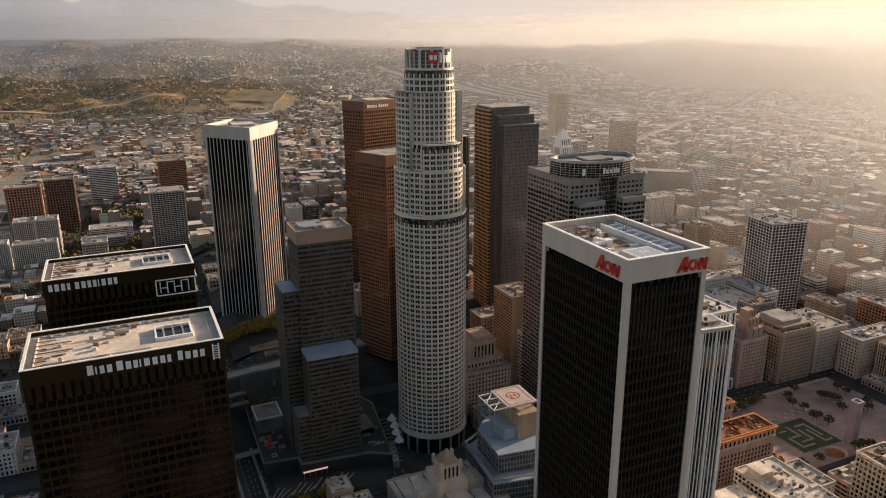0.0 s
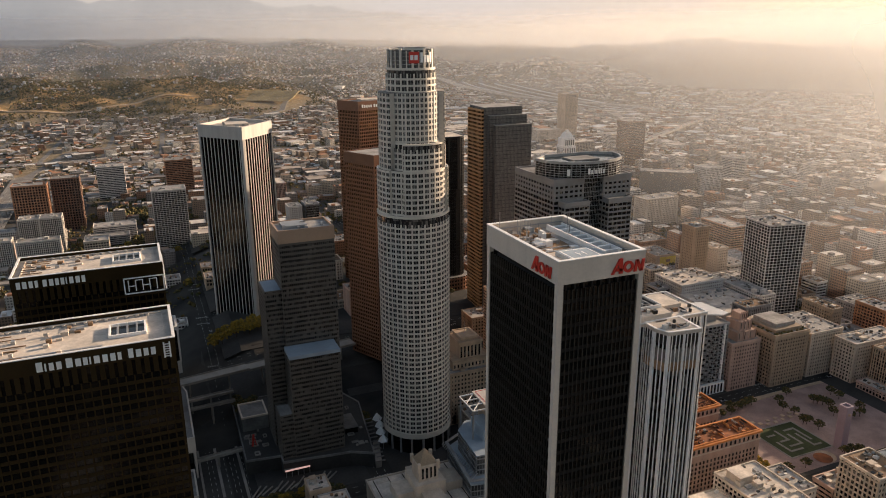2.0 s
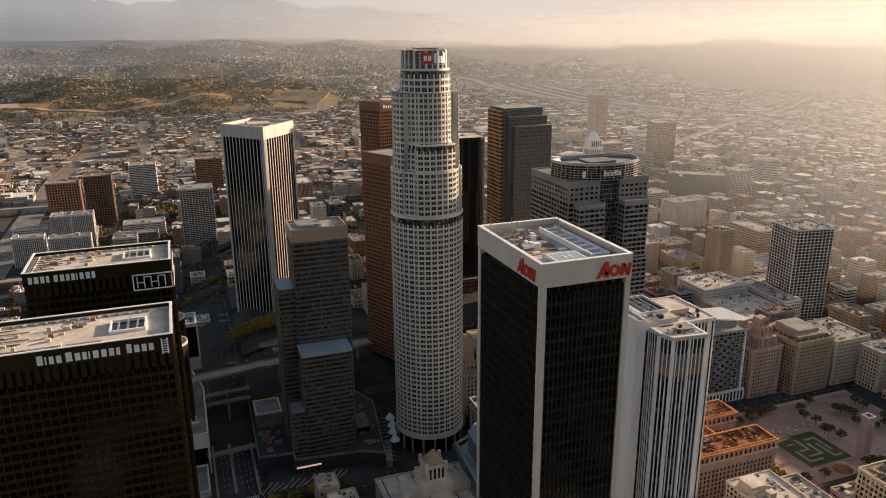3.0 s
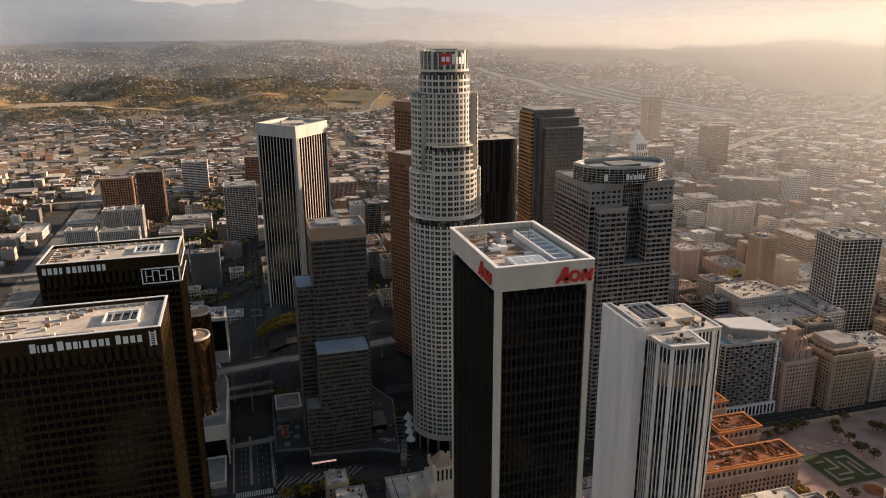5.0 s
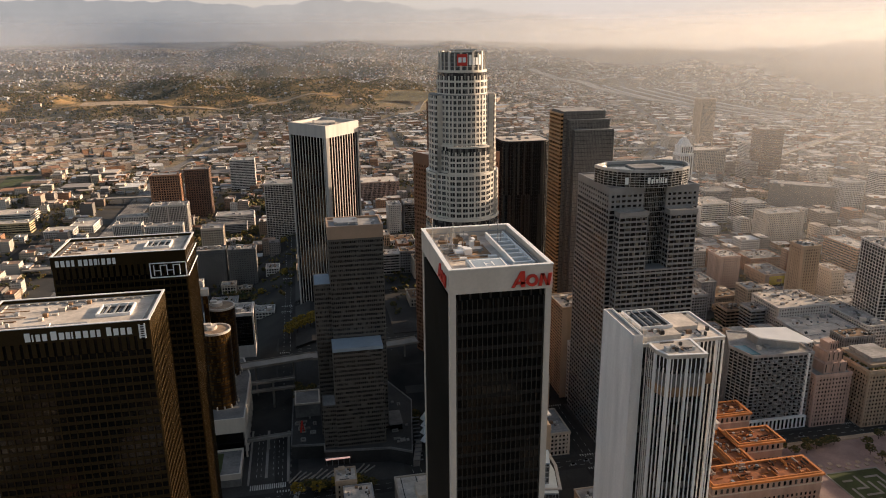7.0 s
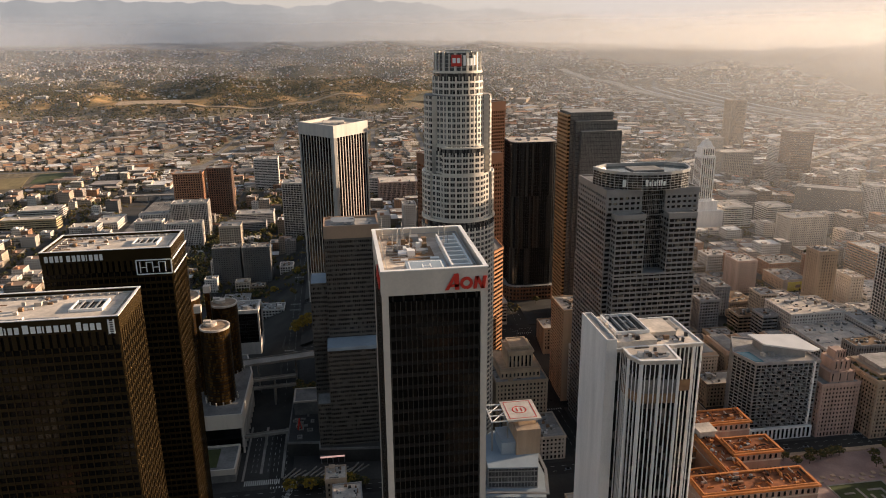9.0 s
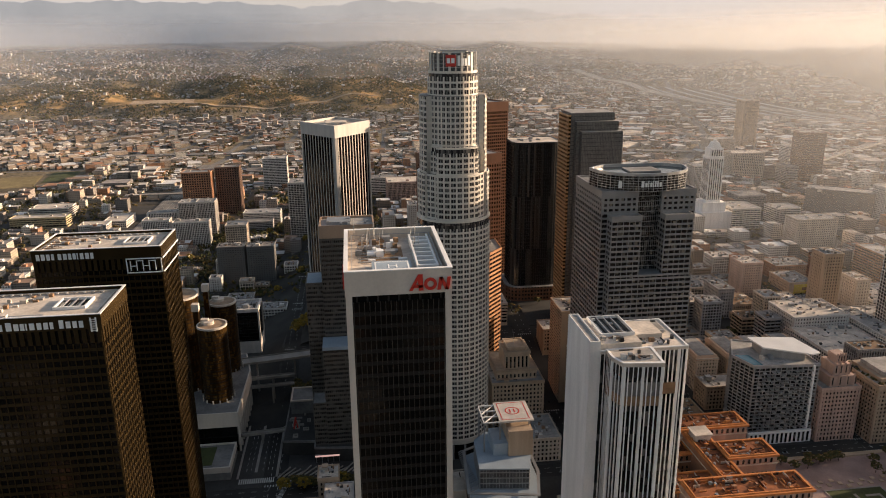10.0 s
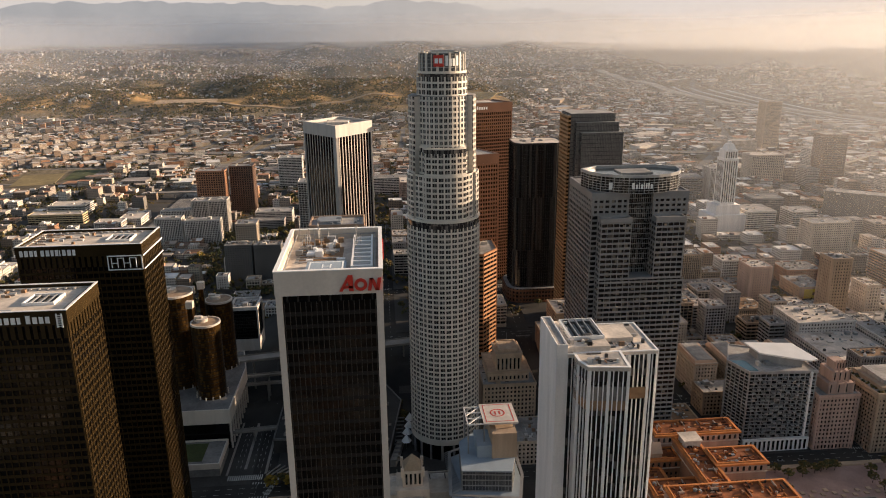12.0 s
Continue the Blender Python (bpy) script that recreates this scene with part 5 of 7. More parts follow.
def pad_building():
    t = thing("office_building", 232, 405, 0, "blue-grey glass office block with a rooftop landing pad", "building")
    P = [(206, 380), (250, 372), (256, 398), (256, 436), (228, 440), (210, 430)]
    TAKEN.append((200, 368, 260, 442))
    facade(t, P, 0, 30, 4.2, (0.8, 0.3), 2.2, (0.2, 0.25), METAL_GREY, GLASS_BLUE, split=False)
    part("terrace_roof", MB().prism(P, 30, 31), ROOF_BLUE, t)
    P2 = [(214, 388), (247, 384), (252, 402), (252, 432), (226, 434), (216, 424)]
    facade(t, P2, 31, 46, 4.2, (0.8, 0.3), 2.2, (0.2, 0.25), METAL_GREY, GLASS_BLUE, split=False)
    part("terrace_roof", MB().prism(grown(P2, 0.3), 46, 47), ROOF_BLUE, t)
    part("pergola_rim", MB().ring(P, -0.3, 1.8, 34.5, 35.1), METAL_GREY, t)
    for k in range(22):
        u = k / 21
        part("pergola_fin", MB().beam((214 - 6 * u, 386 + 46 * u, 34.4), (206.4 - 1.5 * u, 381 + 48 * u, 34.4), 0.35, 0.6), METAL_GREY, t)
    part("core", MB().box(236, 400, 47, 253, 433, 66), BUFF_W, t)
    part("plant_house", MB().box(226, 402, 47, 238, 424, 56), ROOF_BLUE, t)
    pad = part("landing_pad", MB().box(231, 406, 69.5, 255, 433.5, 70.8), WHITE_W, t)
    part("pad_ring", MB().ring(circle(242.5, 420, 5.2, 28), -0.8, 0, 70.8, 70.9), SIGN_RED, pad)
    part("pad_border", MB().ring(rect(233, 408, 252.5, 432), -0.5, 0, 70.8, 70.9), SIGN_RED, pad)
    part("pad_mark", MB().box(240.4, 417.6, 70.8, 241.4, 422.4, 70.9), SIGN_RED, pad)
    part("pad_mark", MB().box(243.4, 417.6, 70.8, 244.4, 422.4, 70.9), SIGN_RED, pad)
    for k in range(4):
        part("open_truss", MB().beam((220, 407 + 8 * k, 70), (231, 407 + 8 * k, 70), 0.6, 0.8), WHITE_PANEL, t)
    part("open_truss", MB().beam((220, 407, 70), (220, 431, 70), 0.6, 0.8), WHITE_PANEL, t)
    part("open_truss", MB().beam((220, 407, 70), (231, 419, 70), 0.5, 0.6), WHITE_PANEL, t)
    part("open_truss", MB().beam((220, 419, 70), (231, 431, 70), 0.5, 0.6), WHITE_PANEL, t)
    for x, y in ((220.5, 408), (220.5, 430), (231.5, 408), (231.5, 431), (252, 408), (252, 431)):
        part("pad_post", MB().box(x - 0.5, y - 0.5, 46, x + 0.5, y + 0.5, 69.6), METAL_GREY, t)


pad_building()


def old_hotel():
    t = thing("old_hotel", 385, 395, 0, "brick hotel with flat orange terracotta roofs and courtyards", "hotel")
    TAKEN.append((320, 338, 432, 450))
    wings = [(362, 426, 426, 446, 41), (390, 385, 426, 406, 41), (345, 343, 426, 364.5, 41), (375, 364.5, 391, 426, 39), (340, 410, 375, 426, 31), (340, 364.5, 375, 384, 33), (345, 384, 360, 410, 25)]
    for x0, y0, x1, y1, h in wings:
        w = part("wing", MB().box(x0, y0, -1, x1, y1, h), ROSE_W if h > 40 else BRICK_W, t)
        part("roof_deck", MB().box(x0 + 1.2, y0 + 1.2, h, x1 - 1.2, y1 - 1.2, h + 0.15), RUST, w)
        part("cornice", MB().ring(rect(x0, y0, x1, y1), -1.2, 1.1, h - 0.7, h + 0.7), TERRACOTTA, w)
        part("inner_parapet", MB().ring(rect(x0, y0, x1, y1), -1.5, -0.6, h + 0.7, h + 1.5), TERRACOTTA, w)
        part("string_course", MB().ring(rect(x0, y0, x1, y1), -0.1, 0.45, h - 6.8, h - 6.0), CREAM_W, w)
        for k in range(max(2, int((x1 - x0) / 4.2))):
            xx = x0 + 1.6 + 4.2 * k
            m = MB().box(xx, y0 - 0.1, h - 5.4, xx + 1.7, y0 + 0.15, h - 2.6)
            m.prism([(xx + 0.25, y0 - 0.1), (xx + 1.45, y0 - 0.1), (xx + 1.45, y0 + 0.15), (xx + 0.25, y0 + 0.15)], h - 2.6, h - 2.0)
            part("arched_window", m, GLASS_DARK, w)
        for k in range(max(2, int((y1 - y0) / 4.2))):
            yy = y0 + 1.6 + 4.2 * k
            part("arched_window", MB().box(x1 - 0.15, yy, h - 5.4, x1 + 0.1, yy + 1.7, h - 2.1), GLASS_DARK, w)
        for k in range(int((h - 12) / 3.7)):
            m = MB()
            for q in range(max(2, int((x1 - x0) / 3.4))):
                m.box(x0 + 1.2 + 3.4 * q, y0 - 0.12, 4 + 3.7 * k, x0 + 2.5 + 3.4 * q, y0 + 0.1, 6.2 + 3.7 * k)
            for q in range(max(2, int((y1 - y0) / 3.4))):
                m.box(x1 - 0.1, y0 + 1.2 + 3.4 * q, 4 + 3.7 * k, x1 + 0.12, y0 + 2.5 + 3.4 * q, 6.2 + 3.7 * k)
            tagged(part("storey_glazing", m, GLASS_DARK, w), kind="stuff")
    r = random.Random(11)
    for k in range(60):
        x0, y0, x1, y1, h = r.choice(wings[:6])
        x, y, s = r.uniform(x0 + 2, x1 - 5), r.uniform(y0 + 2, y1 - 5), r.uniform(0.8, 3.2)
        if k % 4 == 0:
            part("roof_fan", MB().cyl(x, y, 0.6 + s * 0.3, h, h + 1.6, 10).cyl(x, y, 0.3 + s * 0.2, h + 1.6, h + 2.0, 10), METAL_GREY, t)
        elif k % 4 == 1:
            part("roof_pipe", MB().beam((x, y, h + 0.5), (x + r.uniform(-8, 8), y + r.uniform(-1, 1), h + 0.5), 0.35, 0.35), TERRACOTTA, t)
        else:
            part("roof_unit", MB().box(x, y, h, x + s, y + r.uniform(0.8, 3), h + r.uniform(0.8, 2.8)), r.choice((TERRACOTTA, RUST, METAL_GREY, BRICK_W)), t)
    for x0, y0, x1, y1, h in wings:
        m, q = MB(), random.Random(x0 + y0)
        for _ in range(int((x1 - x0) * (y1 - y0) / 22)):
            w, d = q.choice(((q.uniform(0.5, 1.8), q.uniform(0.5, 1.8)), (q.uniform(2, 7), 0.4), (0.4, q.uniform(2, 7))))
            x, y = q.uniform(x0 + 1.6, x1 - 1.6 - min(w, 5)), q.uniform(y0 + 1.6, y1 - 1.6 - min(d, 5))
            m.box(x, y, h, min(x + w, x1 - 1.5), min(y + d, y1 - 1.5), h + q.uniform(0.4, 2.0))
        tagged(part("roof_clutter", m, RUSTY, t), kind="stuff")
    part("pale_roof", MB().box(377, 411, 44, 391, 424, 44.8).box(378, 412, 39, 390, 423, 44), ROOF_PALE, t)
    m = MB()
    m.face((346, 411, 36), (362, 411, 36), (362, 417, 42), (346, 417, 42))
    m.face((362, 423, 36), (346, 423, 36), (346, 417, 42), (362, 417, 42))
    m.face((362, 411, 36), (362, 423, 36), (362, 417, 42))
    m.face((346, 423, 36), (346, 411, 36), (346, 417, 42))
    m.box(346.5, 411.5, 25, 361.5, 422.5, 35.9)
    part("gable_house", m, BROWN_PANEL, t)


old_hotel()


def apartment_glass():
    P = [(445, 490), (452, 467), (506, 464), (506, 500), (460, 520)]
    t = building(P, 68, GREY_W, "frame", "grey glass apartment tower with stacked balconies and a white roof canopy", fh=3.0, pane=GLASS_DARK, name="apartment_tower", units=2)
    part("roof_canopy", MB().prism([(468, 484), (500, 466), (508, 468), (504, 500), (466, 506)], 75.4, 76.6, True, True), WHITE_PANEL, t)
    part("penthouse", MB().prism([(468, 486), (498, 472), (502, 498), (470, 504)], 68, 75.4), GREY_W, t)
    for c in range(13):
        x = 454 + 4 * c
        ob = part("balcony", MB().box(x, 462.2, 6, x + 2.4, 464.4, 7.1), METAL_GREY, t)
        for k in range(1, 20):
            if (k * 7 + c * 3) % 5 < 3:
                again(ob, 0, 0, 3.0 * k)
    part("roof_pool", MB().prism([(446.5, 489.5), (452.5, 470), (460, 469), (458, 488)], 68.2, 68.6), plain("pool_water", (0.05, 0.16, 0.20), 0.15, vary=0.2), t)
    part("podium", MB().box(450, 460.5, 0, 505, 463, 11), WHITE_PANEL, t)
    for k in range(14):
        part("podium_slot", MB().box(451.5 + 3.8 * k, 460.3, 1, 453.3 + 3.8 * k, 460.6, 9.5), GLASS_DARK, t)
    part("white_column", MB().box(500.5, 462.4, 0, 502.2, 464.6, 68), WHITE_PANEL, t)


apartment_glass()


def deco_block():
    t = building(rect(508, 459, 542, 500), 48, ROSE_W, "punched", "pink art deco office block with a stepped tower", fh=3.7, units=2)
    for a, b, c, d, z0, z1 in ((516, 462, 538, 486, 48, 57), (520, 465, 535, 482, 57, 66), (523, 468, 532, 479, 66, 73)):
        up = part("upper_tier", MB().box(a, b, z0, c, d, z1), ROSE_W, t)
        for k in range(4):
            x = a + 0.5 + (c - a - 2) * k / 3
            part("pilaster", MB().box(x, b - 0.5, z0, x + 1.1, b + 0.4, z1 + 1.6), ROSE_W, up)
            part("slot_window", MB().box(x + 1.4, b - 0.1, z0 + 1.5, x + 2.4, b + 0.1, z1 - 1), GLASS_DARK, up)


deco_block()
for x0, y0, x1, y1, h in ((356, 262, 391, 314, 41), (316, 258, 348, 303, 38)):
    t = building(rect(x0, y0, x1, y1), h, CREAM_W, "grid", "cream stone block with a pale roof crowded with plant", fh=3.6, units=9, roof=ROOF_PALE)
    part("stair_house", MB().box(x0 + 4, y1 - 18, h, x0 + 15, y1 - 6, h + 5.5), CREAM_W, t)
    part("stair_roof", MB().box(x0 + 3.6, y1 - 18.4, h + 5.5, x0 + 15.4, y1 - 5.6, h + 6), ROOF_PALE, t)
    for k in range(5):
        part("vent_drum", MB().cyl(x0 + 20 + 2.8 * (k % 3), y1 - 14 - 4 * (k // 3), 1.1, h, h + 3.2, 12), METAL_GREY, t)
t = building(rect(551, 450, 593, 496), 52, TAN_W, "punched", "tan brick office block with a planted roof and heavy cornice", fh=3.6, units=3)
part("upper_terrace", MB().box(556, 455, 52, 589, 492, 55.5), TAN_W, t)
part("upper_terrace", MB().box(561, 460, 55.5, 585, 488, 59), ROOF_GREY, t)
shrubs, rb = [], random.Random(62)
for k in range(90):
    e = 1.5 + rb.uniform(0, 2.5)
    shrubs.append(rb.choice(((rb.uniform(553, 591), 450 + e), (rb.uniform(553, 591), 496 - e), (551 + e, rb.uniform(452, 494)), (593 - e, rb.uniform(452, 494)), (rb.uniform(557, 588), 456.5 + e * 0.6))))
part("bracket_cornice", MB().ring(rect(551, 450, 593, 496), -0.3, 1.4, 49.5, 51.0), TAN_W, t)
building(rect(600, 452, 642, 500), 45, CREAM_W, "punched", "cream corner office block", fh=3.7)
t = building(rect(628, 425, 690, 448), 40, CREAM_W, "punched", "cream block with a painted brown mural wall", fh=3.6)
part("mural_panel", MB().box(650, 424.2, 6, 688, 424.8, 36), ROOF_BROWN, t)
building(rect(576, 545, 640, 610), 35, WHITE_W, "grid", "broad white warehouse block with a blank side", blind=(0,), units=9, roof=ROOF_PALE)
building(rect(580, 612, 640, 660), 45, WHITE_W, "punched", "white department block with rows of windows", units=8, roof=ROOF_PALE)
building(rect(645, 560, 668, 640), 40, WHITE_W, "grid", "long white block with square windows", units=4)
for k in range(4):
    t = building(rect(449 + 30 * k, 556, 470 + 30 * k, 600), 33, BUFF_W if k % 2 else CREAM_W, "punched", "buff brick block with a brown hipped eave", units=2, group="row of buff blocks")
    P = rect(449 + 30 * k, 556, 470 + 30 * k, 600)
    part("hipped_eave", MB().prism(grown(P, 1.0), 32.6, 36, shrink=0.86), BROWN_PANEL, t)
    part("flat_top", MB().prism(grown(P, -3), 35.5, 36.4), ROOF_GREY, t)
building(rect(443, 522, 540, 545), 22, TAN_W, "punched", "low tan block with a long roof", units=5)
building([(676, 586), (722, 578), (726, 622), (682, 628)], 112, WHITE_W, "frame", "tall gridded residential tower with a roof crown", fh=3.6, name="residential_tower", units=6, pane=GLASS_DARK)
building(rect(655, 640, 730, 668), 30, GREY_W, "grid", "grey glass podium block", pane=GLASS_BLUE)
building(rect(650, 676, 672, 700), 90, BUFF_W, "punched", "buff slab behind the residential tower", fh=3.6)
building(rect(818, 786, 850, 850), 45, plain("orange_tan_slab", (0.44, 0.25, 0.15), 0.75, vary=0.15), "ribbon", "long tan office slab", fh=3.6)
building(rect(728, 690, 754, 772), 27, WHITE_W, "garage", "white concrete parking structure with open decks", fh=3.0, pane=GLASS_BLACK, roof=ROOF_PALE, name="parking_structure", units=2)
building(rect(758, 690, 800, 760), 22, ROSE_W, "garage", "pale concrete parking structure with open decks", fh=3.0, pane=GLASS_BLACK, name="parking_structure", units=2)
t = building(rect(690, 793, 725, 840), 15, BUFF_W, "punched", "low buff block with a yellow painted wall", units=3, blind=(0,))
part("yellow_wall", MB().box(696, 791.9, 1, 724, 792.4, 13), YELLOW, t)
part("wall_emblem", MB().box(707, 791.6, 5, 714, 791.9, 9), ROOF_BROWN, t)
building(rect(702, 846, 752, 885), 20, BRICK_W, "punched", "orange brick market block with a white eave", units=4)
building(rect(780, 1110, 830, 1165), 35, WHITE_W, "ribbon", "white civic office block with ribbon windows")
building(rect(850, 1220, 905, 1262), 32, GREY_W, "glassy", "grey glass courthouse block with white frame", pane=GLASS_BLUE)
building(rect(866, 1120, 910, 1160), 30, WHITE_W, "ribbon", "pale low civic block")
building([(979, 1214), (1066, 1143), (1090, 1170), (1003, 1245)], 44, SLATE_W, "glassy", "long dark grey government block", pane=GLASS_GREY, units=5)
building(rect(812, 975, 878, 1010), 48, CREAM_W, "punched", "cream office block with square windows and roof plant", fh=3.6)
building(rect(1073, 1125, 1114, 1160), 58, WHITE_W, "grid", "white gridded office tower", fh=3.6)
building(rect(1209, 1196, 1245, 1230), 58, WHITE_W, "ribbon", "white banded office tower")
building(rect(985, 1500, 1060, 1545), 64, CREAM_W, "square", "beige courts building with vertical piers", roof=ROOF_PALE)
building(rect(1085, 1448, 1130, 1490), 40, GREY_W, "ribbon", "low grey civic block")
building(rect(1112, 1440, 1162, 1485), 114, plain("brown_glass_tower", (0.16, 0.085, 0.055), 0.5, vary=0.15), "ribbon", "brown office tower with rounded dark floors", fh=3.8)
building(rect(1230, 1915, 1275, 1955), 140, plain("sand_tower", (0.64, 0.49, 0.35), 0.7, vary=0.12), "fins", "sand-coloured slender tower with blank corners", fh=4.0, name="office_tower")
building(rect(700, 1335, 800, 1375), 52, GREY_W, "ribbon", "long grey office slab with strip windows", fh=3.7)
building(rect(812, 1330, 860, 1365), 70, WHITE_W, "fins", "white civic tower with vertical ribs")
building(rect(1180, 1600, 1240, 1640), 60, WHITE_W, "ribbon", "white civic office block")
building(rect(1100, 1850, 1180, 1890), 45, CREAM_W, "punched", "cream station-side office block")


def city_hall():
    t = thing("city_hall", 749, 1137, 10, "white stepped civic tower with a pyramid top", "city hall")
    TAKEN.append((700, 1090, 800, 1185))
    part("base", MB().box(718, 1114, 0, 780, 1162, 30), WHITE, t)
    part("shoulder", MB().box(728, 1119, 30, 770, 1156, 46), WHITE, t)
    shaft = part("shaft", MB().box(736.5, 1124, 46, 761.5, 1150, 124), WHITE, t)
    for f in range(4):
        for k in range(6):
            if f == 0:
                part("window_strip", MB().box(738.4 + 3.8 * k, 1123.7, 50, 740.0 + 3.8 * k, 1124.2, 120), GLASS_DARK, shaft)
            elif f == 1:
                part("window_strip", MB().box(736.2, 1126 + 3.8 * k, 50, 736.7, 1127.6 + 3.8 * k, 120), GLASS_DARK, shaft)
    part("loggia", MB().box(738, 1126, 122, 760, 1148, 138), WHITE, t)
    for k in range(5):
        part("loggia_opening", MB().box(740 + 4 * k, 1125.8, 125, 742 + 4 * k, 1126.1, 135), GLASS_DARK, t)
    part("stepped_roof", MB().prism(rect(740, 1128, 758, 1146), 138, 148, shrink=0.55), WHITE, t)
    part("lantern", MB().box(746.5, 1134.5, 148, 751.5, 1139.5, 152), WHITE, t)


city_hall()

# ---- streets, squares, bridges ----
XS = [-560, -450, -340, -225, -70, 68, 168, 307, 434, 546, 670, 800, 930, 1060, 1190, 1320, 1450]
YS = [-420, -300, -180, -60, 60, 148, 322, 449, 550, 660, 785, 905, 1030, 1190, 1320, 1450, 1580]
SQUARE = (450, 334, 606, 440)
for i in range(len(XS) - 1):
    for j in range(len(YS) - 1):
        x0, x1, y0, y1 = XS[i] + 9, XS[i + 1] - 9, YS[j] + 8, YS[j + 1] - 8
        if x0 < -235 and x1 > -215:
            continue
        m = MB()
        nx, ny = 5, 5
        pts = [[(x0 + (x1 - x0) * a / nx, y0 + (y1 - y0) * b / ny) for a in range(nx + 1)] for b in range(ny + 1)]
        k0 = len(m.v)
        m.v += [(x, y, ground_z(x, y) + 0.16) for row in pts for x, y in row]
        m.f += [(b * (nx + 1) + a, b * (nx + 1) + a + 1, (b + 1) * (nx + 1) + a + 1, (b + 1) * (nx + 1) + a) for b in range(ny) for a in range(nx)]
        rim = [pts[0][a] for a in range(nx + 1)] + [pts[b][nx] for b in range(1, ny + 1)] + [pts[ny][a] for a in range(nx - 1, -1, -1)] + [pts[b][0] for b in range(ny - 1, 0, -1)]
        for q in range(len(rim)):
            (ax, ay), (bx, by) = rim[q], rim[(q + 1) % len(rim)]
            m.face((ax, ay, ground_z(ax, ay) - 1), (bx, by, ground_z(bx, by) - 1), (bx, by, ground_z(bx, by) + 0.16), (ax, ay, ground_z(ax, ay) + 0.16))
        solo("pavement", m, PAVING, "concrete pavement of a city block toned dark for shade, with a raised kerb", "pavement", "structure")

m = MB()
for x in XS[5:13]:
    y = 120.0
    while y < 1200:
        for off in (-3.2, 3.2):
            z = ground_z(x, y) + 0.06
            m.face((x + off - 0.12, y, z), (x + off + 0.12, y, z), (x + off + 0.12, y + 4, z), (x + off - 0.12, y + 4, z))
        y += 9
for y in YS[5:12]:
    x = -200.0
    while x < 1100:
        for off in (-3.2, 3.2):
            z = ground_z(x, y) + 0.06
            m.face((x, y + off - 0.12, z), (x + 4, y + off - 0.12, z), (x + 4, y + off + 0.12, z), (x, y + off + 0.12, z))
        x += 9
for x in XS[5:13]:
    for y in YS[5:12]:
        for k in range(7):
            for s in (-10.5, 8.0):
                z = ground_z(x, y) + 0.07
                m.face((x - 7 + 2.1 * k, y + s, z), (x - 6.2 + 2.1 * k, y + s, z), (x - 6.2 + 2.1 * k, y + s + 2.6, z), (x - 7 + 2.1 * k, y + s + 2.6, z))
solo("road_marking", m, MARK, "white lane lines and crossings on the streets", "marking", "stuff")

# the motorway to the west, with its lanes and a pair of bridges over it
m = MB()
m.face((-246, 400, 0.35), (-204, 400, 0.35), (-206, 1900, 8.4), (-250, 1900, 8.4))
ob = solo("motorway", m, plain("worn_asphalt", (0.20, 0.185, 0.17), 0.85, fine=0.5, vary=0.3), "broad worn motorway", "road", "structure")
m = MB()
for lane in range(9):
    for k in range(120):
        y = 420 + 12 * k
        x = -243 + lane * 4.6
        z = 0.45 + 8.05 * (y - 400) / 1500
        m.face((x, y, z), (x + 0.3, y, z), (x + 0.3, y + (12 if lane in (0, 4, 8) else 4), z), (x, y + (12 if lane in (0, 4, 8) else 4), z))
solo("lane_line", m, MARK, "painted lane lines of the motorway", "marking", "stuff")


m = MB()
for k in range(22):
    a0, a1 = radians(95 - 7 * k), radians(95 - 7 * (k + 1))
    for rr, ww in ((62, 9), (44, 7)):
        z = 3 + 0.35 * k
        pts = [(20 + (rr + e) * math.cos(u) * 0.9, 880 + (rr + e) * math.sin(u) * 1.9) for u in (a0, a1) for e in (-ww / 2, ww / 2)]
        m.face((*pts[0], z), (*pts[1], z), (*pts[3], z), (*pts[2], z))
solo("ramp", m, BRIDGE, "curved concrete ramp winding between the towers", "road", "structure")


def bridge(a, b, w, z, label, material=BRIDGE):
    t = thing("road_bridge", (a[0] + b[0]) / 2, (a[1] + b[1]) / 2, 0, label, "bridge")
    d = (Vector(b) - Vector(a)).normalized()
    s = Vector((-d.y, d.x)) * w / 2
    q = [tuple(Vector(a) - s), tuple(Vector(b) - s), tuple(Vector(b) + s), tuple(Vector(a) + s)]
    part("deck", MB().prism(q, z - 1.2, z, True, True), material, t)
    for sg in (-1, 1):
        p0, p1 = Vector(a) + s * sg, Vector(b) + s * sg
        part("parapet", MB().beam((p0.x, p0.y, z + 0.5), (p1.x, p1.y, z + 0.5), 0.4, 1.1), material, t)
    ln = (Vector(b) - Vector(a)).length
    for k in range(max(1, int(ln / 25))):
        p = Vector(a) + d * ln * (k + 0.5) / max(1, int(ln / 25))
        part("pillar", MB().box(p.x - 0.8, p.y - 0.8, -2, p.x + 0.8, p.y + 0.8, z - 1.2), material, t)


bridge((24, 604), (92, 616), 13, 37, "sunlit concrete road bridge over the sunken street")
bridge((92, 616), (196, 634), 14, 36, "concrete road deck beside the round tower")
bridge((37, 591), (76, 595), 4.5, 26, "narrow pale concrete footbridge over the street")
bridge((37, 584), (76, 587), 3, 21, "narrow pale concrete footbridge over the street")
bridge((34, 518.5), (73, 522.5), 4, 10.6, "narrow pale concrete footbridge over the street")
bridge((-300, 1040), (-150, 1046), 16, 14, "plain concrete motorway overpass bridge")
bridge((-300, 1500), (-150, 1500), 18, 17, "plain concrete motorway overpass bridge")

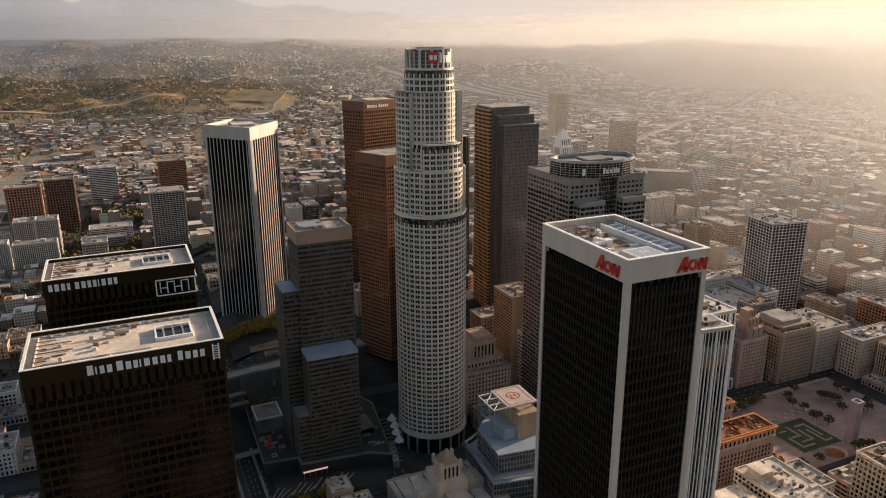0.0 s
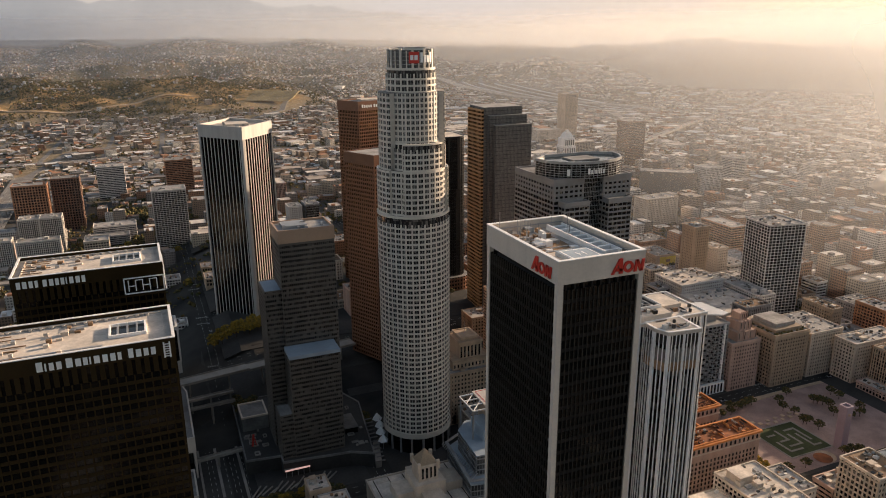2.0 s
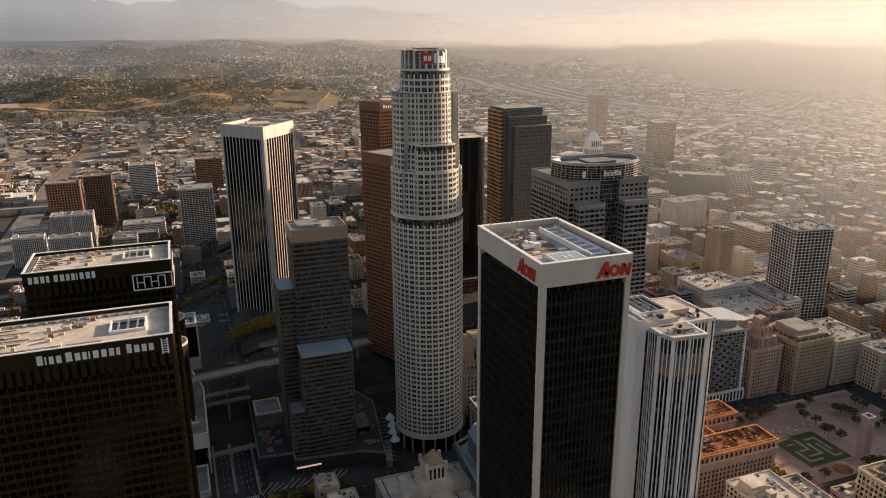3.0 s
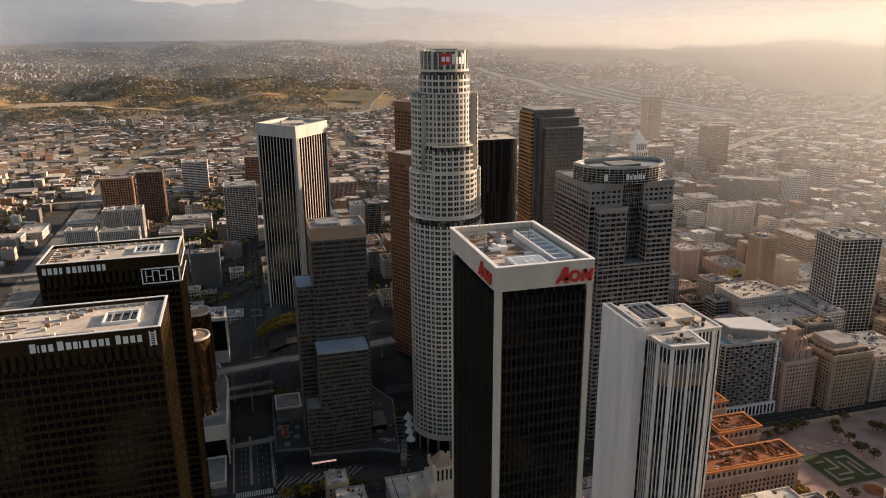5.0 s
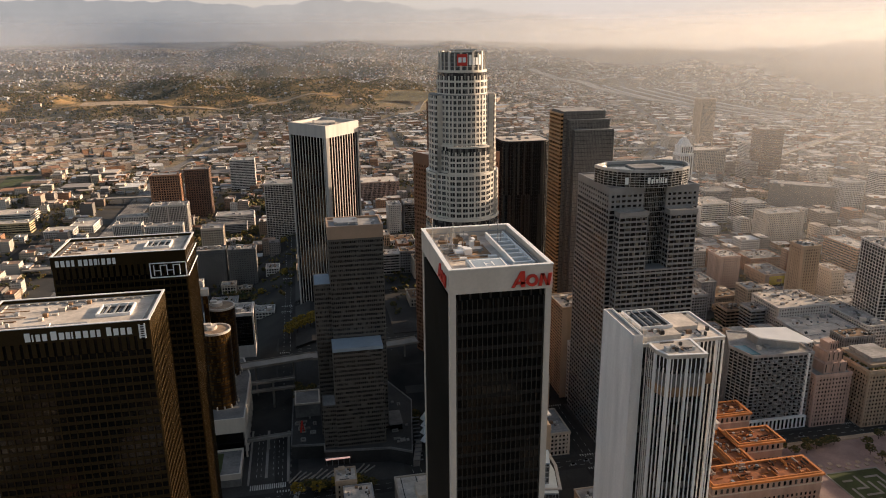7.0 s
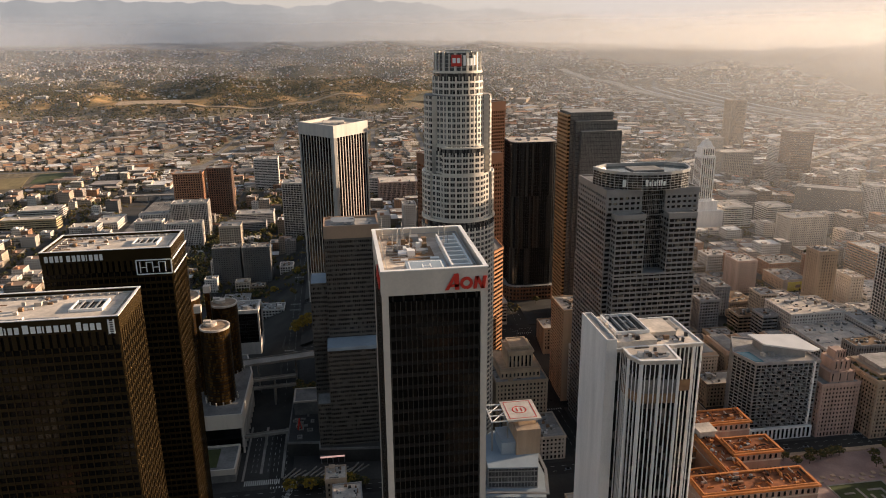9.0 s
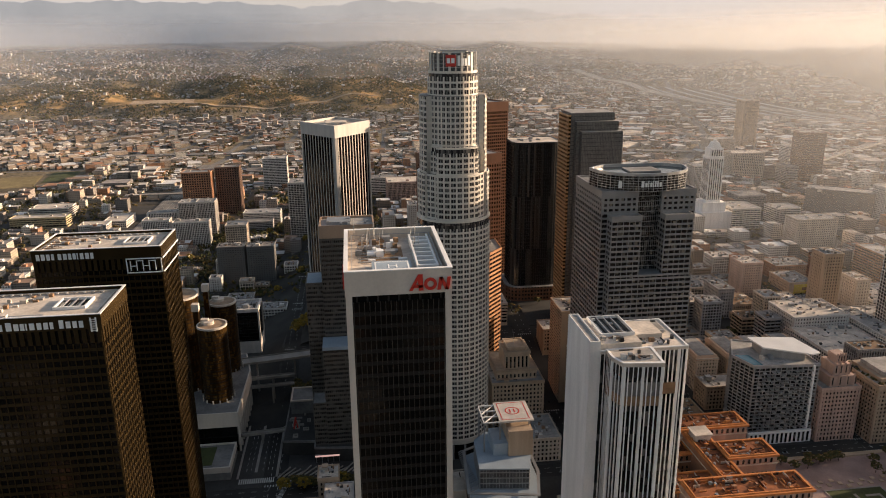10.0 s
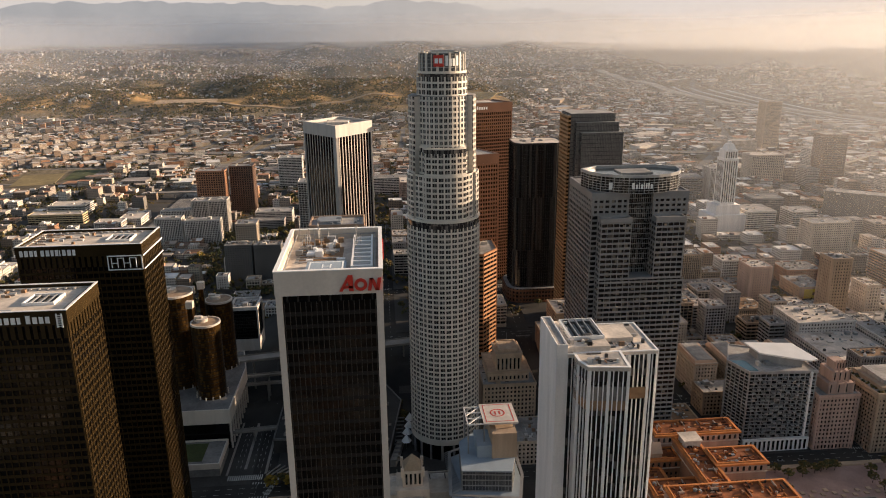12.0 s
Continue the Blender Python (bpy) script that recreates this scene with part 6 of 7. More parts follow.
# the raised plaza round the stepped tower
plaza = thing("plaza_deck", 120, 520, 0, "raised stone plaza toned dark for shade, with planters and pale kerbs", "plaza")
DECK = [(72, 500), (98, 497), (98, 487), (150, 481), (166, 472), (178, 556), (160, 600), (74, 600)]
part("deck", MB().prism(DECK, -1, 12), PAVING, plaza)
part("deck_kerb", MB().ring(DECK, -0.8, 0.2, 11.2, 12.9), PODIUM, plaza)
part("terrace_house", MB().box(76, 545, 12, 97, 570, 24), PODIUM, plaza)
part("terrace_roof", MB().ring(rect(76, 545, 97, 570), -1.0, 0.3, 23.6, 25), CREAM_W, plaza)
part("pavilion", MB().box(153, 508, 12, 163, 530, 17), GLASS_BLACK, plaza)
part("pavilion_roof", MB().box(152.4, 507.4, 17, 163.6, 530.6, 17.7), PODIUM, plaza)
r = random.Random(44)
for k in range(26):
    x, y = (r.uniform(153, 166), r.uniform(486, 560)) if k % 2 else (r.uniform(75, 94), r.uniform(503, 542))
    w, d = r.uniform(1.5, 5.5), r.uniform(1.5, 5)
    part("planter", MB().ring(rect(x, y, x + w, y + d), -0.5, 0, 12, 13.1), BRIDGE, plaza)
part("garden_stair", MB().prism([(166, 470), (171, 470), (178, 500), (173, 500)], 0, 6), BRIDGE, plaza)
for k in range(12):
    u = k / 12
    part("stair_tread", MB().box(168 + 6 * u, 470 + 58 * u, 5 + 8 * u, 174 + 6 * u, 471.2 + 58 * u, 5.5 + 8 * u), PODIUM, plaza)
# street canopy with a lit edge
t = thing("entrance_canopy", 108, 483, 0, "low street canopy with a glowing pale pink edge", "canopy")
lit, n, l, b = nodes_of("glowing_strip")
b.inputs["Base Color"].default_value, b.inputs["Emission Color"].default_value, b.inputs["Emission Strength"].default_value = (0.8, 0.6, 0.55, 1), (1.0, 0.55, 0.48, 1), 0.32
part("canopy_roof", MB().box(98, 484.2, 6.0, 118, 487, 6.5), PODIUM, t)
part("light_strip", MB().box(98.5, 483.4, 5.9, 117.5, 484.2, 6.9), lit, t)
for k in range(5):
    part("post", MB().box(99 + 4.5 * k, 484.6, 0, 99.4 + 4.5 * k, 485, 6.0), METAL_GREY, t)
t = thing("red_sculpture", 80, 520, 12, "tall red painted steel sculpture on a plaza", "sculpture")
part("blade", MB().beam((80, 520, 12), (81.5, 521, 22), 1.6, 0.7), SIGN_RED, t)
part("blade", MB().beam((83, 521, 12), (81.8, 521, 19), 1.2, 0.6), SIGN_RED, t)
# slanting stone strips along the street
for k in range(15):
    x = 74 + 4.1 * k
    t = thing("plaza_step", x, 474, 0, "long stone strip set aslant in a dark plaza", "bench", "plaza strips")
    part("slab", MB().beam((x - 4, 467 + (k % 3), 0.6), (x + 5, 481 - (k % 4) * 2, 0.6), 0.9, 0.9), BRIDGE, t)
# the sunken street: kerbed median, lane lines, crossing
m = MB().box(51.5, 478, 0, 53.6, 590, 0.5).box(38.6, 470, 0, 40.2, 620, 0.6).box(68.2, 470, 0, 70.2, 620, 0.6)
solo("median", m, BRIDGE, "pale concrete kerbs and median of a sunken street", "kerb", "structure")
m = MB()
for k in range(17):
    m.face((41 + 1.6 * k, 463, 0.24), (41.9 + 1.6 * k, 463, 0.24), (41.9 + 1.6 * k, 469.5, 0.24), (41 + 1.6 * k, 469.5, 0.24))
for k in range(13):
    m.face((71.5 + 0.45 * k, 442 + 1.7 * k, 0.24), (75.5 + 0.45 * k, 442 + 1.7 * k, 0.24), (75.5 + 0.45 * k, 443 + 1.7 * k, 0.24), (71.5 + 0.45 * k, 443 + 1.7 * k, 0.24))
for k in range(14):
    for x in (45, 48.3, 57.5, 61.5):
        m.face((x, 480 + 8 * k, 0.24), (x + 0.25, 480 + 8 * k, 0.24), (x + 0.25, 483.5 + 8 * k, 0.24), (x, 483.5 + 8 * k, 0.24))
solo("street_crossing", m, MARK, "white striped crossing and lane lines of the sunken street", "marking", "stuff")
# white fabric canopies beside the round tower's foot
for k, (x, y, z) in enumerate(((183, 512, 11), (181, 503, 10), (184, 522, 12), (180, 494, 8))):
    t = thing("tent_canopy", x, y, 0, "peaked white fabric canopy beside a round tower", "canopy", "white tent canopies")
    part("mast", MB().cyl(x, y, 0.2, 0, z + 6.5, 6), METAL_GREY, t)
    part("fabric", MB().prism(circle(x, y, 4.4, 6), z, z + 5.5, shrink=0.06), SIGN_WHITE, t)

# square with courts, garden lattice and a bell tower
SUN_STRIP = plain("sun_strip_tone", (0.50, 0.38, 0.26), 0.9, vary=0.25)
sq = thing("city_square", 494, 387, 0, "paved public square with rose paving and low planters", "square")
part("paving", MB().box(SQUARE[0], SQUARE[1], -0.5, SQUARE[2], SQUARE[3], 0.32), PINKISH, sq)
part("lawn", MB().box(474, 352, 0.3, 518, 394, 0.5), GRASS, sq)
for x0, y0, x1, y1 in ((480, 358, 494, 360), (480, 360, 482, 374), (486, 364, 500, 366), (498, 366, 500, 380), (484, 372, 494, 374), (492, 374, 494, 388), (500, 384, 512, 386), (505, 358, 507, 378), (507, 358, 514, 360), (480, 382, 488, 384), (510, 366, 512, 384)):
    part("lattice_path", MB().box(x0, y0, 0.5, x1, y1, 0.72), BRIDGE, sq)
part("lawn_edge", MB().ring(rect(474, 352, 518, 394), -0.3, 0.9, 0.3, 0.7), BRIDGE, sq)
# gold strip laid on the paving in place of a band of sunlight
part("sunlit_walk", MB().box(450, 436, 0.32, 606, 440, 0.5), SUN_STRIP, sq)
part("plaza_patch", MB().cyl(496, 342, 7.2, 0.9, 1.0, 28), RUST, sq)
for k in range(18):
    part("planter_box", MB().box(452 + 4.7 * k, 396 + (k * 5) % 9, 0.3, 455 + 4.7 * k, 399 + (k * 5) % 9, 1.2), BUFF_W, sq)
part("planter_wall", MB().box(452, 434, 0.3, 536, 436, 1.6), BUFF_W, sq)
part("round_pool", MB().cyl(500, 343, 8, 0.3, 0.9, 28), BUFF_W, sq)
bt = thing("bell_tower", 523, 349, 0.3, "tall square mauve stucco tower with a round opening", "tower")
TAKEN.append((515, 340, 531, 358))
part("shaft", MB().box(519.5, 345.5, 0.3, 526.5, 352.5, 36), PURPLE, bt)
part("cap", MB().ring(rect(519.5, 345.5, 526.5, 352.5), -0.9, 0.3, 36, 38), PURPLE, bt)
part("ball", MB().cyl(523, 345.4, 1.1, 30, 31.8, 12), ROSE_W, bt)

# ---- fill the blocks ----
TAKEN.append(SQUARE)
TAKEN += [(-262, 300, -190, 2000), (-290, 1330, -180, 1950), (-480, 1250, -350, 1290)]
TAKEN += [(-80, 425, 60, 560), (40, 560, 180, 735), (160, 655, 240, 690), (0, 640, 180, 680)]


def free(x0, y0, x1, y1):
    return all(x1 < a or x0 > c or y1 < b or y0 > d for a, b, c, d in TAKEN)


LABELS = ["mid-rise masonry office block with a flat roof", "older city block with rows of windows", "plain office building with a parapet roof", "low commercial building with roof plant"]
STYLES = ["grid", "punched", "punched", "ribbon", "grid", "frame", "fins"]
made = 0
far_walls, far_roofs = MB(), MB()
cells = [(i, j) for i in range(len(XS) - 1) for j in range(len(YS) - 1)]
cells.sort(key=lambda c: math.hypot(XS[c[0]] - 200, YS[c[1]] - 450))
for i, j in cells:
    x0, x1, y0, y1 = XS[i] + 12, XS[i + 1] - 12, YS[j] + 11, YS[j + 1] - 11
    r = random.Random(i * 100 + j)
    y = y0
    while y < y1 - 14:
        dy = min(r.uniform(20, 40) if x0 > 20 or y < 850 else r.uniform(14, 28), y1 - y)
        x = x0
        while x < x1 - 14:
            dx = min(r.uniform(15, 36) if x > 20 or y < 850 else r.uniform(12, 26), x1 - x)
            a, b, c, d = x, y, x + dx - 1.2, y + dy - 1.5
            x += dx
            if not free(a, b, c, d) or c - a < 10 or d - b < 10:
                continue
            cx, cy = (a + c) / 2, (b + d) / 2
            if cx > 425 and cy < 900:
                h = r.choice((8, 14, 18, 24, 30, 36, 42, 46)) * r.uniform(0.85, 1.15)
                if r.random() < 0.12:
                    continue
            elif cy < 160:
                # unseen blocks behind the camera, thinned to keep tower reflections dark
                h = r.uniform(6, 24)
                if r.random() < 0.7:
                    continue
            elif cx < 20:
                h = r.choice((6, 8, 10, 14, 20)) * r.uniform(0.8, 1.3)
                if r.random() < 0.5:
                    continue
            elif cx < 425 and cy > 640:
                h = r.choice((6, 10, 14, 22, 30)) * r.uniform(0.8, 1.2)
                if r.random() < 0.55:
                    continue
            else:
                h = r.choice((8, 12, 16, 22, 30)) * r.uniform(0.8, 1.25)
                if r.random() < 0.2:
                    continue
            w = r.choices(WALLS, (5, 4, 5, 2, 3, 3, 2))[0]
            if made < 312 and cy > 160 and math.hypot(cx - 80, cy) < 1350:
                building(rect(a, b, c, d), h, w, r.choice(STYLES) if h > 12 else "grid", (LABELS[3] if h < 13 else LABELS[1] if h < 27 else LABELS[0] if r.random() < 0.5 else LABELS[2]), fh=r.choice((3.4, 3.7, 4.0)), units=r.randint(0, 2), roof=r.choice((ROOF_GREY, ROOF_GREY, ROOF_PALE, ROOF_BROWN)), keep=False, name="shop_building" if h < 13 else "apartment_building" if h < 27 else "office_building")
                made += 1
            else:
                z = ground_z(cx, cy)
                far_walls.prism(rect(a, b, c, d), z - 4, z + h, False)
                far_roofs.prism(rect(a + 0.3, b + 0.3, c - 0.3, d - 0.3), z + h - 1, z + h - 0.6)
                far_roofs.box(a + 3, b + 3, z + h - 0.6, a + 3 + min(6, (c - a) / 3), b + 3 + min(6, (d - b) / 3), z + h + 2.2)
        y += dy

# ---- far roads, fields and yards ----
KEEP_OUT = []
CELLS = set()


def block_cells():
    for a, b, c in KEEP_OUT:
        for i in range(int((a - c) // 12), int((a + c) // 12) + 1):
            for j in range(int((b - c) // 12), int((b + c) // 12) + 1):
                CELLS.add((i, j))


def on_road(x, y):
    return (int(x // 12), int(y // 12)) in CELLS


def ribbon(name, pts, w, lift, material, label, category, kind="structure", keep=True):
    """A strip that follows the ground along a line of points."""
    m, line = MB(), []
    for (ax, ay), (bx, by) in zip(pts, pts[1:]):
        k = max(1, int(math.hypot(bx - ax, by - ay) / 25))
        line += [(ax + (bx - ax) * q / k, ay + (by - ay) * q / k) for q in range(k)]
    line.append(pts[-1])
    for i, (x, y) in enumerate(line):
        (ax, ay), (bx, by) = line[max(0, i - 1)], line[min(len(line) - 1, i + 1)]
        d = Vector((bx - ax, by - ay)).normalized()
        h = max(ground_z(x, y), ground_z(x - d.y * w / 2, y + d.x * w / 2), ground_z(x + d.y * w / 2, y - d.x * w / 2)) + lift
        for s, z in ((-w / 2, h - 4), (-w / 2, h), (w / 2, h), (w / 2, h - 4)):
            m.v.append((x - d.y * s, y + d.x * s, z))
        if keep:
            KEEP_OUT.append((x, y, w / 2 + 8))
    for i in range(len(line) - 1):
        for q in range(3):
            m.f.append((4 * i + q + 1, 4 * i + q, 4 * i + 4 + q, 4 * i + 5 + q))
    return solo(name, m, material, label, category, kind)


FAR_ROAD = plain("far_road", (0.17, 0.16, 0.15), 0.85, fine=0.2, vary=0.25)
PALE_ROAD = plain("pale_concrete_road", (0.34, 0.31, 0.28), 0.85, fine=0.2, vary=0.2)
DRY = plain("dry_field", (0.22, 0.17, 0.075), 0.95, fine=0.1, coarse=0.02, vary=0.4)
SAND = plain("sandy_lot", (0.42, 0.31, 0.20), 0.95, fine=0.1, coarse=0.02, vary=0.25)
SHED = plain("metal_shed_roof", (0.45, 0.47, 0.50), 0.5, fine=0.1, vary=0.25, jitter=0.25)
ribbon("motorway", [(-1400, 1950), (-851, 2011), (-430, 2096), (-84, 2130), (300, 2120), (700, 2060), (1150, 1900)], 36, 3.0, FAR_ROAD, "broad motorway crossing among the houses", "road")
ribbon("highway", [(1180, 1590), (1459, 1801), (1831, 2050), (2190, 2248), (2900, 2600)], 24, 8.0, PALE_ROAD, "pale raised concrete highway curving away", "road")
ribbon("avenue", [(900, 1620), (1250, 2150), (1500, 2800), (1700, 3500)], 22, 0.5, FAR_ROAD, "long avenue through the eastern district", "road")
ribbon("avenue", [(-228, 1900), (-160, 2300), (150, 2500), (560, 2900), (700, 3400)], 20, 0.5, FAR_ROAD, "winding motorway towards the hills", "road")
for k in range(5):
    ribbon("avenue", [(-1300 + 40 * k, 1650 + 190 * k), (-300, 1660 + 200 * k)], 13, 0.4, FAR_ROAD, "street between rows of far houses", "road")
for k in range(9):
    x = -820 + 150 * k
    ribbon("avenue", [(x, 2150), (x + 25, 2620)], 13, 0.4, FAR_ROAD, "street running up towards the park", "road")
ribbon("river_channel", [(1350, 3900), (1700, 3100), (2050, 2640), (2150, 2000), (1980, 1300)], 60, 0.6, PALE_ROAD, "pale concrete river channel", "river")
for k in range(9):
    ribbon("rail_track", [(1560 + 36 * k, 3500 - 20 * k), (1860 + 32 * k, 2560 - 20 * k)], 16 if k % 2 else 9, 0.5, SHED if k % 2 else FAR_ROAD, "pale rail yard track with parked wagons", "railway")
ribbon("park_terrace", [(-520, 3020), (-330, 3000), (-120, 3010), (60, 3060), (250, 3110)], 22, 1.5, SAND, "sandy terrace road cut along the hillside", "terrace")
ribbon("sandy_lot", [(-740, 3090), (-500, 3130)], 170, 0.6, SAND, "flat sandy car park on the hill", "lot")
ribbon("sports_field", [(-610, 1640), (-640, 1780)], 90, 0.5, DRY, "dry grass sports field with bare patches", "field")
ribbon("sports_field", [(-535, 1700), (-555, 1830)], 60, 0.6, GRASS, "green sports field beside the dry one", "field")
ribbon("meadow", [(520, 3030), (640, 3260)], 190, 1.0, DRY, "yellow meadow on a slope", "field")

rs = random.Random(77)
for k in range(120):
    x, y = rs.uniform(900, 2700), rs.uniform(1650, 3600)
    if math.degrees(math.atan2(x - 80, y)) > 58 or any((x - a) ** 2 + (y - b) ** 2 < (c + 40) ** 2 for a, b, c in KEEP_OUT):
        continue
    w, d, h, a = rs.uniform(35, 110), rs.uniform(25, 60), rs.uniform(7, 13), rs.choice((0.5, 0.5, -0.35, 1.1))
    ca, sa, z = math.cos(a), math.sin(a), ground_z(x, y)
    q = [(x + u * w / 2 * ca - v * d / 2 * sa, y + u * w / 2 * sa + v * d / 2 * ca) for u, v in ((-1, -1), (1, -1), (1, 1), (-1, 1))]
    t = thing("warehouse", x, y, z, "long low warehouse with a pale metal roof", "warehouse", "warehouses by the river")
    part("wall", MB().prism(q, z - 3, z + h, False), rs.choice((CREAM_W, WHITE_W, GREY_W, TAN_W)), t)
    part("roof", MB().prism(grown(q, 0.5), z + h, z + h + 0.8, True, True), rs.choice((SHED, SHED, ROOF_PALE, ROOF_GREY)), t)
    KEEP_OUT.append((x, y, max(w, d) / 2))

m, rc = MB(), random.Random(90)
for pts, n, w, lift in (([(1180, 1590), (1459, 1801), (1831, 2050), (2190, 2248), (2900, 2600)], 260, 9, 8.0), ([(-851, 2011), (-430, 2096), (-84, 2130), (300, 2120), (700, 2060)], 160, 14, 3.0)):
    for _ in range(n):
        k = rc.randrange(len(pts) - 1)
        u, off = rc.random(), rc.uniform(-w, w)
        d = (Vector(pts[k + 1]) - Vector(pts[k])).normalized()
        c = Vector(pts[k]).lerp(Vector(pts[k + 1]), u) + Vector((-d.y, d.x)) * off
        h = ground_z(c.x, c.y) + lift
        a, b, q = c - d * 2.2, c + d * 2.2, Vector((-d.y, d.x)) * 0.95
        m.prism([tuple(a - q), tuple(b - q), tuple(b + q), tuple(a + q)], h, h + 1.5)
solo("far_cars", m, CARS, "tiny cars in lanes on the far highways", "cars", "stuff")
block_cells()

# ---- the far city ----


def in_view(x, y):
    az = math.degrees(math.atan2(x - 80, y))
    return -40 < az < 62


r = random.Random(21)
n_house = 0
while n_house < 38000:
    u = r.random()
    d = 1250 + 3550 * u
    az = radians(r.uniform(-42, 63))
    x, y = 80 + d * math.sin(az), d * math.cos(az)
    if x < 1460 and y < 1590 and x > -560:
        continue
    if abs(x + 228) < 34 and y < 1950:
        continue
    z = ground_z(x, y)
    parkish = 30 < z and 2200 < y < 3750 and x < 900
    if parkish and r.random() < 0.95:
        continue
    # streets run square to one another in patches
    patch = noise.noise((x * 0.0007, y * 0.0007, 5.0))
    th = 0.0 if d < 1900 else patch * 1.6
    ca, sa = math.cos(th), math.sin(th)
    pu, pv = x * ca + y * sa, -x * sa + y * ca
    if pu % 62 < 11 or pv % 105 < 11:
        continue
    if on_road(x, y):
        continue
    east = smooth(300, 1500, x) * smooth(1400, 2400, y)
    if r.random() < 0.018 + 0.13 * east:
        w, dd, h = r.uniform(22, 62), r.uniform(20, 50), r.uniform(6, 14)
    elif r.random() < 0.08:
        w, dd, h = r.uniform(14, 28), r.uniform(14, 24), r.uniform(9, 22)
    else:
        w, dd, h = r.uniform(7, 13), r.uniform(7, 12), r.uniform(3.5, 7)
    if d > 3300:
        k = 1 - 0.45 * smooth(3300, 4200, d)
        w, dd, h = w * k, dd * k, min(6.5, h * k)
    q = []
    for sx_, sy_ in ((-1, -1), (1, -1), (1, 1), (-1, 1)):
        q.append((x + sx_ * w / 2 * ca - sy_ * dd / 2 * sa, y + sx_ * w / 2 * sa + sy_ * dd / 2 * ca))
    far_walls.prism(q, z - 6, z + h, False)
    if w < 16 and r.random() < 0.55:
        k = len(far_roofs.v)
        (ax, ay), (bx, by), (cx, cy), (dx, dy) = grown(q, 0.5)
        far_roofs.v += [(ax, ay, z + h), (bx, by, z + h), (cx, cy, z + h), (dx, dy, z + h), ((ax + dx) / 2, (ay + dy) / 2, z + h + 2.4), ((bx + cx) / 2, (by + cy) / 2, z + h + 2.4)]
        far_roofs.f += [(k, k + 1, k + 5, k + 4), (k + 2, k + 3, k + 4, k + 5), (k + 1, k + 2, k + 5), (k + 3, k, k + 4)]
    else:
        far_roofs.prism(grown(q, -0.2), z + h - 0.5, z + h - 0.2)
    n_house += 1
m = MB()
k = 0
while k < 4500:
    d, az = 3300 + 1520 * r.random(), radians(r.uniform(-40, 58))
    x, y = 80 + d * math.sin(az), d * math.cos(az)
    if noise.noise((x * 0.006, y * 0.006, 8.0)) < r.uniform(-0.1, 0.5) or on_road(x, y):
        continue
    w, dd, h, z = r.uniform(5, 12), r.uniform(5, 10), r.uniform(3, 8), ground_z(x, y)
    m.prism(rect(x - w / 2, y - dd / 2, x + w / 2, y + dd / 2), z - 5, z + h)
    k += 1
solo("hill_houses", m, HILL_HOUSES, "small white and cream houses scattered over the far slopes", "houses", "stuff")
solo("far_walls", far_walls, HOUSES, "far low houses and sheds with pale and tan walls", "houses", "stuff")
solo("far_roofs", far_roofs, ROOFS, "far flat and gabled roofs in grey, tan and white", "roofs", "stuff")

# ---- trees ----
OCT = [(1, 0, 0), (-1, 0, 0), (0, 1, 0), (0, -1, 0), (0, 0, 1), (0, 0, -1)]
OCF = [(0, 2, 4), (2, 1, 4), (1, 3, 4), (3, 0, 4), (2, 0, 5), (1, 2, 5), (3, 1, 5), (0, 3, 5)]


def clump(m, x, y, z, s, r):
    k = len(m.v)
    a = r.uniform(0, 1.6)
    ca, sa = math.cos(a), math.sin(a)
    for p in OCT:
        j = s * r.uniform(0.65, 1.25)
        px, py = p[0] * ca - p[1] * sa, p[0] * sa + p[1] * ca
        m.v.append((x + px * j, y + py * j, z + p[2] * j * 0.85))
    m.f += [tuple(k + i for i in f) for f in OCF]


m = MB()
r = random.Random(5)
count = 0
while count < 34000:
    d = 800 + 3900 * (r.random() ** 0.9)
    az = radians(r.uniform(-42, 63))
    x, y = 80 + d * math.sin(az), d * math.cos(az)
    z = ground_z(x, y)
    parkish = z > 38 and d > 2000
    thick = noise.noise((x * 0.004, y * 0.004, 2.0))
    if on_road(x, y):
        continue
    if parkish:
        if thick < -0.18 or (d > 3700 and r.random() < 0.5):
            continue
    elif r.random() > 0.26 + 0.6 * max(0.0, thick) or (x < 1460 and y < 1590 and (d < 700 or r.random() < 0.3)):
        continue
    if not free(x - 2, y - 2, x + 2, y + 2):
        continue
    s = r.uniform(2.0, 4.6) * (1.25 if parkish else 1.0) * (1 - 0.4 * smooth(3400, 4300, d))
    for _ in range(4 if d < 2600 else 3):
        clump(m, x + r.uniform(-1, 1) * s, y + r.uniform(-1, 1) * s, z + s * r.uniform(0.5, 1.5), s * r.uniform(0.5, 0.85), r)
    count += 1
for zone, amount in (((-620, 20, 700, 2150), 4200), ((-45, 40, 1380, 1600), 420), ((-110, 20, 960, 1300), 260), ((40, 110, 1240, 1500), 160), ((20, 440, 680, 1600), 900), ((430, 1500, 470, 1750), 1500), ((-900, 300, 1500, 2300), 1800)):
    for _ in range(amount):
        x, y = r.uniform(zone[0], zone[1]), r.uniform(zone[2], zone[3])
        if not free(x - 1, y - 1, x + 1, y + 1) or on_road(x, y) or noise.noise((x * 0.008, y * 0.008, 6.0)) < -0.25:
            continue
        z, s = ground_z(x, y), r.uniform(1.8, 4.2) if amount > 500 else r.uniform(3.2, 6.0)
        for _k in range(5):
            clump(m, x + r.uniform(-1, 1) * s, y + r.uniform(-1, 1) * s, z + s * r.uniform(0.5, 1.7), s * r.uniform(0.4, 0.7), r)
count = 0
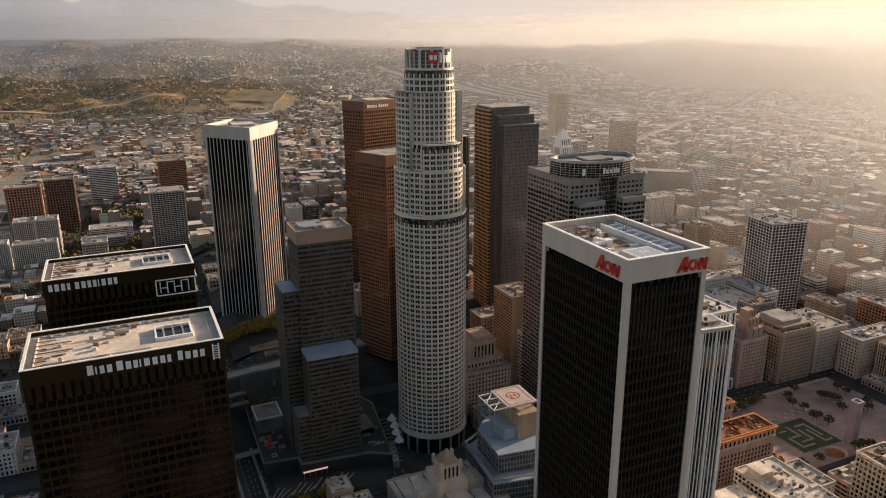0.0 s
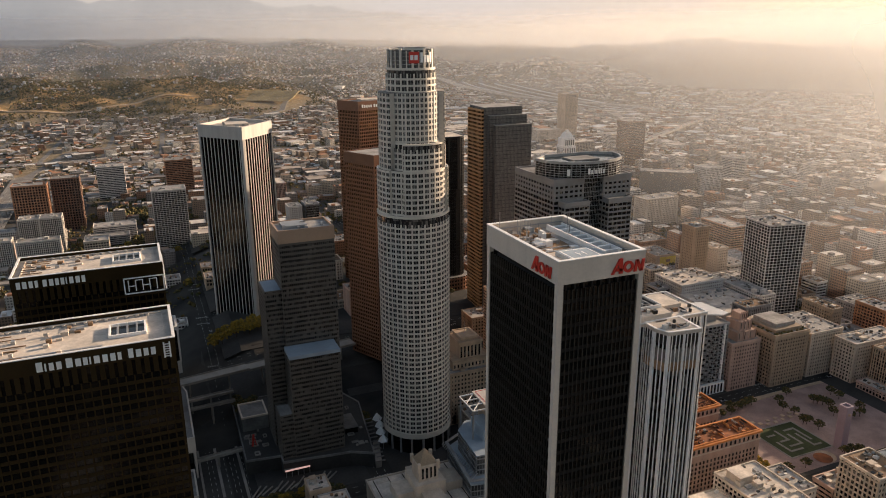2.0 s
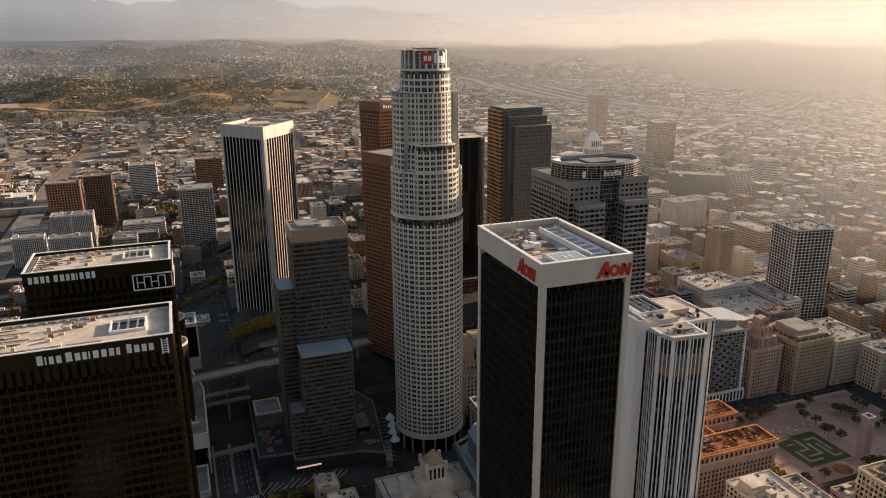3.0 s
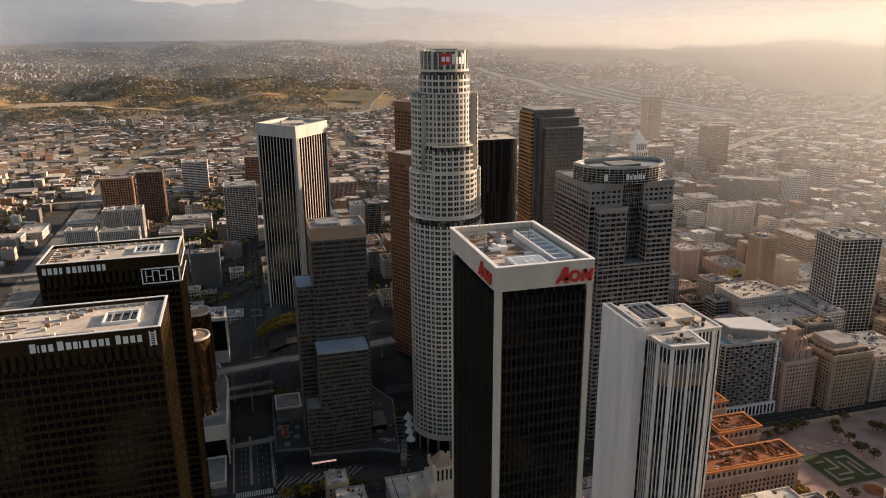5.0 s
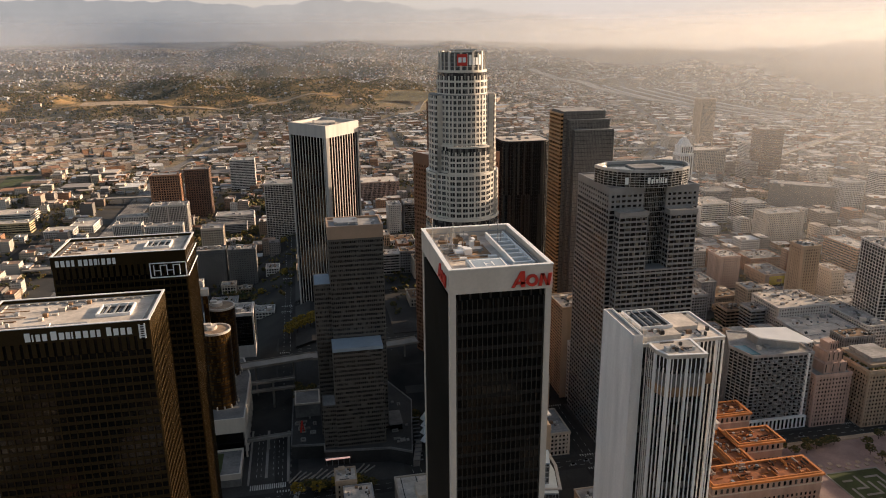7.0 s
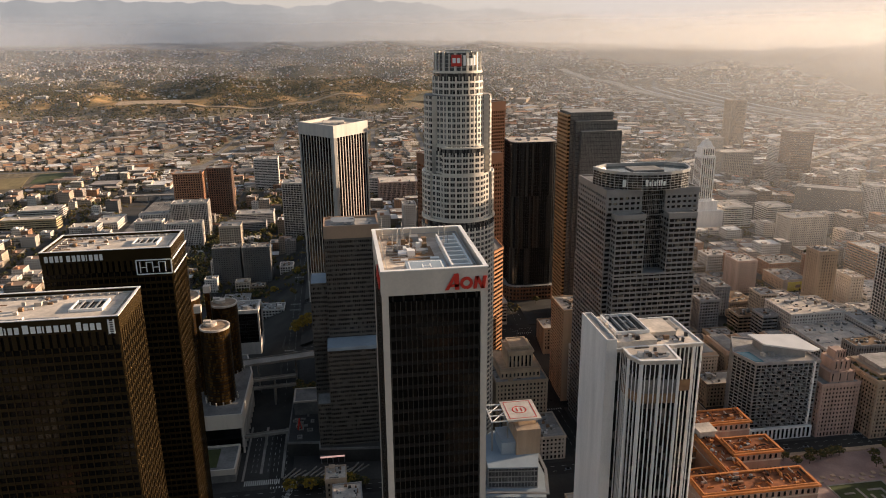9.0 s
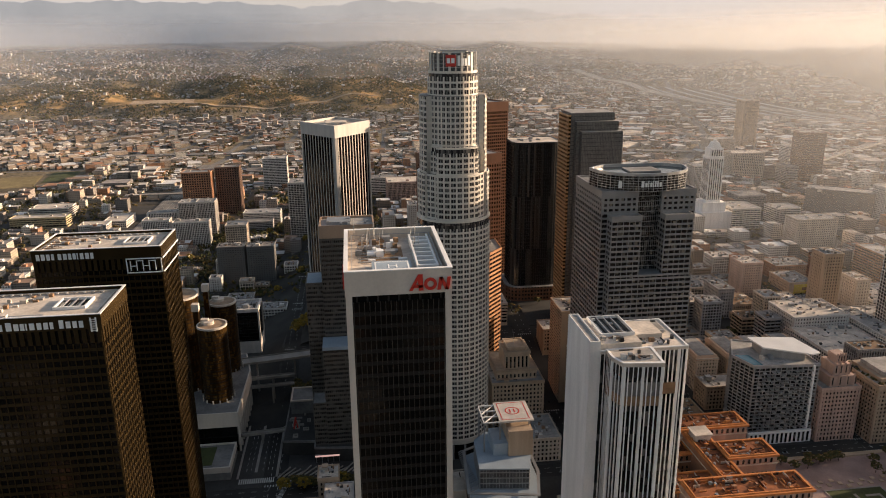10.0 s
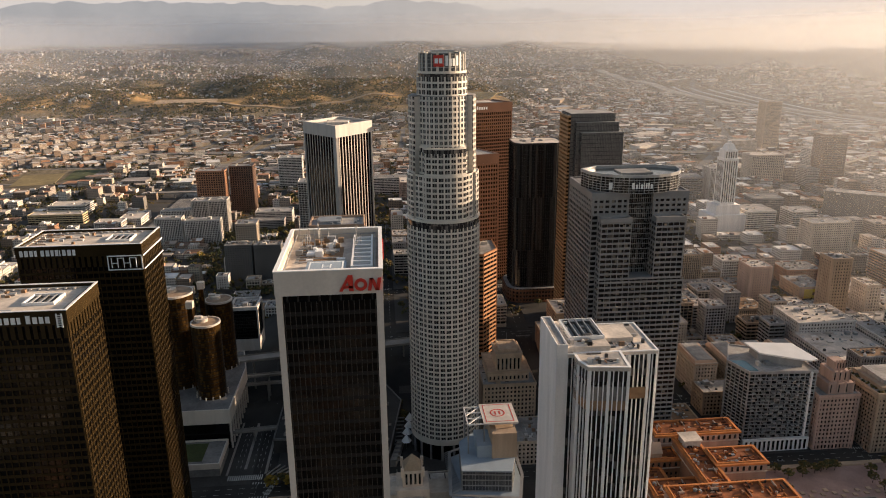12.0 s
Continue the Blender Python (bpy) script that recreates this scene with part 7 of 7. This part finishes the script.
while count < 6500:
    x, y = r.uniform(-1900, 1000), r.uniform(2250, 3700)
    z = ground_z(x, y)
    if z < 30 or not in_view(x, y) or noise.noise((x * 0.006, y * 0.006, 2.0)) < -0.22 or on_road(x, y):
        continue
    s = r.uniform(2.6, 5.6)
    for _ in range(3):
        clump(m, x + r.uniform(-1, 1) * s, y + r.uniform(-1, 1) * s, z + s * r.uniform(0.4, 1.4), s * r.uniform(0.55, 0.9), r)
    count += 1
for x, y in shrubs:
    clump(m, x, y, 53, r.uniform(0.9, 1.9), r)
solo("far_trees", m, LEAVES, "dark green and brown trees among the far houses and hills", "trees", "stuff")


def tree(x, y, z, h, spread, material, label, seed, group=""):
    t = thing("tree", x, y, z, label, "tree", group)
    r = random.Random(seed)
    m = MB().prism(circle(x, y, h * 0.03, 7), z - 0.2, z + h * 0.5, shrink=0.6)
    for k in range(5):
        a = 1.26 * k + r.uniform(-0.4, 0.4)
        m.beam((x, y, z + h * (0.3 + 0.04 * k)), (x + math.cos(a) * spread * 0.6, y + math.sin(a) * spread * 0.6, z + h * 0.65), h * 0.02, h * 0.02)
    part("trunk", m, BARK, t)
    m = MB()
    for k in range(70):
        a, e, q = r.uniform(0, 6.28), r.uniform(-0.5, 1.0), r.random() ** 0.5
        clump(m, x + math.cos(a) * spread * q * math.sqrt(max(0.1, 1 - e * e * 0.8)), y + math.sin(a) * spread * q * math.sqrt(max(0.1, 1 - e * e * 0.8)), z + h * 0.66 + e * h * 0.3, spread * r.uniform(0.14, 0.27), r)
    part("crown", m, material, t)
    return t


r = random.Random(9)
gold = tree(112, 722, ground_z(112, 722), 11, 5.5, LEAVES_GOLD, "yellow-leaved street tree beside a tower", 1, "yellow street trees")
green = tree(456, 405, 0.3, 9, 4.5, LEAVES, "dark green street tree", 2, "green street trees")
for k in range(22):
    x, y = 70 + 7.5 * (k % 11) + r.uniform(-2, 2), 700 + 14 * (k // 11) + r.uniform(-3, 3)
    copy_thing(gold, pose(x, y, ground_z(x, y), 0, 0, r.uniform(0, 360)))
for k in range(12):
    copy_thing(gold if k % 3 == 0 else green, pose(76 + 5 * k + r.uniform(-2, 2), 452 + r.uniform(-4, 4), 0, 0, 0, r.uniform(0, 360)))
for k in range(14):
    copy_thing(green, pose(455 + 6 * k, r.choice((430, 338, 424)) + r.uniform(-3, 3), 0.3, 0, 0, r.uniform(0, 360)))
for k in range(9):
    copy_thing(gold, pose(436 + r.uniform(-2, 2), 330 + 8 * k, 0, 0, 0, r.uniform(0, 360)))
for k in range(16):
    copy_thing(green, pose(r.uniform(522, 600), r.uniform(372, 432), 0.3, 0, 0, r.uniform(0, 360)))
for k in range(14):
    copy_thing(green, pose(r.uniform(76, 96), r.uniform(572, 598), 12, 0, 0, r.uniform(0, 360)))
for k in range(8):
    copy_thing(green, pose(r.uniform(168, 180), r.uniform(510, 590), 0, 0, 0, r.uniform(0, 360)))
for k in range(60):
    x, y = r.uniform(-120, 430), r.uniform(700, 1250)
    if free(x - 4, y - 4, x + 4, y + 4):
        copy_thing(green if k % 4 else gold, pose(x, y, ground_z(x, y), 0, 0, r.uniform(0, 360)))

# ---- cars ----
car = thing("car", 68, 420, 0.05, "small parked or waiting car on the street", "car", "cars on the streets")
body = MB().box(66.1, 417.8, 0.35, 67.9, 422.2, 0.95)
part("body", body, CARS, car)
part("cabin", MB().prism(rect(66.25, 418.8, 67.75, 421.4), 0.95, 1.5, shrink=0.8), GLASS_BLACK, car)
for wx in (66.1, 67.7):
    for wy in (418.4, 420.9):
        part("wheel", MB().box(wx, wy, 0.05, wx + 0.2, wy + 0.65, 0.7), BLACK_METAL, car)
r = random.Random(31)
for k in range(110):
    if k % 2:
        x, y, a = r.choice(XS[5:11]) + r.choice((-5, -1.6, 1.6, 5)), r.uniform(330, 1000), 0
    else:
        x, y, a = r.uniform(20, 760), r.choice(YS[6:10]) + r.choice((-5, -1.6, 1.6, 5)), 90
    if free(x - 3, y - 3, x + 3, y + 3):
        copy_thing(car, pose(x, y, ground_z(x, y) + 0.05, 0, 0, a))
for k in range(50):
    y = r.uniform(420, 1800)
    copy_thing(car, pose(-241 + 4.6 * r.randint(0, 7), y, 0.4 + 8.05 * (y - 400) / 1500, 0, 0, 0))
